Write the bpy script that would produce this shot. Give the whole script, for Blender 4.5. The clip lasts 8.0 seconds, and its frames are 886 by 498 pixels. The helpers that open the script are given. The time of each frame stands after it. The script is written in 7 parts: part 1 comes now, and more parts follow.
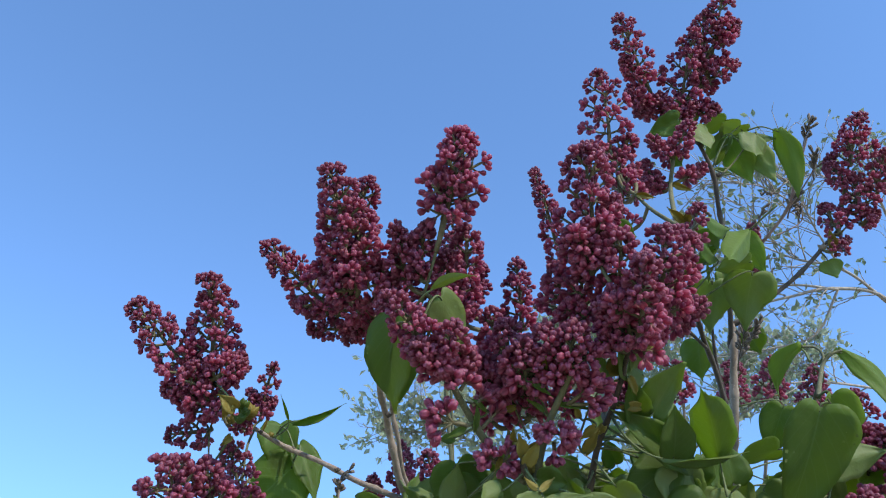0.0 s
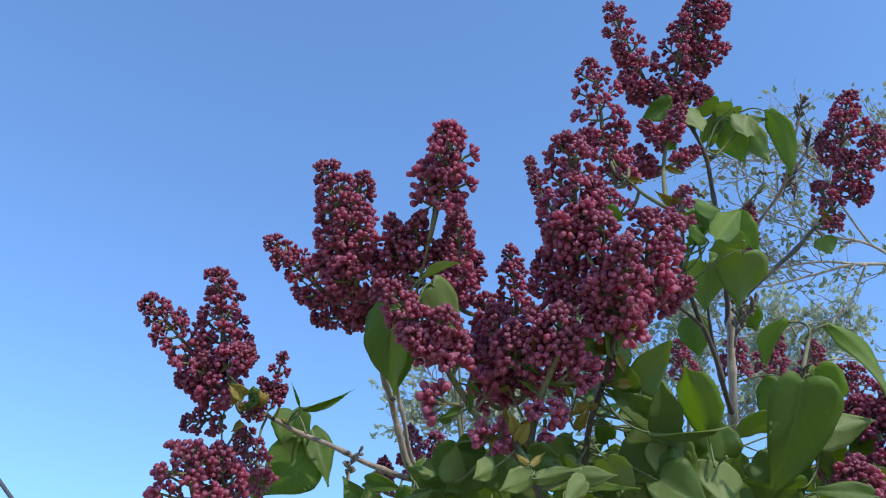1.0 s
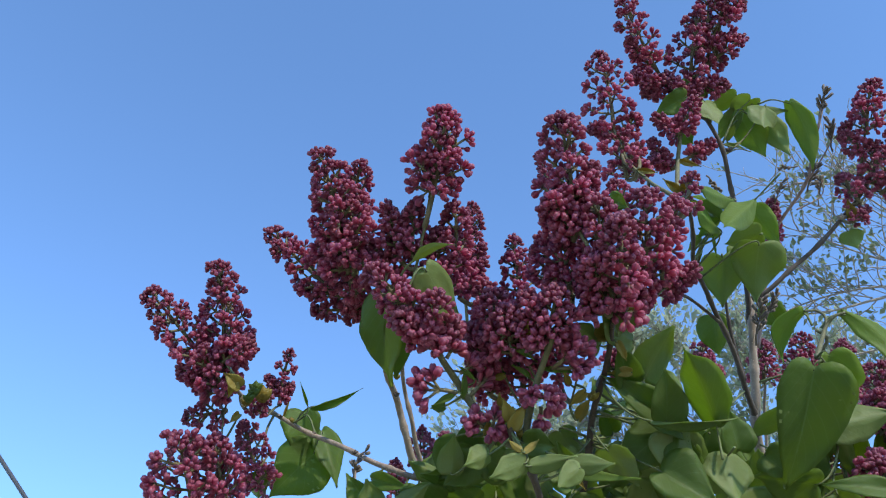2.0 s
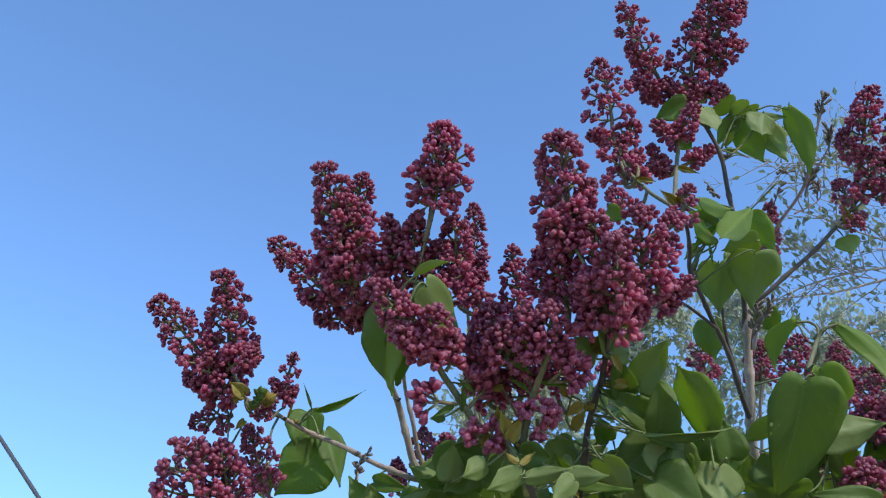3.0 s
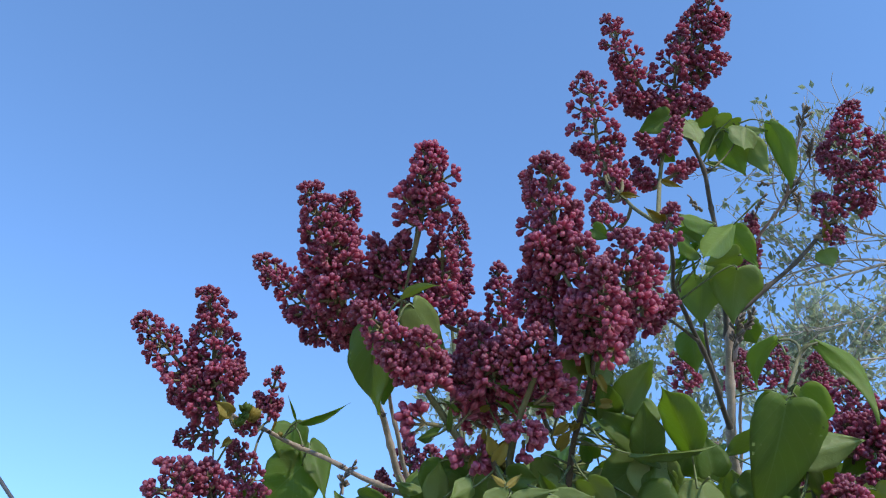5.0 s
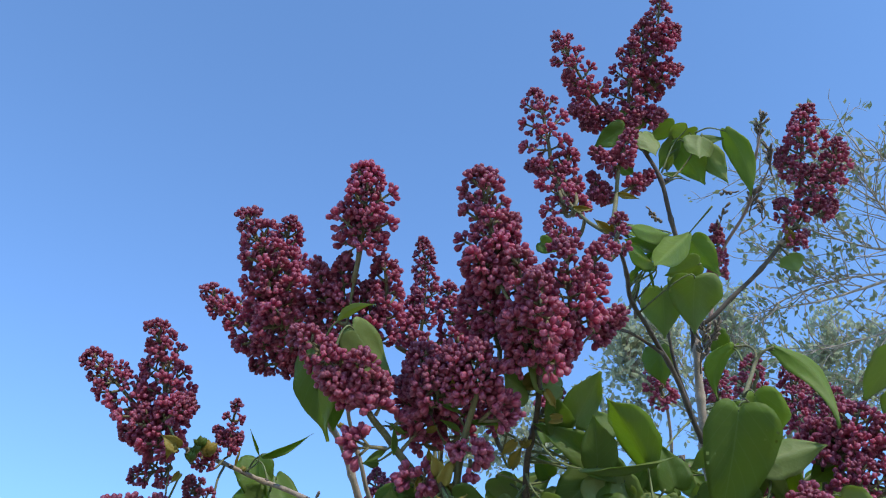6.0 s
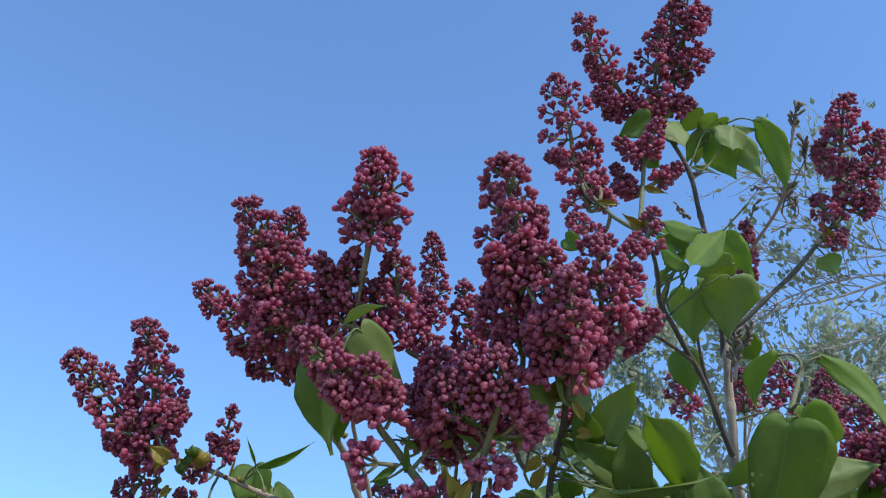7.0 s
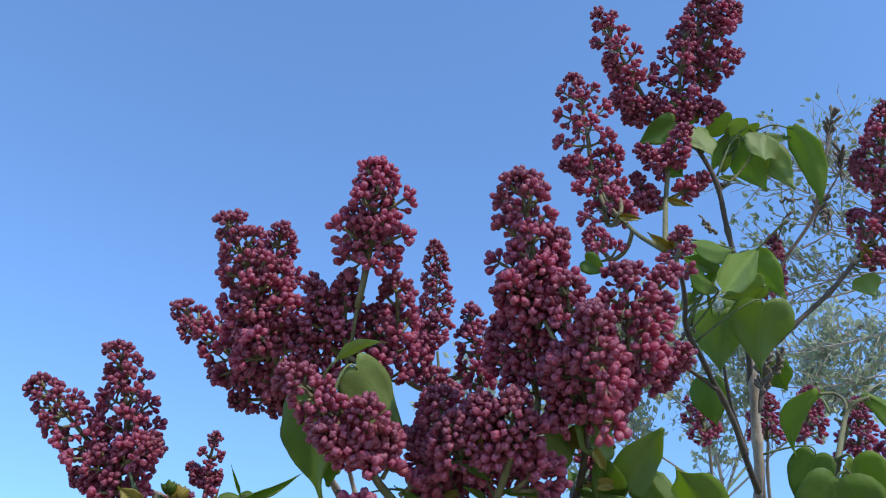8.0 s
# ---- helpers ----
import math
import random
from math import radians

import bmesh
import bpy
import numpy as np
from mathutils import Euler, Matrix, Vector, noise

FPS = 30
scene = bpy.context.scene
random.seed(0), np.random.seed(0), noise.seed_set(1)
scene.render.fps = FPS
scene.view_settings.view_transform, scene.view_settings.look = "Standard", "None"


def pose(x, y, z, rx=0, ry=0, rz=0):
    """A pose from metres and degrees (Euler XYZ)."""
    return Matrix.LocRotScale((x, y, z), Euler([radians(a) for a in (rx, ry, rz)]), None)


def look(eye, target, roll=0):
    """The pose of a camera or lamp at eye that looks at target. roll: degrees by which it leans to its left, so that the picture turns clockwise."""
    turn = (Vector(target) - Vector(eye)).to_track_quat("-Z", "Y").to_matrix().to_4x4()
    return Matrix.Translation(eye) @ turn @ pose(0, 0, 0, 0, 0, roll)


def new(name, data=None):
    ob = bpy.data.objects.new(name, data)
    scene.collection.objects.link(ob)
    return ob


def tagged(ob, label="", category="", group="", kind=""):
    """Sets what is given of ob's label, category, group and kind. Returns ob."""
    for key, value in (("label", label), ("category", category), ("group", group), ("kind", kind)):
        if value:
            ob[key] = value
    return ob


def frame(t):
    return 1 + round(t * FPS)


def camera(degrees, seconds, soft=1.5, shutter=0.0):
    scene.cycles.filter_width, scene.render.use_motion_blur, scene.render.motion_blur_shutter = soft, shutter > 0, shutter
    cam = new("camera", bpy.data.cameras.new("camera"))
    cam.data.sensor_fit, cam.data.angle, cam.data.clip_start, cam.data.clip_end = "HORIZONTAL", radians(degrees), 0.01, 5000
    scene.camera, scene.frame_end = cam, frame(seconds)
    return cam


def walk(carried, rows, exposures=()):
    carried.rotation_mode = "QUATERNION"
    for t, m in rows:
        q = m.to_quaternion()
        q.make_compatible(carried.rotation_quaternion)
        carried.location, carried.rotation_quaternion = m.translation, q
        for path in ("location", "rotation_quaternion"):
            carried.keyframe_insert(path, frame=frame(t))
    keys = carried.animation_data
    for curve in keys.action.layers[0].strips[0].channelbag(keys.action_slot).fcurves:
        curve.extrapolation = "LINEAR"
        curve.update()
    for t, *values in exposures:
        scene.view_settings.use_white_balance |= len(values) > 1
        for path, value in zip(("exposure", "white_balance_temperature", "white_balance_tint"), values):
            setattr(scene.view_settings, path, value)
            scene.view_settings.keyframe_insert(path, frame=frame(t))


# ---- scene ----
cam = camera(55, 8.0, soft=1.15)
PATH = [
    (0, (-0.0417, 0.0658, 1.6700), (0.0247, 0.5240, 2.0515), -1.45),
    (0.5, (0.0215, 0.0383, 1.6532), (0.0431, 0.5017, 2.0337), -0.45),
    (1, (-0.0240, 0.0451, 1.6553), (0.0252, 0.5106, 2.0307), -1.86),
    (1.5, (-0.0257, 0.0600, 1.6408), (0.0161, 0.5178, 2.0265), -1.59),
    (1.7, (-0.0007, 0.0730, 1.6332), (0.0212, 0.5219, 2.0307), -0.07),
    (2.8, (0.0198, 0.0435, 1.6661), (0.0266, 0.5164, 2.0354), 0.81),
    (3, (0.0141, 0.0445, 1.6490), (0.0236, 0.5083, 2.0295), 0.86),
    (3.5, (0.0171, 0.0430, 1.6436), (0.0302, 0.4983, 2.0342), 0.06),
    (4, (0.0033, 0.0401, 1.6508), (0.0268, 0.5009, 2.0343), 0.10),
    (4.2, (0.0246, 0.0398, 1.6389), (0.0351, 0.4923, 2.0328), -0.18),
    (5.3, (-0.0136, 0.0296, 1.6692), (0.0251, 0.5004, 2.0391), -0.19),
    (5.5, (-0.0277, 0.0363, 1.6600), (0.0189, 0.5015, 2.0360), -0.25),
    (6, (0.0527, 0.0424, 1.6586), (0.0695, 0.4944, 2.0528), -2.37),
    (6.5, (0.0228, 0.0578, 1.6808), (0.0450, 0.5187, 2.0643), -0.49),
    (7, (0.0429, 0.0793, 1.6908), (0.0611, 0.5331, 2.0829), -1.88),
    (7.5, (0.0662, 0.0953, 1.6937), (0.0526, 0.5355, 2.1012), 1.46),
    (8, (0.0409, 0.1082, 1.7389), (0.0595, 0.5668, 2.1253), -1.08),
]
walk(cam, [(t, look(eye, target, roll)) for t, eye, target, roll in PATH], [(0.0, 1.5, 6800, 4), (8.0, 1.5, 6800, 4)])

# ---- light ----
SUN_AZ, SUN_EL = radians(148), radians(38)  # clockwise from +y, above the horizon
world = bpy.data.worlds.new("sky")
scene.world = world
world.use_nodes = True
wt = world.node_tree
sky = wt.nodes.new("ShaderNodeTexSky")
sky.sky_type = "NISHITA"
sky.sun_disc = False
sky.sun_elevation, sky.sun_rotation = SUN_EL, SUN_AZ
sky.air_density, sky.dust_density, sky.ozone_density = 1.0, 0.0, 7.5
sky.altitude = 2000.0
wt.links.new(sky.outputs["Color"], wt.nodes["Background"].inputs["Color"])
wt.nodes["Background"].inputs["Strength"].default_value = 0.15
sun = new("sun", bpy.data.lights.new("sun", "SUN"))
sun.data.energy, sun.data.angle, sun.data.color = 1.75, radians(0.6), (1.0, 0.93, 0.84)
to_sun = Vector((math.sin(SUN_AZ) * math.cos(SUN_EL), math.cos(SUN_AZ) * math.cos(SUN_EL), math.sin(SUN_EL)))
sun.matrix_world = look(to_sun * 30, (0, 0, 0))


# ---- materials ----
def material(name):
    m = bpy.data.materials.new(name)
    m.use_nodes = True
    t = m.node_tree
    return m, t, t.nodes["Principled BSDF"]


def node(t, kind, **given):
    n = t.nodes.new(kind)
    for key, value in given.items():
        n.inputs[key.replace("_", " ")].default_value = value
    return n


def ramp(t, fac, stops):
    n = t.nodes.new("ShaderNodeValToRGB")
    while len(n.color_ramp.elements) < len(stops):
        n.color_ramp.elements.new(0.5)
    for e, (at, c) in zip(n.color_ramp.elements, stops):
        e.position, e.color = at, (*c, 1)
    t.links.new(fac, n.inputs["Fac"])
    return n.outputs["Color"]


def mix(t, fac, a, b, how="MIX"):
    n = t.nodes.new("ShaderNodeMix")
    n.data_type, n.blend_type = "RGBA", how
    for sock, val in ((n.inputs[0], fac), (n.inputs[6], a), (n.inputs[7], b)):
        if hasattr(val, "is_linked"):
            t.links.new(val, sock)
        else:
            sock.default_value = val if not isinstance(val, tuple) else (*val, 1)
    return n.outputs[2]


def math_node(t, op, a, b=0.0):
    n = t.nodes.new("ShaderNodeMath")
    n.operation = op
    for sock, val in ((n.inputs[0], a), (n.inputs[1], b)):
        if hasattr(val, "is_linked"):
            t.links.new(val, sock)
        else:
            sock.default_value = val
    return n.outputs[0]


def noise_out(t, scale, detail=4.0, rough=0.6):
    c = t.nodes.new("ShaderNodeTexCoord")
    n = node(t, "ShaderNodeTexNoise", Scale=scale, Detail=detail, Roughness=rough)
    t.links.new(c.outputs["Object"], n.inputs["Vector"])
    return n.outputs["Fac"]


def bump(t, bsdf, height, strength, distance):
    n = node(t, "ShaderNodeBump", Strength=strength, Distance=distance)
    t.links.new(height, n.inputs["Height"])
    t.links.new(n.outputs["Normal"], bsdf.inputs["Normal"])


def bud_material():
    m, t, b = material("lilac_bud")
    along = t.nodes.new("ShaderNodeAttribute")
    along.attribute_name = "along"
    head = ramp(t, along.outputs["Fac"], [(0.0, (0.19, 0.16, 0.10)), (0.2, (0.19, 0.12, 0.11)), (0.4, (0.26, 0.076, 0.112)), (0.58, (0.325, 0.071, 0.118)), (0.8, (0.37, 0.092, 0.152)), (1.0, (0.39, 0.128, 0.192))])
    geo = t.nodes.new("ShaderNodeNewGeometry")
    info = t.nodes.new("ShaderNodeObjectInfo")
    vary = math_node(t, "ADD", math_node(t, "MULTIPLY", geo.outputs["Random Per Island"], 0.65), math_node(t, "MULTIPLY", info.outputs["Random"], 0.35))
    tone = ramp(t, vary, [(0.0, (0.86, 0.88, 1.0)), (0.5, (1.07, 1.07, 1.09)), (1.0, (1.22, 1.22, 1.2))])
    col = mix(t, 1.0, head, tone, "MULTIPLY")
    furrow_shade = t.nodes.new("ShaderNodeAttribute")
    furrow_shade.attribute_name = "furrow_shade"
    col = mix(t, math_node(t, "MULTIPLY", furrow_shade.outputs["Fac"], 0.6), col, mix(t, 1.0, col, (0.45, 0.4, 0.55), "MULTIPLY"))  # furrows between the lobes are coloured darker, standing in for shade
    raw = t.nodes.new("ShaderNodeAttribute")
    raw.attribute_name = "raw"
    col = mix(t, raw.outputs["Fac"], col, mix(t, 0.5, col, (0.13, 0.05, 0.07)))  # buds near the tip are duller
    spots = noise_out(t, 900.0)
    col = mix(t, math_node(t, "MULTIPLY", spots, 0.2), col, (0.30, 0.12, 0.17))
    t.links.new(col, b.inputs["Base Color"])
    b.inputs["Roughness"].default_value = 0.45
    b.inputs["Specular IOR Level"].default_value = 0.45
    bump(t, b, noise_out(t, 1400.0), 0.25, 0.0004)
    # petals let some light through
    tr = t.nodes.new("ShaderNodeBsdfTranslucent")
    t.links.new(mix(t, 1.0, col, (1.85, 1.4, 1.68), "MULTIPLY"), tr.inputs["Color"])
    ms = t.nodes.new("ShaderNodeMixShader")
    ms.inputs[0].default_value = 0.5
    t.links.new(b.outputs[0], ms.inputs[1])
    t.links.new(tr.outputs[0], ms.inputs[2])
    t.links.new(ms.outputs[0], t.nodes["Material Output"].inputs["Surface"])
    return m


def leaf_material(name, dark, light, vein, through_col, glow=0.45):
    m, t, b = material(name)
    uv = t.nodes.new("ShaderNodeUVMap")
    sep = t.nodes.new("ShaderNodeSeparateXYZ")
    t.links.new(uv.outputs["UV"], sep.inputs[0])
    across = math_node(t, "ABSOLUTE", math_node(t, "SUBTRACT", sep.outputs["X"], 0.5))
    mid = math_node(t, "LESS_THAN", across, 0.011)
    # side veins climb from the midrib to the edge
    wave = math_node(t, "FRACT", math_node(t, "SUBTRACT", math_node(t, "MULTIPLY", sep.outputs["Y"], 7.0), math_node(t, "MULTIPLY", math_node(t, "POWER", across, 0.8), 5.0)))
    side = math_node(t, "LESS_THAN", math_node(t, "ABSOLUTE", math_node(t, "SUBTRACT", wave, 0.5)), 0.045)
    veins = math_node(t, "MAXIMUM", mid, math_node(t, "MULTIPLY", side, 0.55))
    patch = noise_out(t, 60.0)
    fine = noise_out(t, 700.0)
    info = t.nodes.new("ShaderNodeObjectInfo")
    body = mix(t, math_node(t, "ADD", math_node(t, "MULTIPLY", patch, 0.6), math_node(t, "MULTIPLY", info.outputs["Random"], 0.4)), dark, light)
    body = mix(t, math_node(t, "MULTIPLY", fine, 0.25), body, light)
    col = mix(t, math_node(t, "MULTIPLY", veins, 0.45), body, vein)
    t.links.new(col, b.inputs["Base Color"])
    b.inputs["Roughness"].default_value = 0.55
    b.inputs["Specular IOR Level"].default_value = 0.3
    height = math_node(t, "SUBTRACT", math_node(t, "ADD", math_node(t, "MULTIPLY", fine, 0.35), math_node(t, "MULTIPLY", noise_out(t, 160.0, 2.0), 5.0)), veins)
    bump(t, b, height, 0.35, 0.0005)
    tr = t.nodes.new("ShaderNodeBsdfTranslucent")
    t.links.new(mix(t, math_node(t, "MULTIPLY", patch, 0.4), through_col, vein), tr.inputs["Color"])
    ms = t.nodes.new("ShaderNodeMixShader")
    ms.inputs[0].default_value = glow
    t.links.new(b.outputs[0], ms.inputs[1])
    t.links.new(tr.outputs[0], ms.inputs[2])
    t.links.new(ms.outputs[0], t.nodes["Material Output"].inputs["Surface"])
    return m


def bark_material(name, low, high, scale=220.0):
    m, t, b = material(name)
    c = t.nodes.new("ShaderNodeTexCoord")
    mp = node(t, "ShaderNodeMapping")
    mp.inputs["Scale"].default_value = (1, 1, 0.25)
    t.links.new(c.outputs["Object"], mp.inputs["Vector"])
    n1 = node(t, "ShaderNodeTexNoise", Scale=scale, Detail=6.0, Roughness=0.65)
    t.links.new(mp.outputs["Vector"], n1.inputs["Vector"])
    big = noise_out(t, 35.0)
    col = ramp(t, math_node(t, "ADD", math_node(t, "MULTIPLY", n1.outputs["Fac"], 0.6), math_node(t, "MULTIPLY", big, 0.4)), [(0.32, low), (0.66, high)])
    warts = node(t, "ShaderNodeTexVoronoi", Scale=300.0)
    t.links.new(c.outputs["Object"], warts.inputs["Vector"])
    dots = math_node(t, "LESS_THAN", warts.outputs["Distance"], 0.16)
    col = mix(t, math_node(t, "MULTIPLY", dots, 0.5), col, tuple(min(1, 1.5 * v) for v in high))
    t.links.new(col, b.inputs["Base Color"])
    b.inputs["Roughness"].default_value = 0.8
    bump(t, b, n1.outputs["Fac"], 0.6, 0.0008)
    return m


BUD = bud_material()
leaf_green = leaf_material("lilac_leaf_upper", (0.040, 0.070, 0.015), (0.084, 0.122, 0.025), (0.17, 0.22, 0.09), (0.50, 0.66, 0.09), 0.42)
leaf_under = leaf_material("lilac_leaf_under", (0.118, 0.152, 0.050), (0.178, 0.212, 0.074), (0.22, 0.25, 0.12), (0.50, 0.66, 0.10), 0.42)
# brighter leaf green: the look of sun shining through is in the colour
leaf_lit = leaf_material("lit_lilac_leaf", (0.088, 0.128, 0.022), (0.15, 0.20, 0.04), (0.22, 0.27, 0.11), (0.48, 0.66, 0.11), 0.46)
leaf_young = leaf_material("young_leaf", (0.16, 0.13, 0.028), (0.29, 0.22, 0.045), (0.3, 0.22, 0.07), (0.45, 0.36, 0.05), 0.35)
tree_leaf = leaf_material("tree_leaf", (0.21, 0.235, 0.16), (0.33, 0.355, 0.255), (0.32, 0.34, 0.25), (0.42, 0.47, 0.31), 0.5)
bark = bark_material("lilac_bark", (0.15, 0.115, 0.09), (0.33, 0.26, 0.205))
twig_bark = bark_material("lilac_twig_bark", (0.03, 0.022, 0.017), (0.095, 0.07, 0.055))
branch_bark = bark_material("lilac_branch_bark", (0.12, 0.09, 0.068), (0.32, 0.25, 0.195))
bark_pink = bark_material("dry_twig_bark", (0.18, 0.11, 0.09), (0.34, 0.235, 0.20))
near_leaf = leaf_material("sprouting_leaf", (0.10, 0.12, 0.07), (0.165, 0.185, 0.115), (0.2, 0.22, 0.13), (0.27, 0.32, 0.16), 0.42)
green_stalk = bark_material("green_stalk", (0.06, 0.062, 0.03), (0.14, 0.13, 0.062), 400.0)
flower_axis = bark_material("flower_axis", (0.075, 0.068, 0.036), (0.17, 0.14, 0.075), 400.0)
leaf_stalk = bark_material("leaf_stalk", (0.06, 0.08, 0.03), (0.14, 0.16, 0.06), 400.0)
husk = bark_material("dry_husk", (0.055, 0.04, 0.032), (0.19, 0.145, 0.11), 500.0)
tree_bark = bark_material("tree_bark", (0.17, 0.14, 0.12), (0.33, 0.285, 0.245), 30.0)


def ground_material():
    m, t, b = material("pale_bounce_ground")
    n1, n2 = noise_out(t, 0.35), noise_out(t, 14.0, 8.0)
    # ground stays out of view; pale tones are set to bounce light upward
    col = ramp(t, math_node(t, "ADD", math_node(t, "MULTIPLY", n1, 0.5), math_node(t, "MULTIPLY", n2, 0.5)), [(0.3, (0.22, 0.20, 0.11)), (0.55, (0.37, 0.33, 0.21)), (0.75, (0.52, 0.46, 0.34))])
    t.links.new(col, b.inputs["Base Color"])
    b.inputs["Roughness"].default_value = 0.9
    bump(t, b, n2, 0.8, 0.03)
    return m


# ---- builders ----
def mesh(name, verts, faces, mats, slots=None, uv=None, attrs=None, smooth=True):
    me = bpy.data.meshes.new(name)
    me.from_pydata([tuple(p) for p in verts], [], faces)
    for m in mats:
        me.materials.append(m)
    if slots is not None:
        me.polygons.foreach_set("material_index", slots)
    if uv is not None:
        layer = me.uv_layers.new(name="UVMap")
        idx = np.empty(len(me.loops), dtype=np.int32)
        me.loops.foreach_get("vertex_index", idx)
        layer.data.foreach_set("uv", np.asarray(uv, dtype=np.float32)[idx].ravel())
    for key, values in (attrs or {}).items():
        a = me.attributes.new(key, "FLOAT", "POINT")
        a.data.foreach_set("value", np.asarray(values, dtype=np.float32))
    me.polygons.foreach_set("use_smooth", [smooth] * len(me.polygons))
    me.update()
    return me


def part(name, me, parent, label="", at=(0, 0, 0), kind=""):
    ob = new(name, me)
    ob.parent = parent
    ob.location = at
    return tagged(ob, label=label, kind=kind)


def frame_of(d):
    d = d / np.linalg.norm(d)
    s = np.cross(d, (0, 0, 1) if abs(d[2]) < 0.9 else (1, 0, 0))
    s /= np.linalg.norm(s)
    return d, s, np.cross(s, d)


def glide(pts, n):
    """A smooth curve of n points through the given ones."""
    p = np.array(pts, float)
    if len(p) == 2:
        return np.array([p[0] + (p[1] - p[0]) * k / (n - 1) for k in range(n)])
    q = np.vstack([2 * p[0] - p[1], p, 2 * p[-1] - p[-2]])
    out = []
    for u in np.linspace(0, len(p) - 1 - 1e-6, n):
        k, s = int(u), u - int(u)
        a, b, c, d = q[k:k + 4]
        out.append(0.5 * (2 * b + (c - a) * s + (2 * a - 5 * b + 4 * c - d) * s * s + (3 * b - a - 3 * c + d) * s ** 3))
    return np.array(out)


class Tubes:
    """Gathers tapered tubes into one mesh."""

    def __init__(self):
        self.v, self.f = [], []

    def add(self, pts, radii, sides=6):
        first = len(self.v)
        pts = np.asarray(pts, float)
        way = np.gradient(pts, axis=0)
        s = None
        for p, d, r in zip(pts, way, radii):
            d = d / max(np.linalg.norm(d), 1e-9)
            if s is None:
                _, s, _ = frame_of(d)
            s = s - d * (s @ d)
            s /= np.linalg.norm(s)
            u = np.cross(d, s)
            for k in range(sides):
                a = 2 * math.pi * k / sides
                self.v.append(p + r * (math.cos(a) * s + math.sin(a) * u))
        n = len(pts)
        for i in range(n - 1):
            for k in range(sides):
                a, b = first + i * sides + k, first + i * sides + (k + 1) % sides
                self.f.append((a, b, b + sides, a + sides))
        self.f.append(tuple(first + k for k in reversed(range(sides))))
        self.f.append(tuple(first + (n - 1) * sides + k for k in range(sides)))


def bud_shape():
    """A closed lilac bud on its tube and stalk, in metres, growing along +z: an oval head of four folded lobes on a narrow tube with a small cup."""
    rings = [(0.0, 0.36), (1.0, 0.42), (1.4, 0.8), (2.2, 0.9), (3.6, 0.85), (4.2, 1.3), (5.1, 2.0), (6.5, 2.32), (8.0, 2.05), (8.9, 1.25)]
    v, f, along, furrow_shade = [], [], [], []
    for z, r in rings:
        for k in range(12):
            a = math.pi * k / 6
            lobe, dip = 1.0, 0.0
            if z > 4.1:  # furrows between the lobes
                lobe = (0.7, 1.0, 1.0)[k % 3]
                dip = 0.3 if k % 3 == 0 and z > 8.4 else 0.0
            v.append((r * lobe * math.cos(a) * 1e-3, r * lobe * math.sin(a) * 1e-3, (z - dip) * 1e-3))
            along.append(z / 9.0)
            furrow_shade.append(1.0 if k % 3 == 0 and z > 4.1 else 0.0)
    for i in range(len(rings) - 1):
        for k in range(12):
            a, b = i * 12 + k, i * 12 + (k + 1) % 12
            f.append((a, b, b + 12, a + 12))
    top = len(v)
    v.append((0, 0, 8.65e-3))
    along.append(0.96)
    furrow_shade.append(1.0)
    n = (len(rings) - 1) * 12
    f += [(n + k, n + (k + 1) % 12, top) for k in range(12)]
    return np.array(v), f, np.array(along), np.array(furrow_shade)


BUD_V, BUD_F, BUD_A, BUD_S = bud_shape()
BUD_MESH = mesh("bud", BUD_V, BUD_F, [BUD], attrs={"along": BUD_A, "furrow_shade": BUD_S})
SHRUB_AT = np.array((0.18, 0.78, 0.0))
shrub = tagged(new("lilac_shrub"), "lilac shrub with dark purple-red flower buds and fresh heart-shaped green leaves", "shrub")
shrub.location = SHRUB_AT
rng = random.Random(7)
single_buds = [0]
stem_points = []


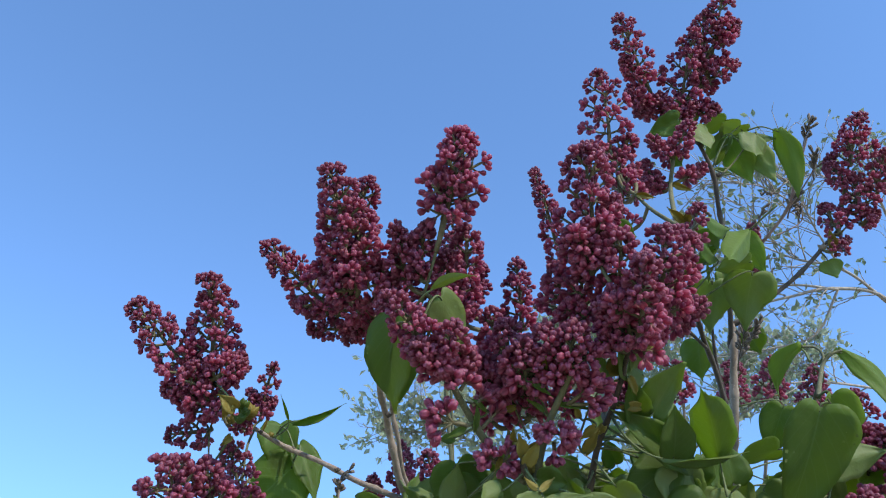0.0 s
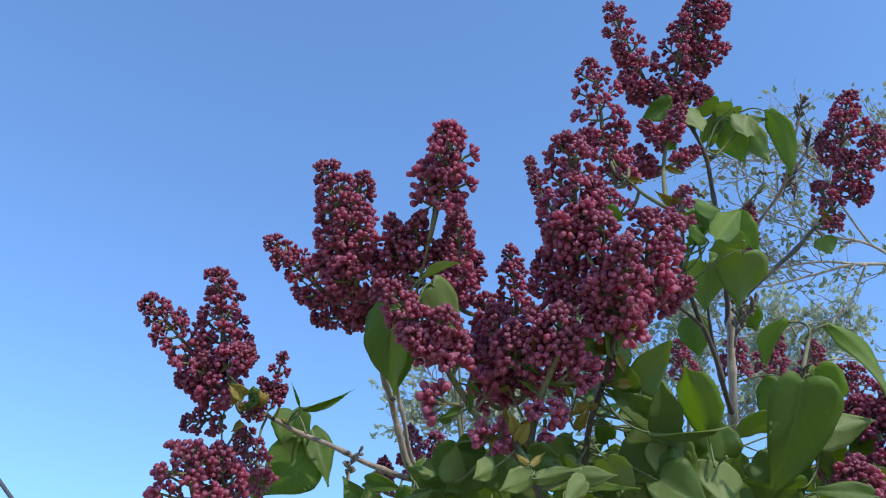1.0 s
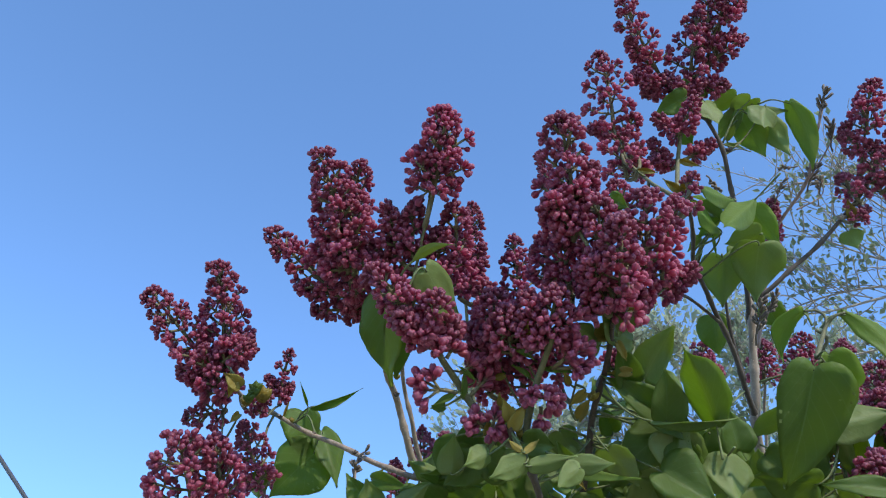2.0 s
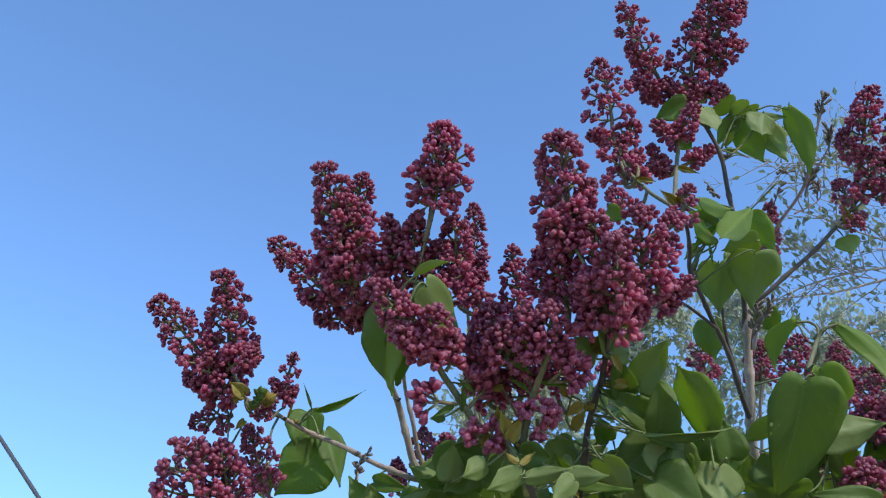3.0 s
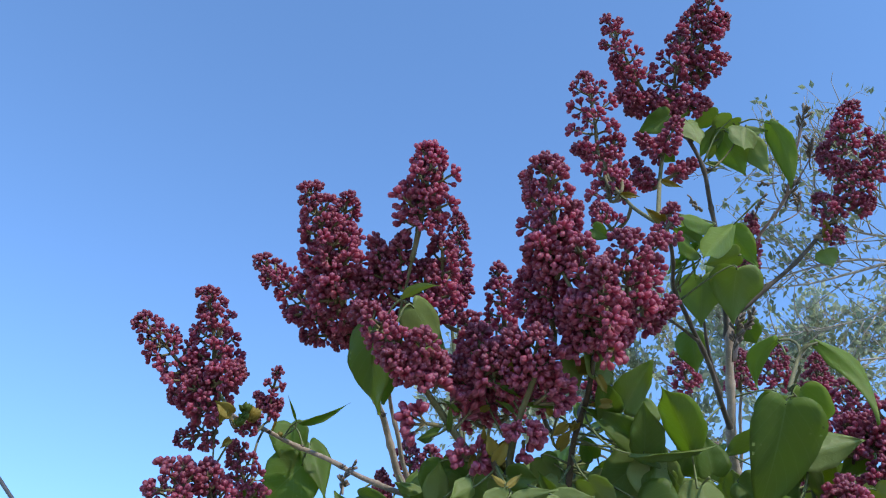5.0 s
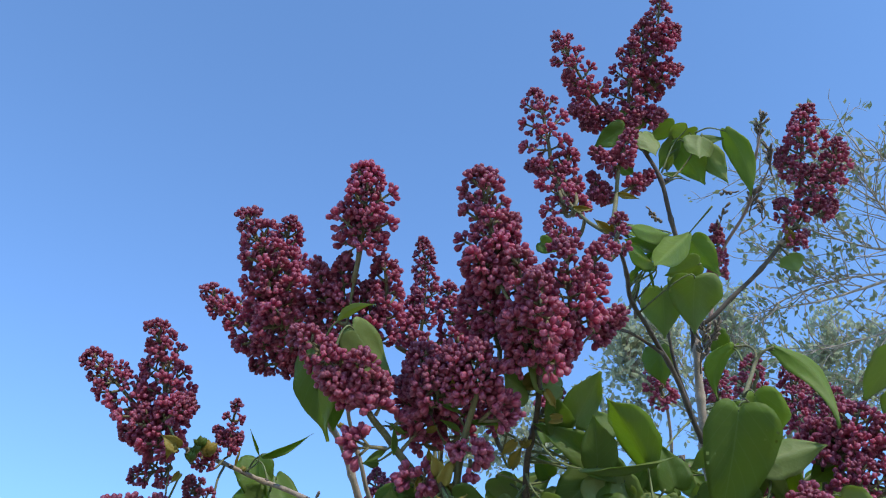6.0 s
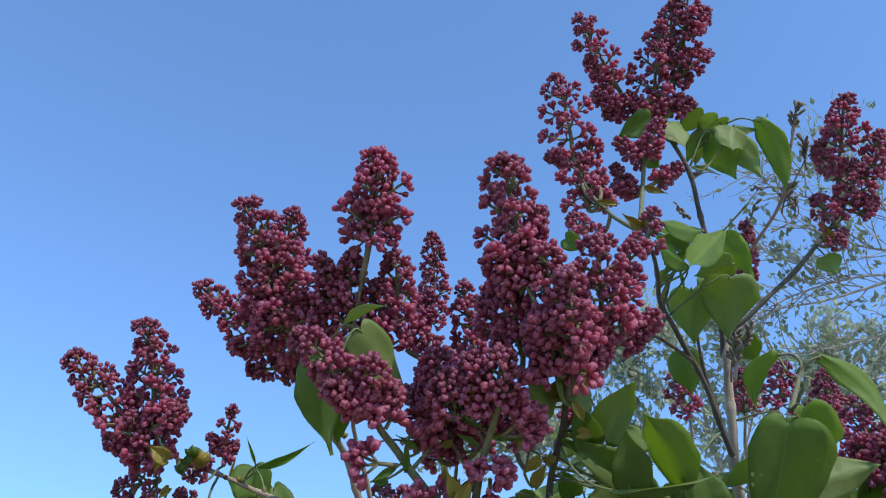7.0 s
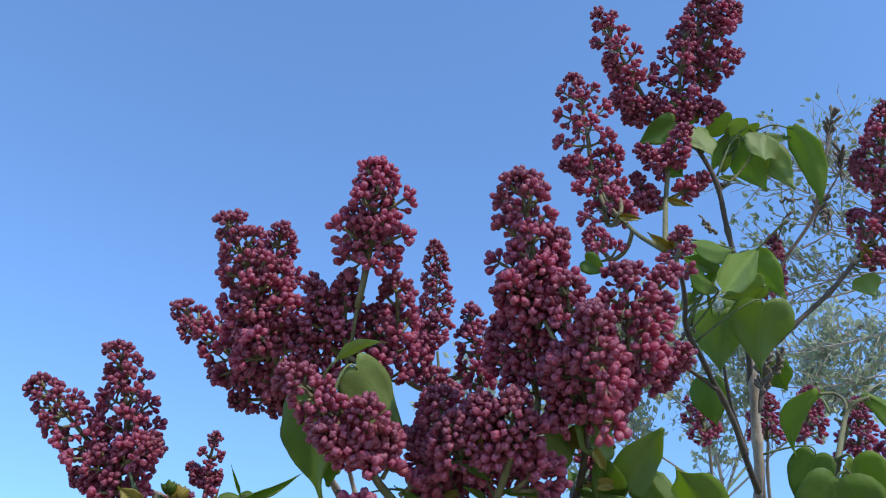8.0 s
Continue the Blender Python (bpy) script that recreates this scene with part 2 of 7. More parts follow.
def panicle(base, tip, wide, bare=0.0, full=1.0, young=0.0, bud=1.0):
    """One cone of closed lilac buds: a stalk with crossed pairs of side branches, each ending in a fan of buds."""
    base, tip = np.array(base), np.array(tip)
    axis = tip - base
    length = np.linalg.norm(axis)
    d, s, u = frame_of(axis)
    bow = (s * rng.uniform(-1, 1) + u * rng.uniform(-1, 1)) * length * 0.04
    size = bud * (1 - 0.2 * young)
    tall = 0.0086 * size * 0.72
    where = lambda q: d * (length - 0.75 * tall) * q + bow * math.sin(math.pi * q)  # noqa: E731
    stalk = Tubes()
    qs = np.linspace(0, 0.97, 9)
    stalk.add([where(q) for q in qs], [0.0017 * (1.1 - 0.7 * q) for q in qs], 6)
    near = np.concatenate(stem_points)
    gaps = np.linalg.norm(near - base, axis=1)
    k = int(np.argmin(gaps))
    if 0.002 < gaps[k] < 0.07:  # a green branch down to the stem that bears it
        foot = near[k] - base
        ts = np.linspace(0, 1, 10)[:, None]
        bend = foot * 0.5 - d * gaps[k] * 0.35
        stalk.add((1 - ts) ** 2 * foot + 2 * ts * (1 - ts) * bend, np.linspace(0.0015, 0.0017, 10), 6)
    ob = part("flower_panicle", mesh("flower_panicle", stalk.v, stalk.f, [flower_axis]), shrub, "dense panicle of closed dusky purple-red lilac buds", base - SHRUB_AT)
    own = bare > 0.1
    turn = rng.uniform(0, math.pi)
    arms = 2 if full < 0.95 else 3
    h, room = 0.06, (1 - bare) * (length - tall)
    tier = 1.0
    while h < 0.95:
        reach = 1.37 * max(wide, 0.006) * min(1.0, 0.85 + h) * (1 - h) ** 0.47
        tier = rng.uniform(0.82, 1.0) if tier > 0.95 else rng.uniform(0.96, 1.1)
        grade = size * (1 - 0.3 * h)
        turn += math.pi / arms + rng.uniform(-0.2, 0.2)
        for side in range(arms):
            a = turn + side * 2 * math.pi / arms + rng.uniform(-0.3, 0.3)
            out = s * math.cos(a) + u * math.sin(a)
            lift = rng.uniform(0.1, 0.4) + 0.55 * h
            way = out * math.cos(lift) + d * math.sin(lift)
            far = max(0.0012, reach * tier * rng.uniform(0.88, 1.06) / max(0.6, math.cos(lift)) - 0.0084 * grade)
            sprig(ob, where(bare + (1 - bare) * h), way, d, far, grade, own, min(1.0, max(0.0, 1.7 * h - 0.65) + 0.8 * young))
        h += min(0.2, max(0.045, 0.0090 * grade / max(room, 1e-4)))
    sprig(ob, where(0.97), d, d, 0.0006, size * 0.72, own, min(1.0, 0.9 + young))
    return ob


def bunch(base, ends, bud):
    """A loose lower side shoot: one green stalk that forks, each fork with a small fan of buds."""
    base = np.array(base)
    stalk = Tubes()
    ends = [np.array(e) - base for e in ends]
    mid = sum(ends) / len(ends) * 0.45
    stalk.add([0 * base, mid * 0.5, mid], [0.0013, 0.0012, 0.0011], 6)
    ob = part("flower_panicle", mesh("flower_panicle", stalk.v, stalk.f, [flower_axis]), shrub, "loose side shoot of closed purple-red lilac buds", base - SHRUB_AT)
    for e in ends:
        run = e - mid
        long = np.linalg.norm(run)
        d = run / long
        sprig(ob, mid, d, d, max(0.001, long - 0.0075 * bud), bud, True, 0.0, filled=False)
    return ob


def fan(places, at, way, count, spread, scale):
    """Buds that spread like a fan from one point, the middle ones longest."""
    _, cs, cu = frame_of(way)
    spin = rng.uniform(0, math.pi)
    for n in range(count):
        t = spin + n * 2.4 + rng.uniform(-0.25, 0.25)
        lean = spread * math.sqrt((n + 0.25) / count)
        aim = way * math.cos(lean) + (cs * math.cos(t) + cu * math.sin(t)) * math.sin(lean)
        places.append((at + way * rng.uniform(-0.0012, 0.0006) * scale, aim, scale * rng.uniform(0.74, 1.08)))


def sprig(ob, root, way, d, far, size, own, raw, filled=True):
    """One side branch of a panicle: a short forked twig with fans of buds."""
    places, twig = [], Tubes()
    end = way * far
    twig.add([0 * root, end * 0.5 - d * far * 0.06, end], [0.0010, 0.0009, 0.0008], 5)
    fan(places, end, way, rng.randint(6, 8) if filled else rng.randint(3, 5), 1.25 if filled else 0.95, size)
    _, cs, cu = frame_of(way)
    spin = rng.uniform(0, math.pi)
    for n, g in enumerate(() if not filled else np.arange(far - 0.0078 * size, 0.002, -0.0085 * size)):
        for arm in (0, 1):
            t = spin + n * math.pi / 2 + arm * math.pi + rng.uniform(-0.3, 0.3)
            lean = way * 0.55 + (cs * math.cos(t) + cu * math.sin(t)) * 0.9
            lean /= np.linalg.norm(lean)
            a = way * g - d * g * (1 - g / far) * 0.2
            e = a + lean * rng.uniform(0.0015, 0.004)
            twig.add([a, e], [0.0008, 0.0007], 4)
            fan(places, e, lean, rng.randint(1, 3), 0.7, size)
    mats = []
    for at, aim, scale in places:
        z, x, y = frame_of(aim)
        a = rng.uniform(0, math.pi / 2)
        x, y = x * math.cos(a) + y * math.sin(a), y * math.cos(a) - x * math.sin(a)
        girth = rng.uniform(0.86, 1.06)
        mats.append((np.stack([x * girth, y * girth, z], 1) * scale, at))
    single = own and single_buds[0] + len(mats) <= 300
    if single:
        single_buds[0] += len(mats)
        for turn_m, at in mats:
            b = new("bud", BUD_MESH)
            b.parent = ob
            m4 = np.eye(4)
            m4[:3, :3], m4[:3, 3] = turn_m, at + root
            b.matrix_local = Matrix(m4.tolist())
        mats = []
    n, lead = len(BUD_V), len(twig.v)
    verts = np.concatenate([np.array(twig.v)] + [BUD_V @ t.T + at for t, at in mats])
    faces = twig.f + [tuple(i + lead + m * n for i in f) for m in range(len(mats)) for f in BUD_F]
    slots = [1] * len(twig.f) + [0] * (len(mats) * len(BUD_F))
    name = "side_branch" if single else "sprig"
    part(name, mesh(name, verts, faces, [BUD, flower_axis], slots, attrs={"along": np.r_[np.zeros(lead), np.tile(BUD_A, len(mats))], "furrow_shade": np.r_[np.zeros(lead), np.tile(BUD_S, len(mats))], "raw": np.full(len(verts), raw)}), ob, at=root)


def seed_head(base, tip, pods, long):
    """Last year's dry seed capsules: split papery pods on a wiry twig."""
    base, tip = np.array(base), np.array(tip)
    axis = tip - base
    d, s, u = frame_of(axis)
    tubes = Tubes()
    qs = np.linspace(0, 1, 6)
    tubes.add([axis * q + s * 0.001 * math.sin(6 * q) for q in qs], np.linspace(0.0008, 0.0004, 6), 5)
    for k in range(pods):
        q = 0.25 + 0.75 * (k + rng.random()) / pods
        a = rng.uniform(0, 6.28)
        way = d * rng.uniform(0.5, 1.1) + (s * math.cos(a) + u * math.sin(a)) * rng.uniform(0.3, 0.9)
        way /= np.linalg.norm(way)
        p = axis * q
        z = long * rng.uniform(0.7, 1.1)
        foot = p + way * z * 0.35
        tubes.add([p, foot], [0.0004, 0.0004], 4)
        for half in (-1, 1):  # two open halves
            tilt = np.cross(way, s) * half
            ts = np.linspace(0, 1, 6)
            tubes.add([foot + way * z * t + tilt * z * 0.16 * t * t for t in ts], [0.0002 + 0.0010 * math.sin(math.pi * min(1, 0.1 + 0.75 * t)) for t in ts], 5)
    part("seed_head", mesh("seed_head", tubes.v, tubes.f, [husk]), shrub, "dry brown split seed capsules from last year", base - SHRUB_AT)


def knob(at, r, kind):
    """A swollen knot with overlapping bud scales."""
    at = np.array(at)
    v, f = [], []
    for k in range(7):
        a, tilt = k * 2.4, 0.35 + 0.12 * k
        d = np.array([math.cos(a) * math.sin(tilt), math.sin(a) * math.sin(tilt), math.cos(tilt)])
        d, s, u = frame_of(d)
        n0 = len(v)
        for i, (t, w) in enumerate(((0, 0.25), (0.35, 0.55), (0.75, 0.5), (1.1, 0.25), (1.35, 0.02))):
            for m in range(6):
                b = m * math.pi / 3
                v.append((d * t + (s * math.cos(b) + u * math.sin(b) * 0.7) * w) * r)
        for i in range(4):
            for m in range(6):
                p, q = n0 + i * 6 + m, n0 + i * 6 + (m + 1) % 6
                f.append((p, q, q + 6, p + 6))
    part("scale_bud", mesh("scale_bud", v, f, [kind]), shrub, "brownish green swollen bud", at - SHRUB_AT)


LEAF_T = (0, 0.03, 0.1, 0.2, 0.31, 0.44, 0.57, 0.69, 0.79, 0.87, 0.94, 1)
LEAF_W = (0.74, 0.82, 0.92, 1, 0.99, 0.95, 0.8, 0.58, 0.36, 0.2, 0.09, 0)


def petiole(base, ax, n, length):
    """A thin leaf stalk from the nearest stem, or a short one tucked behind the blade."""
    pts = np.concatenate(stem_points)
    gap = np.linalg.norm(pts - base, axis=1)
    k = int(np.argmin(gap))
    if gap[k] < 0.055:
        a = pts[k]
        b = base - ax * min(0.3 * length, 0.5 * gap[k]) - n * 0.04 * length
    else:
        a, b = base - ax * 0.02 * length - n * 0.3 * length, base - n * 0.12 * length
    t = np.linspace(0, 1, 9)[:, None]
    return (1 - t) ** 2 * a + 2 * t * (1 - t) * b + t * t * (base + ax * 0.03 * length)


def leaf_shape(base, tip, wide, normal, fold, curl, stalk=None, broad=1.0, bow=0.0, rows=15, cols=8):
    """A heart-shaped leaf with thickness: upper and under sheet, folded on its midrib, the tip bent down, on a stalk."""
    base, tip, n = np.array(base), np.array(tip), np.array(normal)
    ax = tip - base
    length = np.linalg.norm(ax)
    ax /= length
    n = n - ax * (n @ ax)
    n /= np.linalg.norm(n)
    side = np.cross(n, ax)
    own = random.Random(int(abs(base[0] * 7919 + base[2] * 104729) * 1000))
    ph = own.uniform(0, 6.28)
    fa = math.radians(1.45 * fold + own.uniform(-4, 8))
    curl = 1.35 * curl + own.uniform(-0.03, 0.05)
    uneven, bend, lobes, frill = own.uniform(-0.14, 0.14), own.uniform(-0.07, 0.07), own.uniform(0.05, 0.11), own.uniform(0.02, 0.05)
    broad = broad * own.uniform(0.9, 1.15)
    slim = min(1.0, max(0.0, wide / length - 0.15) / 0.45)  # narrow leaves have a wedge-shaped base
    verts, uvs, faces, slots = [], [], [], []
    for sheet in (0, 1):
        for i in range(rows + 1):
            t = i / rows
            # outline: notched at the base, widest at a third, drawn out to a point
            w = 0.5 * wide * float(np.interp(t if t < 0.31 else 0.31 + 0.69 * ((t - 0.31) / 0.69) ** broad, LEAF_T, LEAF_W))
            w = max(w, 0.0006 if i == rows else 0)
            for j in range(cols + 1):
                c = 2 * j / cols - 1
                back = -lobes * slim * length * (1 - t) ** 4 * (1 - (1.8 * abs(c) - 1) ** 2)
                wave = 1 + frill * math.sin(11 * t + ph) + 0.6 * frill * math.sin(23 * t + 3 * ph + c)
                x = c * w * math.cos(fa) * (slim + (1 - slim) * min(1, 0.15 + t / 0.3)) * (1 + uneven * (1 if c > 0 else -1)) * wave + bend * length * (t * t - t * 0.4) + bow * length * 4 * t * (1 - t)
                h = abs(c) * w * math.sin(fa) - curl * length * t * t + curl * 0.35 * length * t
                h -= 0.10 * w * c * c * abs(c)
                h += 0.055 * wide * math.sin(8 * t + ph + 2 * c) * abs(c) + 0.012 * wide * math.sin(19 * t + 2 * ph) * c * c
                verts.append(base + ax * (t * length + back) + side * x + n * (h - sheet * 0.00028))
                uvs.append((0.5 + c * 0.5, t))
        k0 = sheet * (rows + 1) * (cols + 1)
        for i in range(rows):
            for j in range(cols):
                a = k0 + i * (cols + 1) + j
                q = (a, a + 1, a + cols + 2, a + cols + 1)
                faces.append(q if sheet == 0 else q[::-1])
                slots.append(sheet)
    off = (rows + 1) * (cols + 1)
    rim = [j for j in range(cols)] + [i * (cols + 1) + cols for i in range(rows)] + [rows * (cols + 1) + j for j in range(cols, 0, -1)] + [i * (cols + 1) for i in range(rows, 0, -1)]
    for a, b in zip(rim, rim[1:] + rim[:1]):
        faces.append((b, a, a + off, b + off))
        slots.append(0)
    tubes = Tubes()
    if stalk:
        line = glide([np.array(stalk), (np.array(stalk) + base) / 2 + (0, 0, 0.15 * np.linalg.norm(np.array(stalk) - base)), base + ax * length * 0.04], 10)
    else:
        line = petiole(base, ax, n, length)
    tubes.add(line, np.linspace(0.0009, 0.0005, len(line)), 5)
    k0 = len(verts)
    verts += tubes.v
    uvs += [(0.5, 0.0)] * len(tubes.v)
    faces += [tuple(i + k0 for i in f) for f in tubes.f]
    slots += [2] * len(tubes.f)
    return verts, uvs, faces, slots


def leaf(base, tip, wide, normal, fold=15, curl=0.1, kind=None, stalk=None, broad=1.0, bow=0.0):
    kind = kind or leaf_green
    v, uv, f, slots = leaf_shape(base, tip, wide, normal, fold, curl, stalk, broad, bow)
    under = leaf_under if kind == leaf_green else kind
    b = np.array(base)
    young = kind == leaf_young
    return part("leaf", mesh("leaf", [p - b for p in v], f, [kind, under, leaf_stalk], slots, uv), shrub, "small yellowish young leaf" if young else "", b - SHRUB_AT)


def stem(pts, r0, r1, kind):
    n = 8 * len(pts)
    line = glide(pts, n)
    radii = np.linspace(r0, r1, n)
    gap = rng.uniform(0.035, 0.05)
    run = np.r_[0, np.cumsum(np.linalg.norm(np.diff(line, axis=0), axis=1))]
    m = max(n, int(run[-1] / 0.004))
    at = np.linspace(0, run[-1], m)
    line = np.stack([np.interp(at, run, line[:, k]) for k in range(3)], 1)
    radii = np.interp(at, run, radii)
    if kind is not green_stalk:
        # swollen nodes and a slightly crooked line
        radii = radii * (1 + 0.28 * np.exp(-((at % gap) / 0.0035 - 1.2) ** 2)) * np.array([1 + rng.uniform(-0.05, 0.05) for _ in at])
        line = line + np.stack([0.0006 * np.sin(at * 90 + k * 2.1 + gap * 900) for k in range(3)], 1)
    stem_points.append(line)
    tubes = Tubes()
    tubes.add(line - line[0], radii, 8)
    name = "flower_stalk" if kind is green_stalk else "stem"
    return part(name, mesh(name, tubes.v, tubes.f, [kind]), shrub, "green flower stalk" if kind is green_stalk else "grey-brown woody stem", line[0] - SHRUB_AT)


# ---- ground ----
def ground_sheet():
    rings, segs = [0.0] + [2.0 * 1.45 ** k for k in range(19)], 48
    v, f = [(0, 0, 0)], []
    for r in rings[1:]:
        for k in range(segs):
            a = 2 * math.pi * k / segs
            v.append((r * math.cos(a), r * math.sin(a), 0.0))
    f += [(0, 1 + k, 1 + (k + 1) % segs) for k in range(segs)]
    for i in range(len(rings) - 2):
        for k in range(segs):
            a, b = 1 + i * segs + k, 1 + i * segs + (k + 1) % segs
            f.append((a, a + segs, b + segs, b))
    return tagged(new("ground", mesh("ground", v, f, [ground_material()])), "unseen ground, made pale to bounce light up onto the shrub", "ground", kind="structure")


ground_sheet()

# ---- lilac shrub: woody stems, then leaves, then flower panicles ----
# woody stems and green flower stalks
stem([(0.3000, 0.8200, -0.0200), (0.3679, 0.8473, 0.8997), (0.3357, 0.8343, 1.8194)], 0.0160, 0.0080, bark)
stem([(0.1800, 0.7300, -0.0200), (0.1762, 0.7636, 0.8906), (0.1515, 0.7522, 1.8001)], 0.0160, 0.0080, bark)
stem([(0.0800, 0.8100, -0.0200), (0.0146, 0.8603, 0.9027), (0.0486, 0.8532, 1.8215)], 0.0159, 0.0079, bark)
stem([(0.3466, 0.6123, 1.8621), (0.3406, 0.5802, 1.8874), (0.3410, 0.5584, 1.9171)], 0.0015, 0.0012, twig_bark)
stem([(0.3372, 0.6485, 1.8768), (0.3322, 0.6028, 1.9067), (0.3229, 0.5721, 1.9200)], 0.0014, 0.0010, twig_bark)
stem([(0.3044, 0.8350, 1.8194), (0.2913, 0.7085, 1.9477), (0.2814, 0.6666, 1.9862), (0.2811, 0.6347, 2.0343), (0.2811, 0.6203, 2.0703)], 0.0048, 0.0029, bark)
stem([(0.2811, 0.6203, 2.0703), (0.3029, 0.6067, 2.0785), (0.3567, 0.5747, 2.1215), (0.3727, 0.5648, 2.1390), (0.3845, 0.5492, 2.1577), (0.3968, 0.5339, 2.1699)], 0.0021, 0.0013, twig_bark)
stem([(0.3727, 0.5648, 2.1390), (0.3742, 0.5499, 2.1581), (0.3748, 0.5265, 2.1787)], 0.0014, 0.0009, green_stalk)
stem([(0.3777, 0.5596, 2.1461), (0.3915, 0.5606, 2.1421), (0.4050, 0.5524, 2.1493)], 0.0008, 0.0006, twig_bark)
stem([(0.3718, 0.5665, 2.1372), (0.3629, 0.5605, 2.1445), (0.3510, 0.5558, 2.1511)], 0.0008, 0.0006, twig_bark)
stem([(0.2814, 0.6666, 1.9862), (0.2661, 0.6365, 2.0026), (0.2435, 0.5990, 2.0316), (0.2130, 0.5481, 2.0372), (0.1998, 0.5101, 2.0386), (0.1903, 0.4812, 2.0372)], 0.0024, 0.0013, twig_bark)
stem([(0.2435, 0.5990, 2.0316), (0.2084, 0.5671, 2.0299), (0.1657, 0.4853, 1.9807)], 0.0014, 0.0009, twig_bark)
stem([(0.2661, 0.6365, 2.0026), (0.2531, 0.6056, 2.0363), (0.2460, 0.5857, 2.0613)], 0.0016, 0.0009, twig_bark)
stem([(0.2801, 0.6297, 2.0536), (0.2730, 0.5900, 2.0948), (0.2661, 0.5675, 2.1254), (0.2575, 0.5426, 2.1607), (0.2438, 0.5269, 2.1856)], 0.0023, 0.0017, twig_bark)
stem([(0.2585, 0.5422, 2.1618), (0.2798, 0.5448, 2.1846), (0.2938, 0.5328, 2.2009)], 0.0010, 0.0005, green_stalk)
stem([(0.2585, 0.5422, 2.1618), (0.2725, 0.5455, 2.1725), (0.2829, 0.5453, 2.1691)], 0.0008, 0.0004, green_stalk)
stem([(0.2468, 0.5276, 2.1849), (0.2377, 0.5359, 2.2099), (0.2390, 0.5367, 2.2297)], 0.0016, 0.0015, green_stalk)
stem([(0.1937, 0.5050, 2.0725), (0.2143, 0.5384, 2.1419), (0.2201, 0.5327, 2.1699), (0.2389, 0.5350, 2.2316), (0.2568, 0.5133, 2.2609)], 0.0020, 0.0015, green_stalk)
stem([(0.1937, 0.5050, 2.0725), (0.1800, 0.5106, 2.0920), (0.1746, 0.5209, 2.1170)], 0.0017, 0.0013, green_stalk)
stem([(0.2389, 0.5350, 2.2316), (0.2221, 0.5329, 2.2402), (0.2150, 0.5313, 2.2458)], 0.0015, 0.0013, green_stalk)
stem([(0.2978, 0.6645, 2.0541), (0.3209, 0.6222, 2.1419), (0.3445, 0.5822, 2.1751), (0.3487, 0.5602, 2.1959), (0.3536, 0.5374, 2.2191)], 0.0016, 0.0011, bark_pink)
stem([(0.3445, 0.5822, 2.1751), (0.3619, 0.5586, 2.1946), (0.3636, 0.5410, 2.2050)], 0.0008, 0.0005, bark_pink)
stem([(0.3393, 0.6022, 2.1588), (0.3614, 0.5965, 2.1716), (0.3601, 0.5865, 2.1797)], 0.0007, 0.0005, bark_pink)
stem([(0.0406, 0.7514, 1.9005), (0.0183, 0.6675, 1.9217), (-0.0014, 0.6589, 1.9276), (-0.0754, 0.6856, 1.9739), (-0.1162, 0.6337, 1.9713), (-0.1228, 0.5793, 1.9544)], 0.0028, 0.0013, branch_bark)
stem([(0.0184, 0.6681, 1.9211), (0.0073, 0.6486, 1.9312), (0.0017, 0.6322, 1.9461), (-0.0059, 0.6158, 1.9632), (-0.0127, 0.5771, 1.9644), (-0.0208, 0.5320, 1.9798), (-0.0405, 0.5088, 1.9961)], 0.0033, 0.0017, bark)
stem([(0.0340, 0.7185, 1.9205), (0.0140, 0.6754, 1.9440), (0.0049, 0.6497, 1.9673), (-0.0018, 0.6309, 1.9867), (-0.0024, 0.5463, 1.9951)], 0.0023, 0.0014, branch_bark)
stem([(-0.1162, 0.6337, 1.9713), (-0.1065, 0.6406, 1.9631), (-0.1003, 0.6444, 1.9726), (-0.0981, 0.6498, 1.9781)], 0.0010, 0.0008, green_stalk)
stem([(-0.1026, 0.6592, 1.9757), (-0.1058, 0.6538, 1.9556), (-0.1059, 0.6586, 1.9206)], 0.0011, 0.0008, green_stalk)
stem([(0.1161, 0.6144, 1.8555), (0.1174, 0.5372, 1.8992), (0.1222, 0.4993, 1.9222), (0.1229, 0.4602, 1.9334)], 0.0023, 0.0016, twig_bark)
stem([(0.0928, 0.5596, 1.8350), (0.0766, 0.5208, 1.8600), (0.0654, 0.5005, 1.8723), (0.0617, 0.4914, 1.8782)], 0.0022, 0.0018, twig_bark)
stem([(0.0707, 0.5052, 1.8711), (0.0733, 0.4933, 1.8850), (0.0770, 0.4817, 1.8983), (0.0819, 0.4662, 1.9085), (0.0859, 0.4527, 1.9165)], 0.0024, 0.0016, green_stalk)
stem([(0.0657, 0.5054, 1.8711), (0.0530, 0.5084, 1.8833), (0.0398, 0.4982, 1.8957), (0.0311, 0.4901, 1.9054), (0.0237, 0.4794, 1.9105), (0.0188, 0.4732, 1.9179)], 0.0026, 0.0018, green_stalk)
stem([(0.1229, 0.4602, 1.9334), (0.1163, 0.4426, 1.9370), (0.1053, 0.4265, 1.9492), (0.0957, 0.4249, 1.9735)], 0.0015, 0.0010, green_stalk)
stem([(0.1229, 0.4602, 1.9334), (0.1330, 0.4545, 1.9461), (0.1385, 0.4382, 1.9593)], 0.0013, 0.0010, green_stalk)
stem([(0.0629, 0.5423, 1.9009), (0.0694, 0.5246, 1.9583), (0.0732, 0.5340, 2.0027)], 0.0011, 0.0008, green_stalk)
stem([(0.0705, 0.8132, 1.9818), (0.0677, 0.7884, 2.0641), (0.0601, 0.7480, 2.1584)], 0.0014, 0.0012, green_stalk)
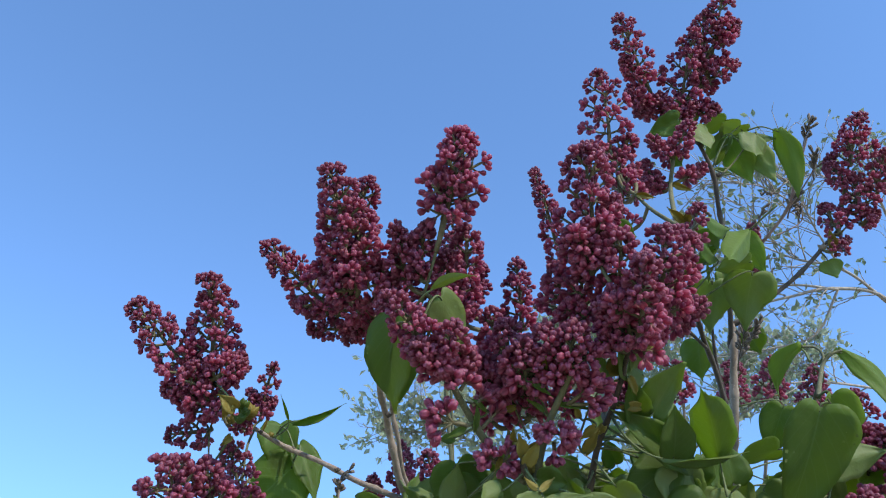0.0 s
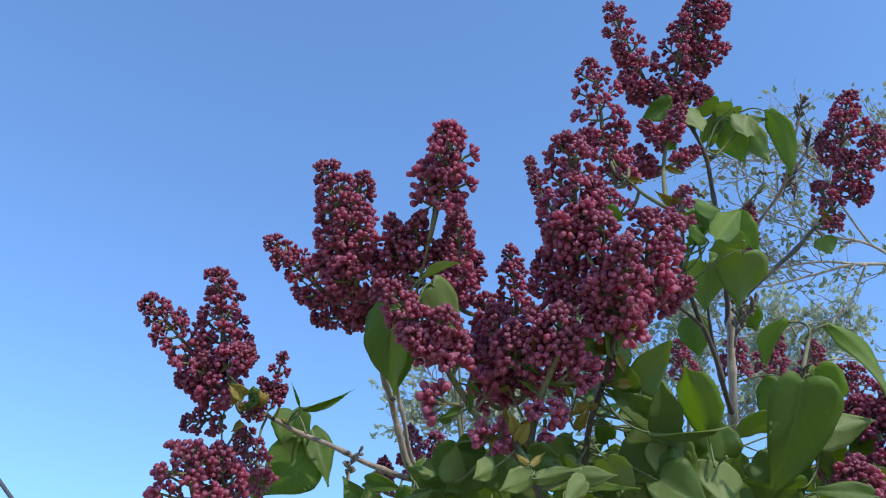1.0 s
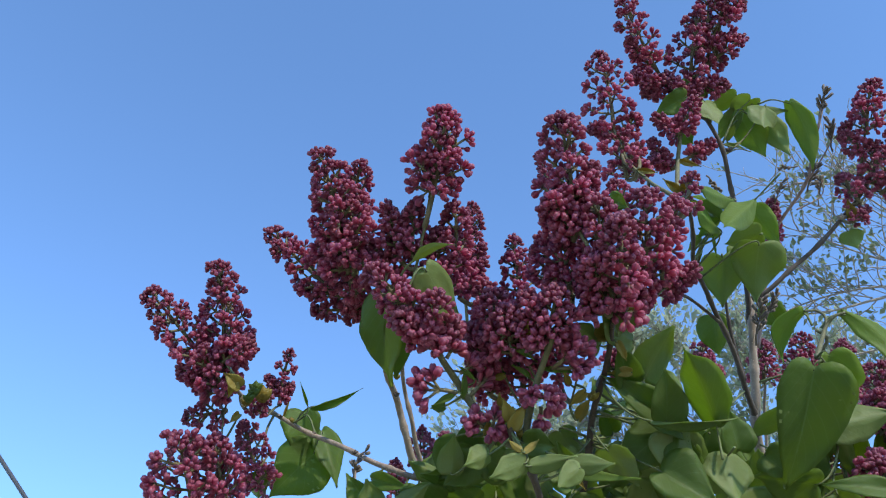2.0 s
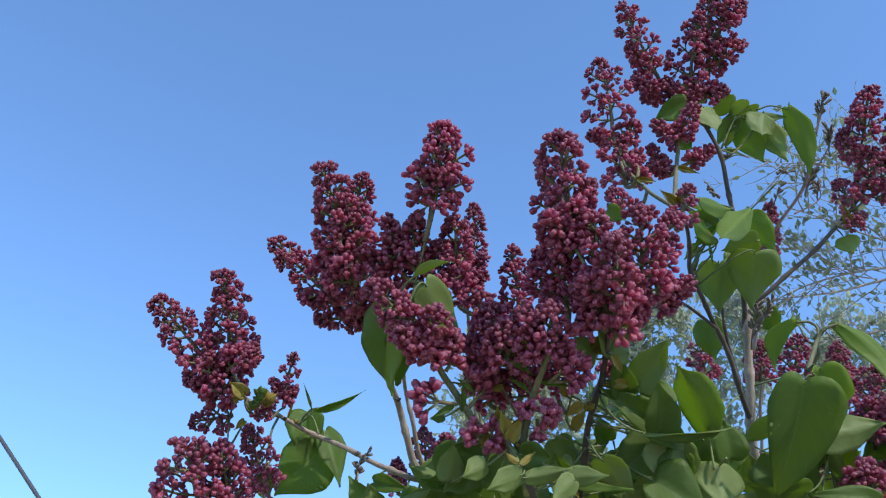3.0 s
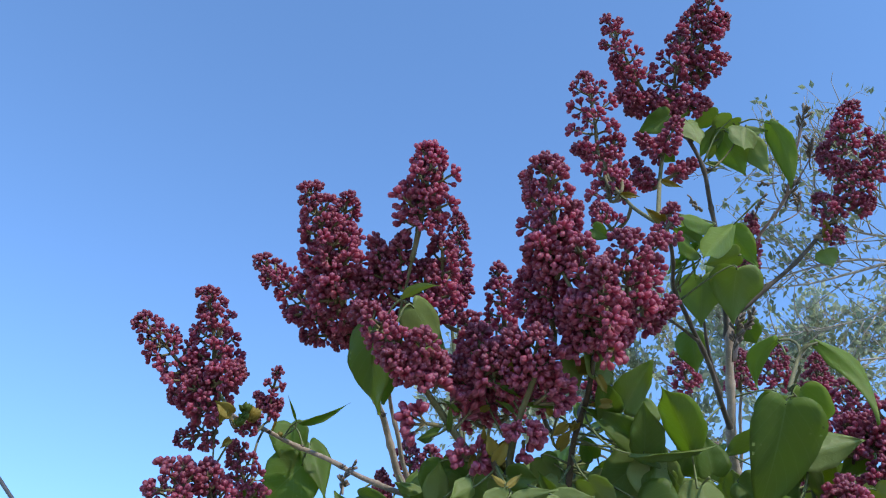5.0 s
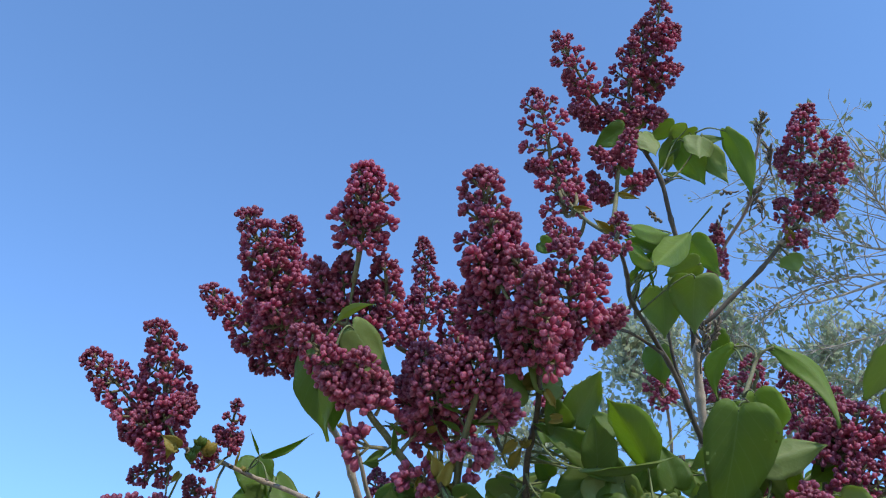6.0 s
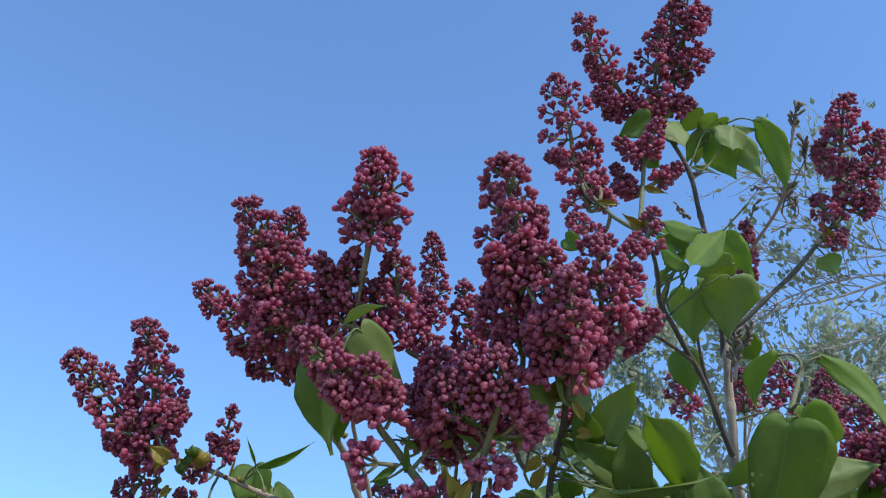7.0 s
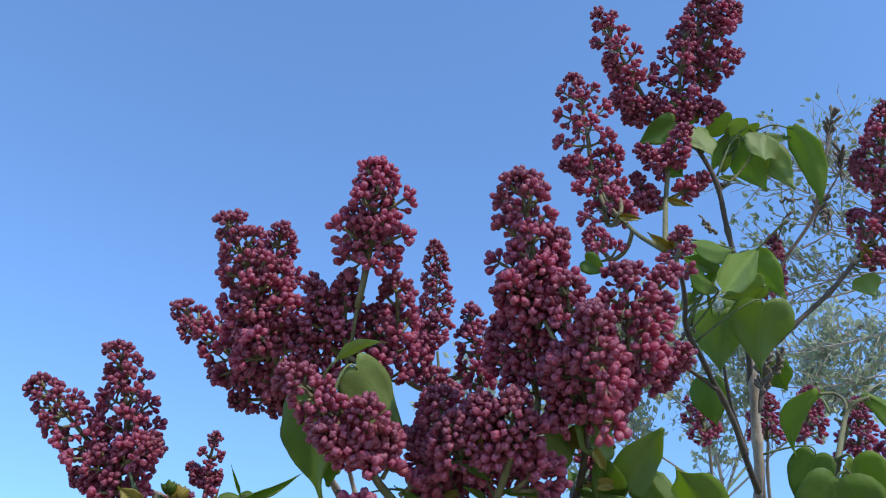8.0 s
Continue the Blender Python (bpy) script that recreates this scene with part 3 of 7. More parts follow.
stem([(-0.0044, 0.5030, 1.9647), (0.0029, 0.4918, 1.9705), (0.0114, 0.4590, 1.9958)], 0.0012, 0.0010, green_stalk)
stem([(-0.1228, 0.5793, 1.9544), (-0.1252, 0.5663, 1.9627), (-0.1262, 0.5556, 1.9746)], 0.0012, 0.0009, green_stalk)
stem([(-0.1193, 0.5868, 1.9556), (-0.1217, 0.5871, 1.9452), (-0.1247, 0.5939, 1.9377), (-0.1185, 0.5813, 1.8973)], 0.0008, 0.0006, green_stalk)
stem([(0.3288, 0.6591, 1.8704), (0.2645, 0.5234, 1.8983), (0.2488, 0.4821, 1.9101), (0.2403, 0.4699, 1.9126)], 0.0012, 0.0005, green_stalk)
stem([(0.3166, 0.7189, 1.8964), (0.2727, 0.5372, 1.9434), (0.2721, 0.5126, 1.9546), (0.2645, 0.5075, 1.9590)], 0.0016, 0.0009, green_stalk)
stem([(0.3723, 0.6580, 1.8705), (0.3351, 0.5766, 1.8896)], 0.0021, 0.0015, bark)
stem([(0.3345, 0.6345, 1.8615), (0.3015, 0.5590, 1.8697)], 0.0016, 0.0011, bark)
stem([(0.3829, 0.7627, 1.9380), (0.3807, 0.6998, 2.0140)], 0.0017, 0.0012, bark)
stem([(0.3958, 0.7416, 1.9056), (0.3849, 0.6713, 1.9723)], 0.0016, 0.0012, bark)
stem([(0.2936, 0.8202, 1.9879), (0.2869, 0.7507, 2.0713)], 0.0019, 0.0014, bark)
stem([(0.3399, 0.8192, 1.9881), (0.3357, 0.7485, 2.0708)], 0.0019, 0.0014, bark)
stem([(0.3537, 0.7829, 1.9723), (0.3497, 0.7123, 2.0554)], 0.0018, 0.0013, bark)
stem([(0.0196, 0.7800, 1.9154), (0.0159, 0.7291, 1.9593)], 0.0014, 0.0010, bark)
stem([(-0.0362, 0.6683, 1.9258), (-0.0351, 0.6651, 1.9431), (-0.0308, 0.6617, 1.9472)], 0.0007, 0.0006, bark)
stem([(0.1012, 0.5139, 1.9022), (0.1044, 0.4915, 1.9131), (0.1070, 0.4717, 1.9167)], 0.0008, 0.0004, green_stalk)
stem([(0.0707, 0.5088, 1.8990), (0.0603, 0.4993, 1.9169), (0.0525, 0.4804, 1.9292)], 0.0008, 0.0005, green_stalk)
stem([(0.0809, 0.4992, 1.9093), (0.0695, 0.4821, 1.9225), (0.0651, 0.4632, 1.9342)], 0.0008, 0.0005, green_stalk)
stem([(0.0857, 0.4739, 1.9216), (0.0957, 0.4561, 1.9259), (0.1000, 0.4489, 1.9291)], 0.0008, 0.0004, green_stalk)
stem([(0.0500, 0.5033, 1.9111), (0.0323, 0.4952, 1.9139), (0.0151, 0.4945, 1.9113)], 0.0008, 0.0004, green_stalk)
stem([(0.0854, 0.4695, 1.9228), (0.0789, 0.4531, 1.9275), (0.0797, 0.4425, 1.9321)], 0.0008, 0.0004, green_stalk)
stem([(0.0215, 0.4792, 1.9278), (0.0077, 0.4612, 1.9357), (-0.0129, 0.4529, 1.9480)], 0.0008, 0.0005, green_stalk)
stem([(0.1456, 0.4820, 1.9489), (0.1568, 0.4749, 1.9614), (0.1741, 0.4765, 1.9765)], 0.0008, 0.0005, green_stalk)
stem([(-0.0200, 0.8400, -0.0200), (-0.0704, 0.9003, 0.8427), (-0.0007, 0.9007, 1.7053)], 0.0120, 0.0050, bark)
stem([(0.1300, 0.8800, -0.0200), (0.1912, 0.8586, 0.8306), (0.1924, 0.7771, 1.6812)], 0.0120, 0.0050, bark)
stem([(0.2800, 0.7400, -0.0200), (0.3829, 0.8423, 0.8397), (0.3858, 0.8846, 1.6995)], 0.0120, 0.0050, bark)
stem([(0.3800, 0.8600, -0.0200), (0.2546, 0.9053, 0.8427), (-0.0107, 0.8907, 1.7053)], 0.0120, 0.0050, bark)
stem([(0.0600, 0.7200, -0.0200), (0.0962, 0.7886, 0.8306), (0.2124, 0.7971, 1.6812)], 0.0120, 0.0050, bark)
stem([(0.2300, 0.9200, -0.0200), (0.2879, 0.9323, 0.8397), (0.3058, 0.8846, 1.6995)], 0.0120, 0.0050, bark)
stem([(0.0486, 0.8532, 1.8215), (0.0447, 0.8156, 1.8437), (0.0406, 0.7514, 1.9005)], 0.0040, 0.0031, bark)
stem([(0.0486, 0.8532, 1.8215), (0.0391, 0.7821, 1.8477), (0.0296, 0.6777, 1.9038)], 0.0027, 0.0020, bark)
stem([(0.0486, 0.8532, 1.8215), (0.0340, 0.8276, 1.8503), (0.0196, 0.7800, 1.9154)], 0.0019, 0.0015, bark)
stem([(0.1515, 0.7522, 1.8001), (0.1338, 0.6930, 1.8075), (0.1161, 0.6144, 1.8555)], 0.0030, 0.0023, bark)
stem([(0.1515, 0.7522, 1.8001), (0.1218, 0.6627, 1.7954), (0.0928, 0.5596, 1.8350)], 0.0028, 0.0021, bark)
stem([(0.3357, 0.8343, 1.8194), (0.3201, 0.8449, 1.7995), (0.3044, 0.8350, 1.8194)], 0.0062, 0.0048, bark)
stem([(0.3357, 0.8343, 1.8194), (0.3540, 0.7563, 1.8250), (0.3723, 0.6580, 1.8705)], 0.0027, 0.0021, bark)
stem([(0.3357, 0.8343, 1.8194), (0.3350, 0.7444, 1.8205), (0.3345, 0.6345, 1.8615)], 0.0021, 0.0016, bark)
stem([(0.3357, 0.8343, 1.8194), (0.3593, 0.8086, 1.8588), (0.3829, 0.7627, 1.9380)], 0.0023, 0.0017, bark)
stem([(0.3357, 0.8343, 1.8194), (0.3658, 0.7980, 1.8426), (0.3958, 0.7416, 1.9056)], 0.0021, 0.0016, bark)
stem([(0.3357, 0.8343, 1.8194), (0.3145, 0.8370, 1.8837), (0.2936, 0.8202, 1.9879)], 0.0025, 0.0019, bark)
stem([(0.3357, 0.8343, 1.8194), (0.3377, 0.8366, 1.8838), (0.3399, 0.8192, 1.9881)], 0.0025, 0.0019, bark)
stem([(0.3357, 0.8343, 1.8194), (0.3447, 0.8185, 1.8759), (0.3537, 0.7829, 1.9723)], 0.0024, 0.0018, bark)
stem([(0.1515, 0.7522, 1.8001), (0.2284, 0.6942, 1.8069), (0.3051, 0.6121, 1.8530)], 0.0017, 0.0013, bark)
stem([(0.3357, 0.8343, 1.8194), (0.3262, 0.7866, 1.8380), (0.3166, 0.7189, 1.8964)], 0.0021, 0.0016, bark)
stem([(0.2498, 0.4916, 1.9271), (0.2620, 0.5008, 1.9467), (0.2692, 0.5030, 1.9592), (0.2743, 0.4987, 1.9640), (0.2809, 0.4968, 1.9660)], 0.0016, 0.0009, green_stalk)
stem([(0.2692, 0.5032, 1.9590), (0.2706, 0.5030, 1.9669), (0.2674, 0.5047, 1.9726), (0.2591, 0.5050, 1.9726)], 0.0010, 0.0008, green_stalk)
stem([(0.0736, 0.8087, 1.9474), (0.0674, 0.7986, 2.0208), (0.0595, 0.7708, 2.0919), (0.0528, 0.7312, 2.1460)], 0.0022, 0.0016, green_stalk)
# leaves
leaf((-0.0121, 0.4845, 1.9595), (-0.0114, 0.5209, 1.9170), 0.0380, (-0.6371, -0.5834, -0.4508), fold=15, curl=0.12, kind=leaf_green)
leaf((-0.0039, 0.4911, 1.9564), (-0.0034, 0.5298, 1.9289), 0.0255, (0.4609, -0.5969, -0.6567), fold=10, curl=0.1, kind=leaf_green)
leaf((0.0125, 0.4536, 1.9563), (0.0356, 0.4896, 1.9365), 0.0279, (-0.3469, 0.9105, 0.2250), fold=8, curl=0.04, kind=leaf_green)
leaf((0.0052, 0.4388, 1.9507), (0.0280, 0.4233, 1.9527), 0.0070, (0.1774, 0.3063, 0.9353), fold=16, curl=0.1, kind=leaf_green, bow=-0.1)
leaf((-0.0866, 0.6975, 2.0010), (-0.0828, 0.7069, 1.9586), 0.0344, (0.1401, -0.8415, -0.5217), fold=16, curl=0.12, kind=leaf_green, stalk=(-0.0722, 0.6876, 1.9724))
leaf((-0.0733, 0.7057, 1.9682), (-0.1082, 0.7135, 1.9332), 0.0517, (0.0673, -0.9637, -0.2585), fold=12, curl=0.1, kind=leaf_green, stalk=(-0.0702, 0.6874, 1.9708))
leaf((-0.0703, 0.7049, 1.9866), (-0.0519, 0.7038, 1.9393), 0.0266, (0.4818, -0.7643, -0.4286), fold=15, curl=0.1, kind=leaf_green, stalk=(-0.0683, 0.6871, 1.9702))
leaf((-0.0746, 0.6657, 1.9873), (-0.0348, 0.6538, 1.9938), 0.0160, (0.0592, -0.5562, -0.8289), fold=40, curl=0.2, kind=leaf_lit)
leaf((-0.0782, 0.6665, 1.9866), (-0.0855, 0.6552, 2.0042), 0.0056, (0.1797, -0.7876, -0.5894), fold=45, curl=0.1, kind=leaf_green)
leaf((-0.0978, 0.6718, 1.9800), (-0.0925, 0.6633, 1.9935), 0.0046, (0.0757, -0.7341, -0.6748), fold=40, curl=0.1, kind=leaf_young)
leaf((-0.1122, 0.6616, 1.9173), (-0.0949, 0.6315, 1.9127), 0.0252, (-0.4255, -0.1175, -0.8973), fold=20, curl=0.1, kind=leaf_green)
leaf((0.2854, 0.5235, 2.2113), (0.2762, 0.5565, 2.2192), 0.0234, (0.1774, 0.3063, 0.9353), fold=12, curl=0.1, kind=leaf_green, stalk=(0.2600, 0.5433, 2.1773))
leaf((0.2784, 0.5304, 2.2245), (0.2582, 0.5488, 2.2251), 0.0184, (0.1774, 0.3063, 0.9353), fold=14, curl=0.1, kind=leaf_green)
leaf((0.2776, 0.5409, 2.2153), (0.2677, 0.5684, 2.2071), 0.0166, (0.1774, 0.3063, 0.9353), fold=14, curl=0.1, kind=leaf_green)
leaf((0.2909, 0.5155, 2.1919), (0.2812, 0.5177, 2.1640), 0.0307, (-0.1812, 0.9697, 0.1638), fold=14, curl=0.15, kind=leaf_green)
leaf((0.2792, 0.5367, 2.2043), (0.3001, 0.5580, 2.1769), 0.0306, (0.1774, 0.3063, 0.9353), fold=10, curl=0.12, kind=leaf_lit, stalk=(0.2600, 0.5433, 2.1773))
leaf((0.2988, 0.5382, 2.2027), (0.3152, 0.5463, 2.1649), 0.0234, (0.2476, 0.5180, 0.8187), fold=14, curl=0.1, kind=leaf_green, broad=0.9)
leaf((0.3138, 0.5170, 2.2026), (0.3324, 0.5543, 2.1584), 0.0221, (0.1774, 0.3063, 0.9353), fold=10, curl=0.1, kind=leaf_lit, stalk=(0.2914, 0.5259, 2.2080), bow=-0.1, broad=1.35)
leaf((0.2628, 0.5461, 2.1787), (0.2800, 0.5455, 2.1735), 0.0048, (0.1774, 0.3063, 0.9353), fold=30, curl=0.1, kind=leaf_green)
leaf((0.2672, 0.5488, 2.1872), (0.2705, 0.5340, 2.1912), 0.0082, (0.1774, 0.3063, 0.9353), fold=20, curl=0.1, kind=leaf_green)
leaf((0.2304, 0.5241, 2.2124), (0.2035, 0.5326, 2.1992), 0.0235, (-0.0197, -0.7563, -0.6539), fold=12, curl=0.1, kind=leaf_green)
leaf((0.2320, 0.5254, 2.2260), (0.2614, 0.5288, 2.2327), 0.0257, (-0.1812, 0.9697, 0.1638), fold=8, curl=0.1, kind=leaf_green)
leaf((0.2441, 0.5218, 2.2043), (0.2496, 0.5254, 2.1755), 0.0222, (-0.1812, 0.9697, 0.1638), fold=8, curl=0.1, kind=leaf_green)
leaf((0.2570, 0.5154, 2.0837), (0.2076, 0.4830, 2.0181), 0.0267, (-0.1812, 0.9697, 0.1638), fold=22, curl=0.05, kind=leaf_lit)
leaf((0.2423, 0.5180, 2.0846), (0.1905, 0.4694, 2.0451), 0.0176, (-0.4020, 0.8546, 0.3286), fold=18, curl=0.05, kind=leaf_lit)
leaf((0.2312, 0.5243, 2.0692), (0.1981, 0.4936, 2.0644), 0.0160, (0.1774, 0.3063, 0.9353), fold=16, curl=0.1, kind=leaf_lit)
leaf((0.2244, 0.5169, 2.0536), (0.1906, 0.4807, 2.0437), 0.0180, (-0.4020, 0.8546, 0.3286), fold=12, curl=0.1, kind=leaf_lit)
leaf((0.2311, 0.5353, 2.0649), (0.2108, 0.5243, 2.0618), 0.0115, (0.1774, 0.3063, 0.9353), fold=20, curl=0.1, kind=leaf_lit)
leaf((0.2729, 0.5545, 2.1113), (0.2947, 0.5707, 2.0857), 0.0232, (0.1774, 0.3063, 0.9353), fold=14, curl=0.1, kind=leaf_lit)
leaf((0.2725, 0.5531, 2.0833), (0.2481, 0.5659, 2.0840), 0.0234, (0.1774, 0.3063, 0.9353), fold=12, curl=0.1, kind=leaf_green)
leaf((0.2569, 0.5302, 2.0524), (0.2573, 0.5664, 2.0283), 0.0423, (0.1150, 0.6106, 0.7836), fold=16, curl=0.1, kind=leaf_green)
leaf((0.2422, 0.5634, 2.0678), (0.2472, 0.5941, 2.0426), 0.0367, (0.2907, 0.5106, 0.8092), fold=12, curl=0.1, kind=leaf_green)
leaf((0.2603, 0.5752, 2.0884), (0.2617, 0.5790, 2.0679), 0.0184, (-0.3791, -0.8428, -0.3820), fold=15, curl=0.1, kind=leaf_green)
leaf((0.2165, 0.5338, 2.0588), (0.2099, 0.5476, 2.0598), 0.0104, (0.1774, 0.3063, 0.9353), fold=20, curl=0.1, kind=leaf_green)
leaf((0.2176, 0.5381, 2.0568), (0.2152, 0.5538, 2.0460), 0.0039, (-0.2875, -0.7633, -0.5786), fold=30, curl=0.1, kind=leaf_green)
leaf((0.2256, 0.5337, 2.0634), (0.2316, 0.5501, 2.0546), 0.0034, (-0.2942, -0.6846, -0.6669), fold=30, curl=0.1, kind=leaf_green)
leaf((0.1890, 0.4831, 2.0550), (0.1749, 0.4775, 2.0631), 0.0089, (-0.1232, -0.6479, -0.7517), fold=25, curl=0.1, kind=leaf_young)
leaf((0.1894, 0.4826, 2.0573), (0.1880, 0.4620, 2.0541), 0.0079, (-0.3822, -0.0574, -0.9223), fold=25, curl=0.1, kind=leaf_young)
leaf((0.1710, 0.5100, 2.1062), (0.1869, 0.5124, 2.1059), 0.0062, (-0.0335, -0.6929, -0.7202), fold=30, curl=0.1, kind=leaf_young)
leaf((0.2179, 0.5384, 2.1486), (0.2315, 0.5344, 2.1384), 0.0074, (-0.4391, -0.6623, -0.6071), fold=30, curl=0.1, kind=leaf_young)
leaf((0.2277, 0.5478, 2.1934), (0.2425, 0.5590, 2.1914), 0.0149, (0.1455, -0.4139, -0.8986), fold=15, curl=0.1, kind=leaf_green)
leaf((0.1347, 0.4719, 2.0379), (0.1448, 0.4705, 2.0280), 0.0139, (-0.0762, -0.6872, -0.7224), fold=15, curl=0.1, kind=leaf_green)
leaf((0.3608, 0.5796, 2.1131), (0.3661, 0.5830, 2.0975), 0.0210, (0.2990, 0.8812, 0.3663), fold=12, curl=0.1, kind=leaf_green)
leaf((0.3643, 0.5716, 2.1190), (0.3576, 0.5584, 2.1293), 0.0114, (-0.3320, -0.4489, -0.8296), fold=30, curl=0.1, kind=leaf_young)
leaf((0.2927, 0.6168, 2.0621), (0.3035, 0.6261, 2.0458), 0.0237, (-0.2333, -0.6402, -0.7319), fold=12, curl=0.1, kind=leaf_green)
leaf((0.2476, 0.6180, 2.0505), (0.2482, 0.6329, 2.0215), 0.0280, (-0.6089, -0.5654, -0.5564), fold=12, curl=0.1, kind=leaf_green)
leaf((0.2591, 0.5050, 1.9726), (0.2502, 0.5353, 1.9529), 0.0162, (0.1774, 0.3063, 0.9353), fold=14, curl=0.1, kind=leaf_lit, stalk=(0.2615, 0.5052, 1.9611), bow=0.2)
leaf((0.2798, 0.4966, 1.9663), (0.3098, 0.5138, 1.9145), 0.0197, (-0.1812, 0.9697, 0.1638), fold=12, curl=0.12, kind=leaf_lit, stalk=(0.2677, 0.5067, 1.9602), bow=-0.24)
leaf((0.3695, 0.5092, 1.9679), (0.3556, 0.5482, 1.9579), 0.0273, (0.1774, 0.3063, 0.9353), fold=14, curl=0.1, kind=leaf_green)
leaf((0.3846, 0.5405, 1.9530), (0.3721, 0.5616, 1.9486), 0.0300, (0.1774, 0.3063, 0.9353), fold=14, curl=0.1, kind=leaf_green)
leaf((0.2373, 0.4750, 1.9095), (0.2292, 0.5305, 1.8572), 0.0465, (-0.0512, -0.7377, -0.6732), fold=10, curl=0.1, kind=leaf_green, broad=0.95)
leaf((0.2522, 0.4820, 1.9228), (0.2619, 0.5194, 1.8943), 0.0345, (0.1496, -0.5965, -0.7885), fold=22, curl=0.1, kind=leaf_lit)
leaf((0.2637, 0.5223, 1.8993), (0.3052, 0.5265, 1.9086), 0.0302, (-0.1812, 0.9697, 0.1638), fold=20, curl=0.1, kind=leaf_green)
leaf((0.2646, 0.5240, 1.8979), (0.2902, 0.5626, 1.8811), 0.0143, (0.1774, 0.3063, 0.9353), fold=16, curl=0.1, kind=leaf_green)
leaf((0.2634, 0.5296, 1.9055), (0.2602, 0.5732, 1.8792), 0.0221, (-0.7475, -0.4330, -0.5037), fold=15, curl=0.1, kind=leaf_green)
leaf((0.1453, 0.5017, 1.9152), (0.1598, 0.4764, 1.9386), 0.0278, (-0.1718, 0.8097, 0.5611), fold=18, curl=0.1, kind=leaf_green)
leaf((0.1908, 0.5208, 1.8950), (0.1578, 0.4527, 1.9140), 0.0339, (0.1774, 0.3063, 0.9353), fold=24, curl=0.12, kind=leaf_lit, broad=0.9)
leaf((0.1567, 0.5097, 1.8913), (0.1553, 0.4852, 1.9110), 0.0233, (-0.0198, -0.6902, -0.7233), fold=10, curl=0.1, kind=leaf_green)
leaf((0.1685, 0.5226, 1.8925), (0.1225, 0.4951, 1.9155), 0.0258, (0.0620, -0.9143, -0.4003), fold=18, curl=0.1, kind=leaf_green)
leaf((0.1423, 0.4953, 1.8835), (0.2116, 0.5211, 1.8971), 0.0116, (0.1961, -0.0910, -0.9763), fold=30, curl=0.1, kind=leaf_green)
leaf((0.1368, 0.5070, 1.9148), (0.1290, 0.4831, 1.9284), 0.0209, (-0.0032, -0.7618, -0.6479), fold=20, curl=0.1, kind=leaf_green)
leaf((0.1372, 0.4978, 1.9175), (0.1231, 0.4975, 1.9170), 0.0076, (-0.0249, -0.8580, -0.5130), fold=20, curl=0.1, kind=leaf_young)
leaf((0.1524, 0.5234, 1.8666), (0.1799, 0.5156, 1.8426), 0.0367, (-0.2892, -0.9437, 0.1605), fold=22, curl=0.1, kind=leaf_green)
leaf((0.1600, 0.5237, 1.8929), (0.1272, 0.5337, 1.8709), 0.0315, (-0.1173, -0.9920, -0.0458), fold=15, curl=0.1, kind=leaf_green)
leaf((0.0990, 0.5190, 1.8691), (0.1358, 0.5102, 1.8516), 0.0146, (-0.0523, 0.9139, -0.4025), fold=30, curl=0.1, kind=leaf_lit)
leaf((0.0990, 0.5197, 1.8677), (0.0901, 0.5096, 1.8772), 0.0135, (0.1952, -0.5383, -0.8198), fold=25, curl=0.1, kind=leaf_green)
leaf((0.0973, 0.5201, 1.8678), (0.1063, 0.5214, 1.8527), 0.0087, (-0.2003, -0.9163, -0.3467), fold=30, curl=0.1, kind=leaf_young)
leaf((0.1933, 0.5211, 1.8771), (0.1920, 0.5236, 1.8461), 0.0327, (-0.1812, 0.9697, 0.1638), fold=12, curl=0.1, kind=leaf_green)
leaf((0.1586, 0.5169, 1.8894), (0.1753, 0.5369, 1.8621), 0.0347, (-0.4020, 0.8546, 0.3286), fold=14, curl=0.1, kind=leaf_green)
leaf((0.1218, 0.5182, 1.8764), (0.1425, 0.5369, 1.8635), 0.0224, (0.1774, 0.3063, 0.9353), fold=14, curl=0.1, kind=leaf_green)
leaf((0.2216, 0.5347, 1.8840), (0.2343, 0.5316, 1.8678), 0.0231, (-0.5083, -0.8287, -0.2344), fold=15, curl=0.1, kind=leaf_green)
leaf((0.0698, 0.4960, 1.8682), (0.0876, 0.4962, 1.8669), 0.0196, (-0.0233, -0.7456, -0.6660), fold=20, curl=0.1, kind=leaf_green)
leaf((0.0616, 0.4903, 1.8795), (0.0578, 0.4803, 1.8868), 0.0085, (0.0410, -0.6142, -0.7881), fold=20, curl=0.1, kind=leaf_young)
leaf((0.0634, 0.4933, 1.8758), (0.0694, 0.4825, 1.8845), 0.0098, (-0.2428, -0.6749, -0.6968), fold=20, curl=0.1, kind=leaf_young)
leaf((0.0704, 0.5024, 1.8697), (0.0669, 0.5052, 1.8605), 0.0060, (-0.0859, -0.9151, -0.3939), fold=20, curl=0.1, kind=leaf_young)
leaf((0.0385, 0.5713, 1.9071), (0.0237, 0.5824, 1.8859), 0.0341, (-0.2065, -0.9757, -0.0732), fold=14, curl=0.1, kind=leaf_green)
leaf((0.0344, 0.5609, 1.9039), (0.0568, 0.5665, 1.8889), 0.0298, (-0.1153, -0.9906, -0.0736), fold=18, curl=0.1, kind=leaf_green)
leaf((0.0488, 0.5569, 1.8882), (0.0272, 0.5623, 1.8731), 0.0291, (0.2150, -0.9487, -0.2319), fold=15, curl=0.1, kind=leaf_green)
leaf((0.0561, 0.5565, 1.8882), (0.0739, 0.5567, 1.8770), 0.0268, (-0.4243, -0.8845, -0.1939), fold=14, curl=0.1, kind=leaf_green)
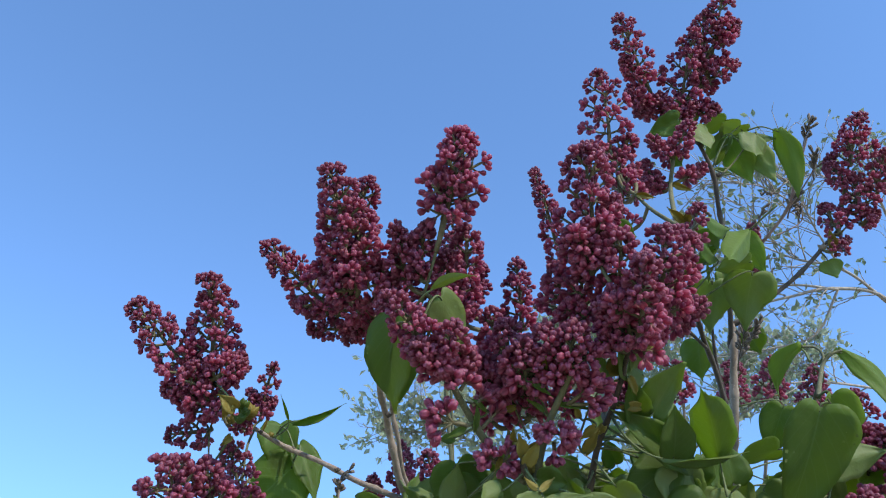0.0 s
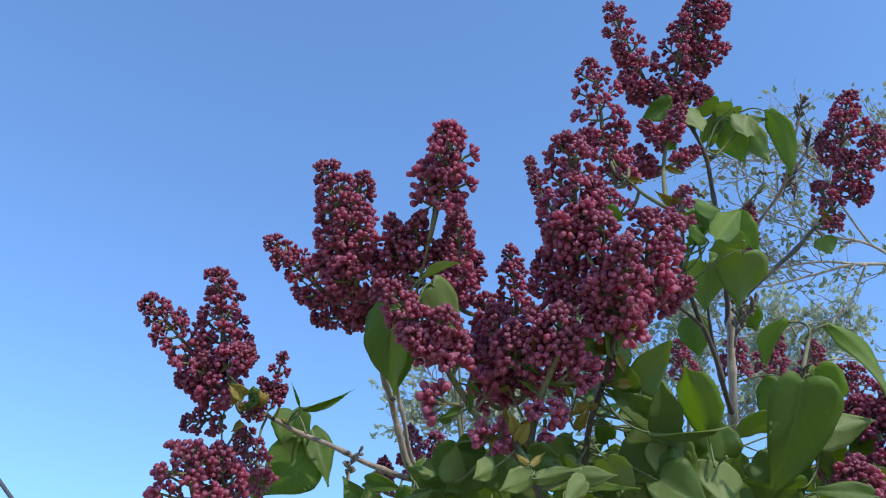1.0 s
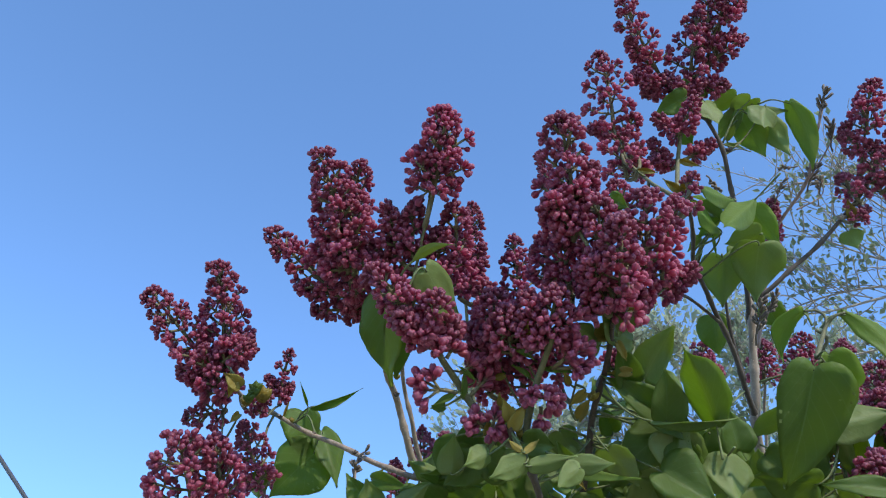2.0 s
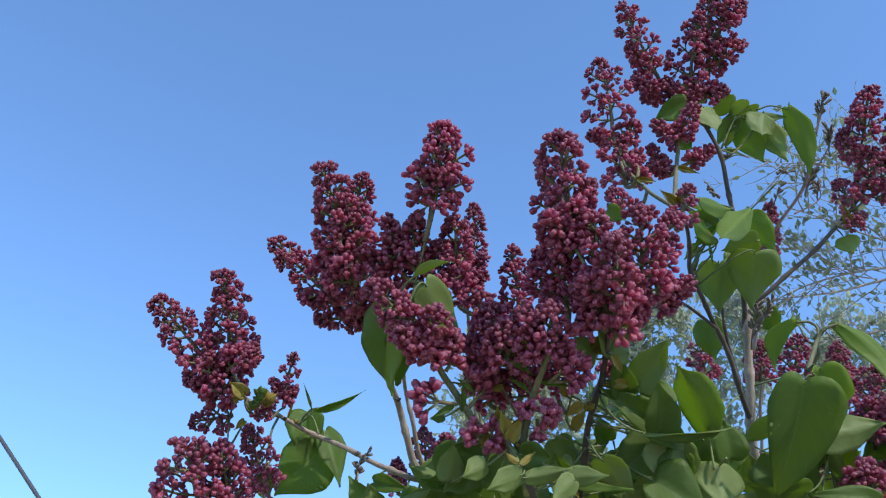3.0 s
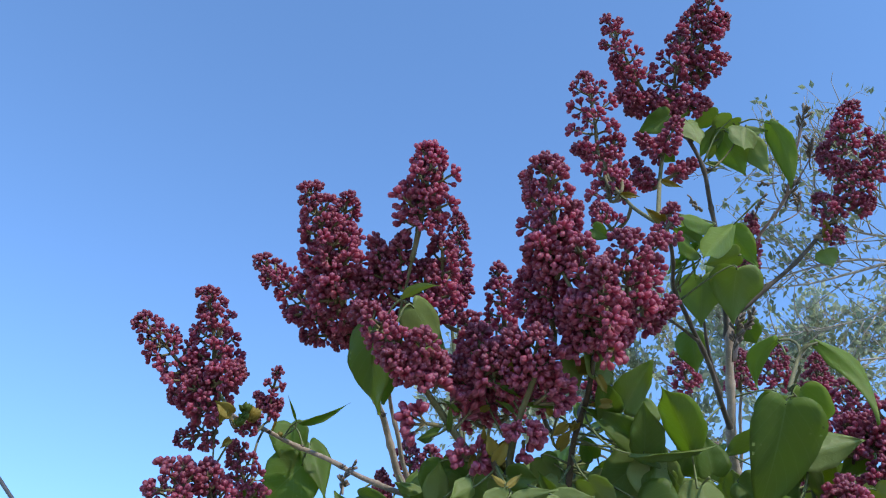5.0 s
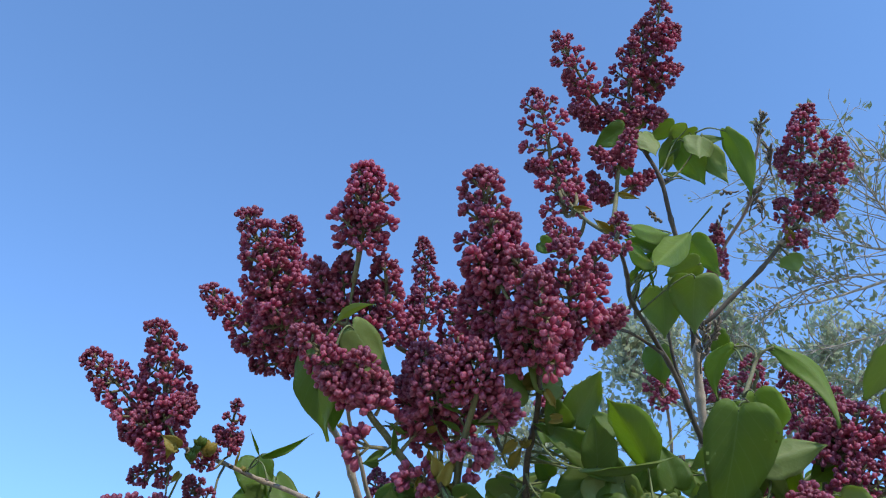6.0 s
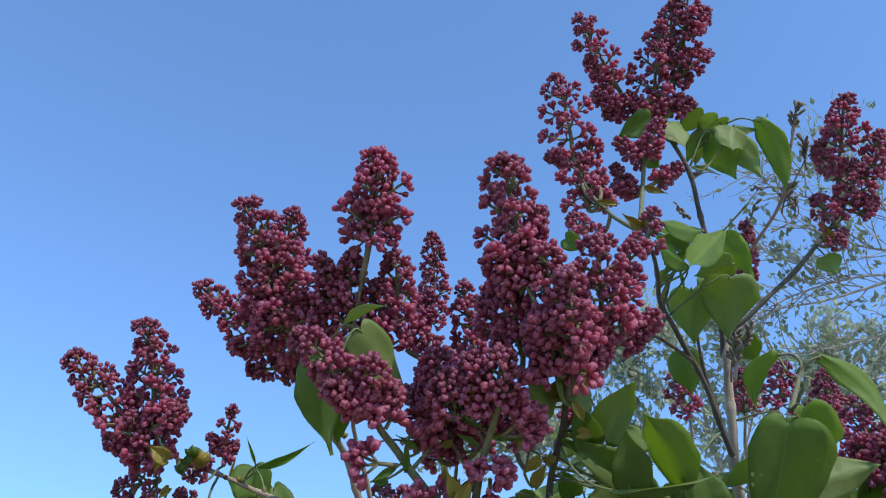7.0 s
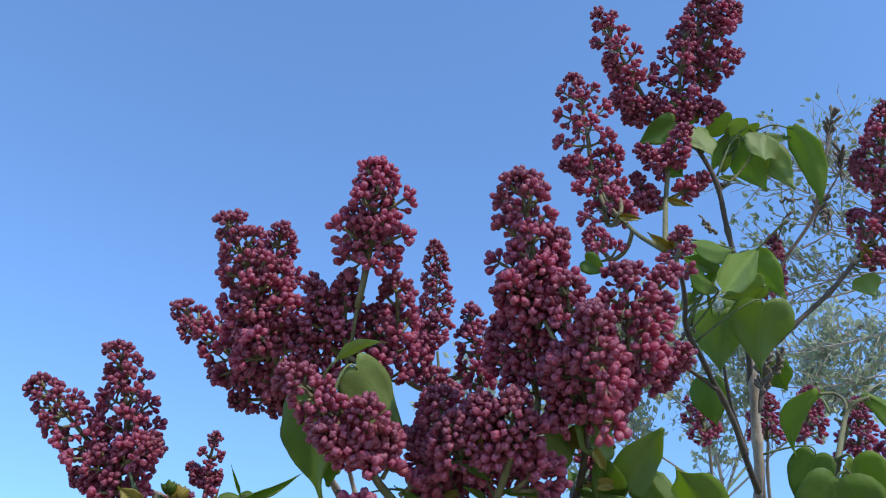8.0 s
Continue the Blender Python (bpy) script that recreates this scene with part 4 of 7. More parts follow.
leaf((0.0347, 0.5699, 1.9084), (0.0566, 0.5546, 1.9092), 0.0113, (-0.1899, -0.2494, -0.9496), fold=30, curl=0.1, kind=leaf_green)
leaf((0.0607, 0.5620, 1.9028), (0.0676, 0.5493, 1.9127), 0.0149, (-0.1622, -0.7907, -0.5903), fold=16, curl=0.1, kind=leaf_green)
leaf((-0.0226, 0.6596, 1.9222), (0.0037, 0.6442, 1.9103), 0.0170, (-0.3847, -0.8703, -0.3075), fold=20, curl=0.1, kind=leaf_green)
leaf((0.1327, 0.5440, 1.9028), (0.1246, 0.5322, 1.9126), 0.0146, (-0.0725, -0.7393, -0.6694), fold=14, curl=0.1, kind=leaf_green)
leaf((0.1393, 0.5509, 1.8867), (0.1314, 0.5584, 1.8709), 0.0289, (-0.0048, -1.0000, -0.0082), fold=12, curl=0.1, kind=leaf_green)
leaf((0.2560, 0.5455, 1.8917), (0.2605, 0.5552, 1.8694), 0.0181, (-0.4205, -0.8845, -0.2020), fold=14, curl=0.1, kind=leaf_green)
leaf((0.2852, 0.5199, 1.8562), (0.2463, 0.5211, 1.8615), 0.0168, (0.0560, -0.9974, 0.0464), fold=16, curl=0.1, kind=leaf_green)
leaf((0.3120, 0.6308, 2.0001), (0.3012, 0.6574, 1.9688), 0.0318, (-0.4077, -0.7536, -0.5155), fold=12, curl=0.1, kind=leaf_green)
leaf((0.1379, 0.4866, 1.9329), (0.1095, 0.4610, 1.9337), 0.0242, (-0.1812, 0.9697, 0.1638), fold=10, curl=0.1, kind=leaf_green)
leaf((0.1169, 0.4846, 1.9271), (0.0986, 0.4637, 1.9292), 0.0195, (-0.4020, 0.8546, 0.3286), fold=10, curl=0.1, kind=leaf_green)
leaf((0.1336, 0.4668, 1.9445), (0.1278, 0.4794, 1.9300), 0.0157, (-0.1812, 0.9697, 0.1638), fold=10, curl=0.1, kind=leaf_green)
leaf((0.0866, 0.4799, 1.9235), (0.0740, 0.4703, 1.9290), 0.0141, (-0.1812, 0.9697, 0.1638), fold=10, curl=0.1, kind=leaf_young)
leaf((0.0646, 0.5266, 1.8815), (0.0920, 0.5296, 1.8722), 0.0222, (-0.1812, 0.9697, 0.1638), fold=10, curl=0.1, kind=leaf_green)
leaf((0.0717, 0.4913, 1.8520), (0.0974, 0.4896, 1.8570), 0.0121, (-0.0739, 0.8457, 0.5286), fold=16, curl=0.1, kind=leaf_green)
leaf((0.0685, 0.4907, 1.8530), (0.0482, 0.4897, 1.8437), 0.0148, (-0.1675, 0.8610, 0.4802), fold=14, curl=0.1, kind=leaf_green)
leaf((0.0668, 0.4867, 1.8592), (0.0592, 0.4847, 1.8636), 0.0048, (-0.1812, 0.9697, 0.1638), fold=16, curl=0.1, kind=leaf_young)
leaf((0.0687, 0.4875, 1.8582), (0.0770, 0.4883, 1.8657), 0.0045, (-0.1812, 0.9697, 0.1638), fold=16, curl=0.1, kind=leaf_young)
leaf((0.0947, 0.4949, 1.8553), (0.1186, 0.4938, 1.8552), 0.0128, (-0.1649, 0.8832, 0.4392), fold=14, curl=0.1, kind=leaf_green)
leaf((0.0503, 0.4994, 1.8627), (0.0354, 0.4955, 1.8527), 0.0151, (-0.4020, 0.8546, 0.3286), fold=12, curl=0.1, kind=leaf_green)
leaf((0.0972, 0.4839, 1.8476), (0.0836, 0.4816, 1.8350), 0.0142, (-0.4020, 0.8546, 0.3286), fold=12, curl=0.1, kind=leaf_green)
leaf((0.1067, 0.5301, 1.8801), (0.0920, 0.5349, 1.8637), 0.0211, (-0.1812, 0.9697, 0.1638), fold=10, curl=0.1, kind=leaf_green)
leaf((0.1391, 0.5353, 1.8793), (0.1172, 0.5299, 1.8801), 0.0214, (-0.4020, 0.8546, 0.3286), fold=12, curl=0.1, kind=leaf_green)
leaf((0.1240, 0.4684, 1.9370), (0.1115, 0.4558, 1.9342), 0.0082, (0.3670, -0.5846, -0.7236), fold=25, curl=0.1, kind=leaf_young)
leaf((0.1227, 0.4821, 1.9359), (0.1114, 0.4816, 1.9291), 0.0125, (0.2944, -0.9045, -0.3085), fold=16, curl=0.1, kind=leaf_young)
leaf((-0.1031, 0.5374, 1.9260), (-0.1129, 0.5295, 1.9309), 0.0125, (0.3733, -0.7292, -0.5736), fold=25, curl=0.1, kind=leaf_young)
leaf((-0.1062, 0.5352, 1.9289), (-0.1104, 0.5397, 1.9189), 0.0081, (0.2344, -0.8692, -0.4353), fold=25, curl=0.1, kind=leaf_young)
leaf((-0.1062, 0.5600, 1.9189), (-0.1109, 0.5591, 1.9117), 0.0068, (0.4730, -0.8750, -0.1031), fold=25, curl=0.1, kind=leaf_young)
leaf((0.0257, 0.5073, 1.8973), (0.0172, 0.5095, 1.8965), 0.0068, (-0.0648, -0.8707, -0.4876), fold=20, curl=0.1, kind=leaf_green)
leaf((0.0737, 0.4673, 1.9290), (0.0713, 0.4800, 1.9252), 0.0088, (-0.1355, -0.7745, -0.6179), fold=20, curl=0.1, kind=leaf_young)
leaf((0.0700, 0.4704, 1.9192), (0.0705, 0.4547, 1.9212), 0.0064, (-0.0896, -0.4277, -0.8995), fold=22, curl=0.1, kind=leaf_young)
leaf((0.0608, 0.4981, 1.9143), (0.0525, 0.5002, 1.9117), 0.0054, (0.5093, -0.5912, -0.6254), fold=22, curl=0.1, kind=leaf_young)
leaf((0.0584, 0.4957, 1.8878), (0.0560, 0.4846, 1.8927), 0.0060, (-0.3706, -0.3052, -0.8772), fold=22, curl=0.1, kind=leaf_young)
leaf((0.0664, 0.4966, 1.8867), (0.0756, 0.4881, 1.8885), 0.0068, (-0.4433, -0.5949, -0.6705), fold=22, curl=0.1, kind=leaf_young)
leaf((0.1108, 0.4548, 1.9294), (0.1007, 0.4494, 1.9296), 0.0059, (0.2790, -0.4648, -0.8403), fold=22, curl=0.1, kind=leaf_young)
leaf((0.1264, 0.4799, 1.9263), (0.1335, 0.4894, 1.9198), 0.0075, (0.0888, -0.9768, -0.1948), fold=22, curl=0.1, kind=leaf_young)
leaf((0.1078, 0.4980, 1.9032), (0.0990, 0.5033, 1.8976), 0.0070, (0.2092, -0.9293, -0.3044), fold=22, curl=0.1, kind=leaf_young)
leaf((0.1005, 0.5027, 1.9116), (0.0955, 0.4940, 1.9148), 0.0050, (0.1324, -0.3682, -0.9203), fold=22, curl=0.1, kind=leaf_young)
leaf((0.0508, 0.5003, 1.8828), (0.0476, 0.5008, 1.8741), 0.0052, (0.4681, -0.8553, -0.2222), fold=22, curl=0.1, kind=leaf_young)
leaf((0.0753, 0.5023, 1.8697), (0.0828, 0.5000, 1.8638), 0.0055, (-0.4745, -0.8307, -0.2911), fold=22, curl=0.1, kind=leaf_young)
leaf((0.1263, 0.4566, 1.9310), (0.1344, 0.4518, 1.9317), 0.0056, (-0.5584, -0.6517, -0.5132), fold=22, curl=0.1, kind=leaf_young)
leaf((0.1068, 0.5194, 1.8975), (0.1126, 0.5065, 1.9041), 0.0084, (-0.5799, -0.5747, -0.5775), fold=22, curl=0.1, kind=leaf_young)
leaf((0.1447, 0.5057, 1.9222), (0.1329, 0.4999, 1.9208), 0.0063, (0.3683, -0.6881, -0.6252), fold=22, curl=0.1, kind=leaf_young)
leaf((0.2475, 0.7230, 1.9158), (0.2911, 0.7301, 1.9324), 0.0242, (0.1812, -0.9697, -0.1638), fold=12, curl=0.0578, kind=leaf_green)
leaf((0.0382, 0.6692, 1.9239), (0.0204, 0.6675, 1.9073), 0.0184, (-0.1812, 0.9697, 0.1638), fold=22.7, curl=0.165, kind=leaf_green)
leaf((0.0367, 0.5952, 1.8584), (0.0158, 0.5848, 1.8711), 0.0223, (0.1812, -0.9697, -0.1638), fold=23.4, curl=0.0749, kind=leaf_green)
leaf((0.0385, 0.5762, 1.8868), (0.0655, 0.5685, 1.9091), 0.0295, (0.1812, -0.9697, -0.1638), fold=22.3, curl=0.0948, kind=leaf_green)
leaf((0.1065, 0.5569, 1.8900), (0.1367, 0.5710, 1.8853), 0.0190, (-0.4020, 0.8546, 0.3286), fold=13.7, curl=0.0959, kind=leaf_green)
leaf((0.2506, 0.6188, 1.9202), (0.2712, 0.6502, 1.9090), 0.0240, (-0.1774, -0.3063, -0.9353), fold=8.29, curl=0.168, kind=leaf_green)
leaf((0.1061, 0.5609, 1.8614), (0.1346, 0.5665, 1.8562), 0.0194, (0.1812, -0.9697, -0.1638), fold=23.1, curl=0.102, kind=leaf_green)
leaf((0.1239, 0.6896, 1.9203), (0.1576, 0.7177, 1.9094), 0.0368, (0.1774, 0.3063, 0.9353), fold=23.7, curl=0.0813, kind=leaf_green)
leaf((0.1607, 0.5665, 1.8804), (0.1539, 0.5846, 1.8521), 0.0354, (-0.4020, 0.8546, 0.3286), fold=9.25, curl=0.0723, kind=leaf_green)
leaf((0.2274, 0.6036, 1.8493), (0.2647, 0.5961, 1.8350), 0.0420, (-0.4254, -0.3744, -0.8239), fold=13.5, curl=0.0875, kind=leaf_green)
leaf((0.2737, 0.7268, 1.9758), (0.2472, 0.7113, 1.9984), 0.0275, (0.2989, 0.5830, 0.7555), fold=10.1, curl=0.184, kind=leaf_green)
leaf((0.1322, 0.5909, 1.9065), (0.1640, 0.6015, 1.9007), 0.0256, (0.0754, -0.8186, -0.5694), fold=23.6, curl=0.118, kind=leaf_green)
leaf((0.1682, 0.6469, 1.8856), (0.1602, 0.6641, 1.8636), 0.0235, (0.0754, -0.8186, -0.5694), fold=18, curl=0.125, kind=leaf_green)
leaf((0.1125, 0.6089, 1.8717), (0.0713, 0.5998, 1.8643), 0.0267, (0.4020, -0.8546, -0.3286), fold=17.3, curl=0.0517, kind=leaf_green)
leaf((0.2043, 0.6666, 1.9361), (0.1664, 0.6821, 1.9335), 0.0428, (0.1774, 0.3063, 0.9353), fold=13.5, curl=0.191, kind=leaf_green)
leaf((0.1267, 0.6048, 1.8540), (0.1511, 0.5970, 1.8747), 0.0228, (-0.1812, 0.9697, 0.1638), fold=10.7, curl=0.175, kind=leaf_green)
leaf((0.3761, 0.6840, 1.9256), (0.3658, 0.6578, 1.9506), 0.0329, (-0.0793, 0.6897, 0.7197), fold=23, curl=0.0954, kind=leaf_green)
leaf((0.1833, 0.6163, 1.8631), (0.2084, 0.6040, 1.8594), 0.0259, (0.4254, 0.3744, 0.8239), fold=19, curl=0.145, kind=leaf_green)
leaf((-0.0058, 0.6074, 1.8640), (0.0202, 0.6141, 1.8585), 0.0179, (-0.1812, 0.9697, 0.1638), fold=14.6, curl=0.103, kind=leaf_green)
leaf((0.2159, 0.5588, 1.8999), (0.2114, 0.5469, 1.9250), 0.0293, (0.1812, -0.9697, -0.1638), fold=19, curl=0.132, kind=leaf_green)
leaf((0.3397, 0.6039, 1.8847), (0.3429, 0.6474, 1.8701), 0.0245, (-0.1774, -0.3063, -0.9353), fold=14.7, curl=0.172, kind=leaf_green)
leaf((0.2066, 0.5659, 1.8803), (0.1742, 0.5486, 1.8913), 0.0291, (-0.0793, 0.6897, 0.7197), fold=21.1, curl=0.149, kind=leaf_green)
leaf((0.1414, 0.7119, 1.9489), (0.1101, 0.6983, 1.9493), 0.0228, (-0.1812, 0.9697, 0.1638), fold=11.6, curl=0.0937, kind=leaf_green)
leaf((0.4241, 0.7341, 1.9575), (0.4661, 0.7384, 1.9786), 0.0296, (-0.1812, 0.9697, 0.1638), fold=8.31, curl=0.192, kind=leaf_green)
leaf((0.0899, 0.6022, 1.8521), (0.1277, 0.6007, 1.8468), 0.0400, (-0.1774, -0.3063, -0.9353), fold=21.2, curl=0.052, kind=leaf_green)
leaf((0.2146, 0.7248, 1.9609), (0.2154, 0.6926, 1.9733), 0.0189, (0.1774, 0.3063, 0.9353), fold=17.7, curl=0.121, kind=leaf_green)
leaf((0.2533, 0.7043, 1.9209), (0.2879, 0.7302, 1.9064), 0.0316, (-0.1774, -0.3063, -0.9353), fold=19.7, curl=0.054, kind=leaf_green)
leaf((0.1229, 0.7048, 1.9124), (0.1415, 0.7259, 1.9046), 0.0203, (-0.1774, -0.3063, -0.9353), fold=16.7, curl=0.0522, kind=leaf_green)
leaf((0.2956, 0.6573, 1.9172), (0.2921, 0.6520, 1.9501), 0.0357, (-0.1812, 0.9697, 0.1638), fold=18.9, curl=0.158, kind=leaf_green)
leaf((0.3671, 0.6979, 1.9326), (0.3621, 0.7175, 1.9188), 0.0185, (-0.2989, -0.5830, -0.7555), fold=22.6, curl=0.0714, kind=leaf_green)
leaf((0.1646, 0.6398, 1.8976), (0.1557, 0.6721, 1.8881), 0.0218, (-0.1774, -0.3063, -0.9353), fold=12.3, curl=0.0628, kind=leaf_green)
leaf((0.0021, 0.6488, 1.8439), (-0.0219, 0.6685, 1.8402), 0.0209, (-0.1774, -0.3063, -0.9353), fold=11.5, curl=0.147, kind=leaf_green)
leaf((0.3168, 0.5791, 1.8618), (0.2953, 0.5833, 1.8257), 0.0349, (0.1812, -0.9697, -0.1638), fold=9.08, curl=0.082, kind=leaf_green)
leaf((0.2134, 0.7056, 1.9159), (0.2076, 0.7278, 1.8918), 0.0267, (-0.0793, 0.6897, 0.7197), fold=14.9, curl=0.0972, kind=leaf_green)
leaf((0.2471, 0.7392, 1.9464), (0.2311, 0.7567, 1.9364), 0.0170, (-0.2989, -0.5830, -0.7555), fold=12.6, curl=0.191, kind=leaf_green)
leaf((0.1697, 0.5467, 1.8820), (0.1790, 0.5871, 1.8595), 0.0344, (-0.4254, -0.3744, -0.8239), fold=15.3, curl=0.108, kind=leaf_green)
leaf((0.0262, 0.5989, 1.8970), (0.0036, 0.5934, 1.9047), 0.0184, (-0.1812, 0.9697, 0.1638), fold=22, curl=0.122, kind=leaf_green)
leaf((0.0926, 0.5768, 1.8520), (0.0885, 0.5659, 1.8719), 0.0221, (0.1812, -0.9697, -0.1638), fold=9.34, curl=0.187, kind=leaf_green)
leaf((0.1815, 0.6689, 1.9404), (0.1463, 0.6568, 1.9075), 0.0339, (0.4020, -0.8546, -0.3286), fold=14.1, curl=0.158, kind=leaf_green)
leaf((0.1204, 0.6496, 1.9230), (0.1542, 0.6602, 1.9358), 0.0254, (0.1812, -0.9697, -0.1638), fold=14.3, curl=0.0645, kind=leaf_green)
leaf((-0.0077, 0.5731, 1.8577), (0.0189, 0.5679, 1.8772), 0.0211, (-0.1812, 0.9697, 0.1638), fold=23, curl=0.188, kind=leaf_green)
leaf((0.0951, 0.5817, 1.8787), (0.0798, 0.5710, 1.8940), 0.0218, (-0.1812, 0.9697, 0.1638), fold=12.1, curl=0.0916, kind=leaf_green)
leaf((0.0370, 0.5805, 1.8901), (0.0120, 0.5888, 1.8908), 0.0226, (-0.1774, -0.3063, -0.9353), fold=18.8, curl=0.121, kind=leaf_green)
leaf((0.3765, 0.6594, 1.9475), (0.3764, 0.6982, 1.9290), 0.0247, (-0.4254, -0.3744, -0.8239), fold=17.2, curl=0.148, kind=leaf_green)
leaf((0.2388, 0.7130, 1.8965), (0.2257, 0.6965, 1.9134), 0.0179, (0.2989, 0.5830, 0.7555), fold=20.4, curl=0.0763, kind=leaf_green)
leaf((0.0575, 0.6294, 1.9152), (0.0534, 0.6241, 1.9403), 0.0206, (-0.1812, 0.9697, 0.1638), fold=8.53, curl=0.175, kind=leaf_green)
leaf((0.3586, 0.7426, 1.9419), (0.3578, 0.7382, 1.9675), 0.0223, (-0.1812, 0.9697, 0.1638), fold=11.9, curl=0.0576, kind=leaf_green)
leaf((0.1217, 0.5651, 1.9025), (0.0958, 0.5701, 1.8885), 0.0186, (-0.1812, 0.9697, 0.1638), fold=16.1, curl=0.11, kind=leaf_green)
leaf((0.1733, 0.5758, 1.9067), (0.2016, 0.5893, 1.8922), 0.0274, (0.2989, 0.5830, 0.7555), fold=8.28, curl=0.131, kind=leaf_green)
leaf((0.1618, 0.6167, 1.8860), (0.1339, 0.6025, 1.9053), 0.0284, (0.1812, -0.9697, -0.1638), fold=24, curl=0.133, kind=leaf_green)
leaf((0.0304, 0.6575, 1.9089), (0.0283, 0.6681, 1.8855), 0.0219, (-0.1812, 0.9697, 0.1638), fold=9.35, curl=0.114, kind=leaf_green)
leaf((0.1792, 0.5482, 1.8811), (0.1684, 0.5262, 1.8940), 0.0173, (-0.1774, -0.3063, -0.9353), fold=9.15, curl=0.165, kind=leaf_green)
leaf((0.1111, 0.5694, 1.8513), (0.0995, 0.5806, 1.8162), 0.0286, (0.1812, -0.9697, -0.1638), fold=18.5, curl=0.193, kind=leaf_green)
leaf((0.2479, 0.6065, 1.8728), (0.2524, 0.5719, 1.8858), 0.0202, (0.4254, 0.3744, 0.8239), fold=16, curl=0.0985, kind=leaf_green)
leaf((-0.0117, 0.6803, 1.8865), (0.0134, 0.6822, 1.8835), 0.0199, (0.1812, -0.9697, -0.1638), fold=23.2, curl=0.142, kind=leaf_green)
leaf((0.0641, 0.6068, 1.8918), (0.0534, 0.6327, 1.8824), 0.0191, (0.1774, 0.3063, 0.9353), fold=17.7, curl=0.145, kind=leaf_green)
leaf((0.0322, 0.6363, 1.8770), (0.0046, 0.6443, 1.8677), 0.0205, (-0.0754, 0.8186, 0.5694), fold=15.1, curl=0.165, kind=leaf_green)
leaf((0.4083, 0.7456, 1.9471), (0.3839, 0.7338, 1.9558), 0.0202, (0.1774, 0.3063, 0.9353), fold=8.02, curl=0.186, kind=leaf_green)
leaf((0.0663, 0.6210, 1.8759), (0.0386, 0.6237, 1.8709), 0.0194, (-0.0754, 0.8186, 0.5694), fold=20, curl=0.0862, kind=leaf_green)
leaf((0.1296, 0.7193, 1.9597), (0.1572, 0.7288, 1.9993), 0.0283, (-0.1812, 0.9697, 0.1638), fold=11.8, curl=0.107, kind=leaf_green)
leaf((0.0120, 0.6483, 1.9120), (0.0050, 0.6632, 1.8819), 0.0306, (0.1812, -0.9697, -0.1638), fold=21.8, curl=0.143, kind=leaf_green)
leaf((0.2525, 0.5433, 1.8702), (0.2176, 0.5492, 1.8750), 0.0358, (-0.1774, -0.3063, -0.9353), fold=17.8, curl=0.127, kind=leaf_green)
leaf((0.1854, 0.6844, 1.9170), (0.1447, 0.6800, 1.9030), 0.0329, (0.0754, -0.8186, -0.5694), fold=16.6, curl=0.17, kind=leaf_green)
leaf((0.1241, 0.6744, 1.9077), (0.0927, 0.6566, 1.9036), 0.0183, (0.4020, -0.8546, -0.3286), fold=21.8, curl=0.191, kind=leaf_green)
leaf((0.1235, 0.5817, 1.8421), (0.1533, 0.5836, 1.8552), 0.0191, (0.4020, -0.8546, -0.3286), fold=19, curl=0.176, kind=leaf_green)
leaf((0.2470, 0.5905, 1.8731), (0.2019, 0.5836, 1.8737), 0.0364, (-0.0793, 0.6897, 0.7197), fold=23.5, curl=0.151, kind=leaf_green)
leaf((0.1257, 0.6540, 1.8861), (0.1366, 0.6765, 1.8618), 0.0255, (0.0754, -0.8186, -0.5694), fold=23.7, curl=0.0874, kind=leaf_green)
leaf((0.0144, 0.6527, 1.9197), (0.0211, 0.6528, 1.9424), 0.0150, (0.1812, -0.9697, -0.1638), fold=11.6, curl=0.0594, kind=leaf_green)
leaf((0.2270, 0.7449, 1.9158), (0.2189, 0.7158, 1.9340), 0.0240, (0.4254, 0.3744, 0.8239), fold=12.5, curl=0.141, kind=leaf_green)
leaf((0.3087, 0.5335, 1.8804), (0.3342, 0.5432, 1.8622), 0.0256, (0.4254, 0.3744, 0.8239), fold=9.64, curl=0.168, kind=leaf_green)
leaf((0.1184, 0.7025, 1.9686), (0.1402, 0.7122, 1.9484), 0.0242, (0.1812, -0.9697, -0.1638), fold=22.8, curl=0.0844, kind=leaf_green)
leaf((0.2535, 0.6577, 1.8818), (0.2757, 0.6640, 1.8692), 0.0222, (0.4254, 0.3744, 0.8239), fold=20.2, curl=0.136, kind=leaf_green)
leaf((0.1626, 0.6861, 1.9377), (0.1861, 0.7303, 1.9201), 0.0315, (0.1774, 0.3063, 0.9353), fold=21, curl=0.0793, kind=leaf_green)
leaf((0.1135, 0.6932, 1.9546), (0.1568, 0.7105, 1.9666), 0.0320, (-0.1812, 0.9697, 0.1638), fold=9.88, curl=0.14, kind=leaf_green)
leaf((0.1229, 0.6439, 1.8876), (0.1718, 0.6652, 1.9066), 0.0328, (-0.4020, 0.8546, 0.3286), fold=21, curl=0.2, kind=leaf_green)
leaf((0.2605, 0.5921, 1.9068), (0.2967, 0.6287, 1.8915), 0.0339, (0.1774, 0.3063, 0.9353), fold=12.7, curl=0.101, kind=leaf_green)
leaf((0.2724, 0.5564, 1.8660), (0.2521, 0.5791, 1.8615), 0.0248, (-0.1774, -0.3063, -0.9353), fold=16.9, curl=0.115, kind=leaf_green)
leaf((0.0490, 0.7016, 1.8959), (0.0505, 0.7181, 1.8735), 0.0203, (-0.1812, 0.9697, 0.1638), fold=8.26, curl=0.0876, kind=leaf_green)
leaf((0.1570, 0.6336, 1.9088), (0.1856, 0.6438, 1.9048), 0.0210, (-0.1812, 0.9697, 0.1638), fold=23.3, curl=0.14, kind=leaf_green)
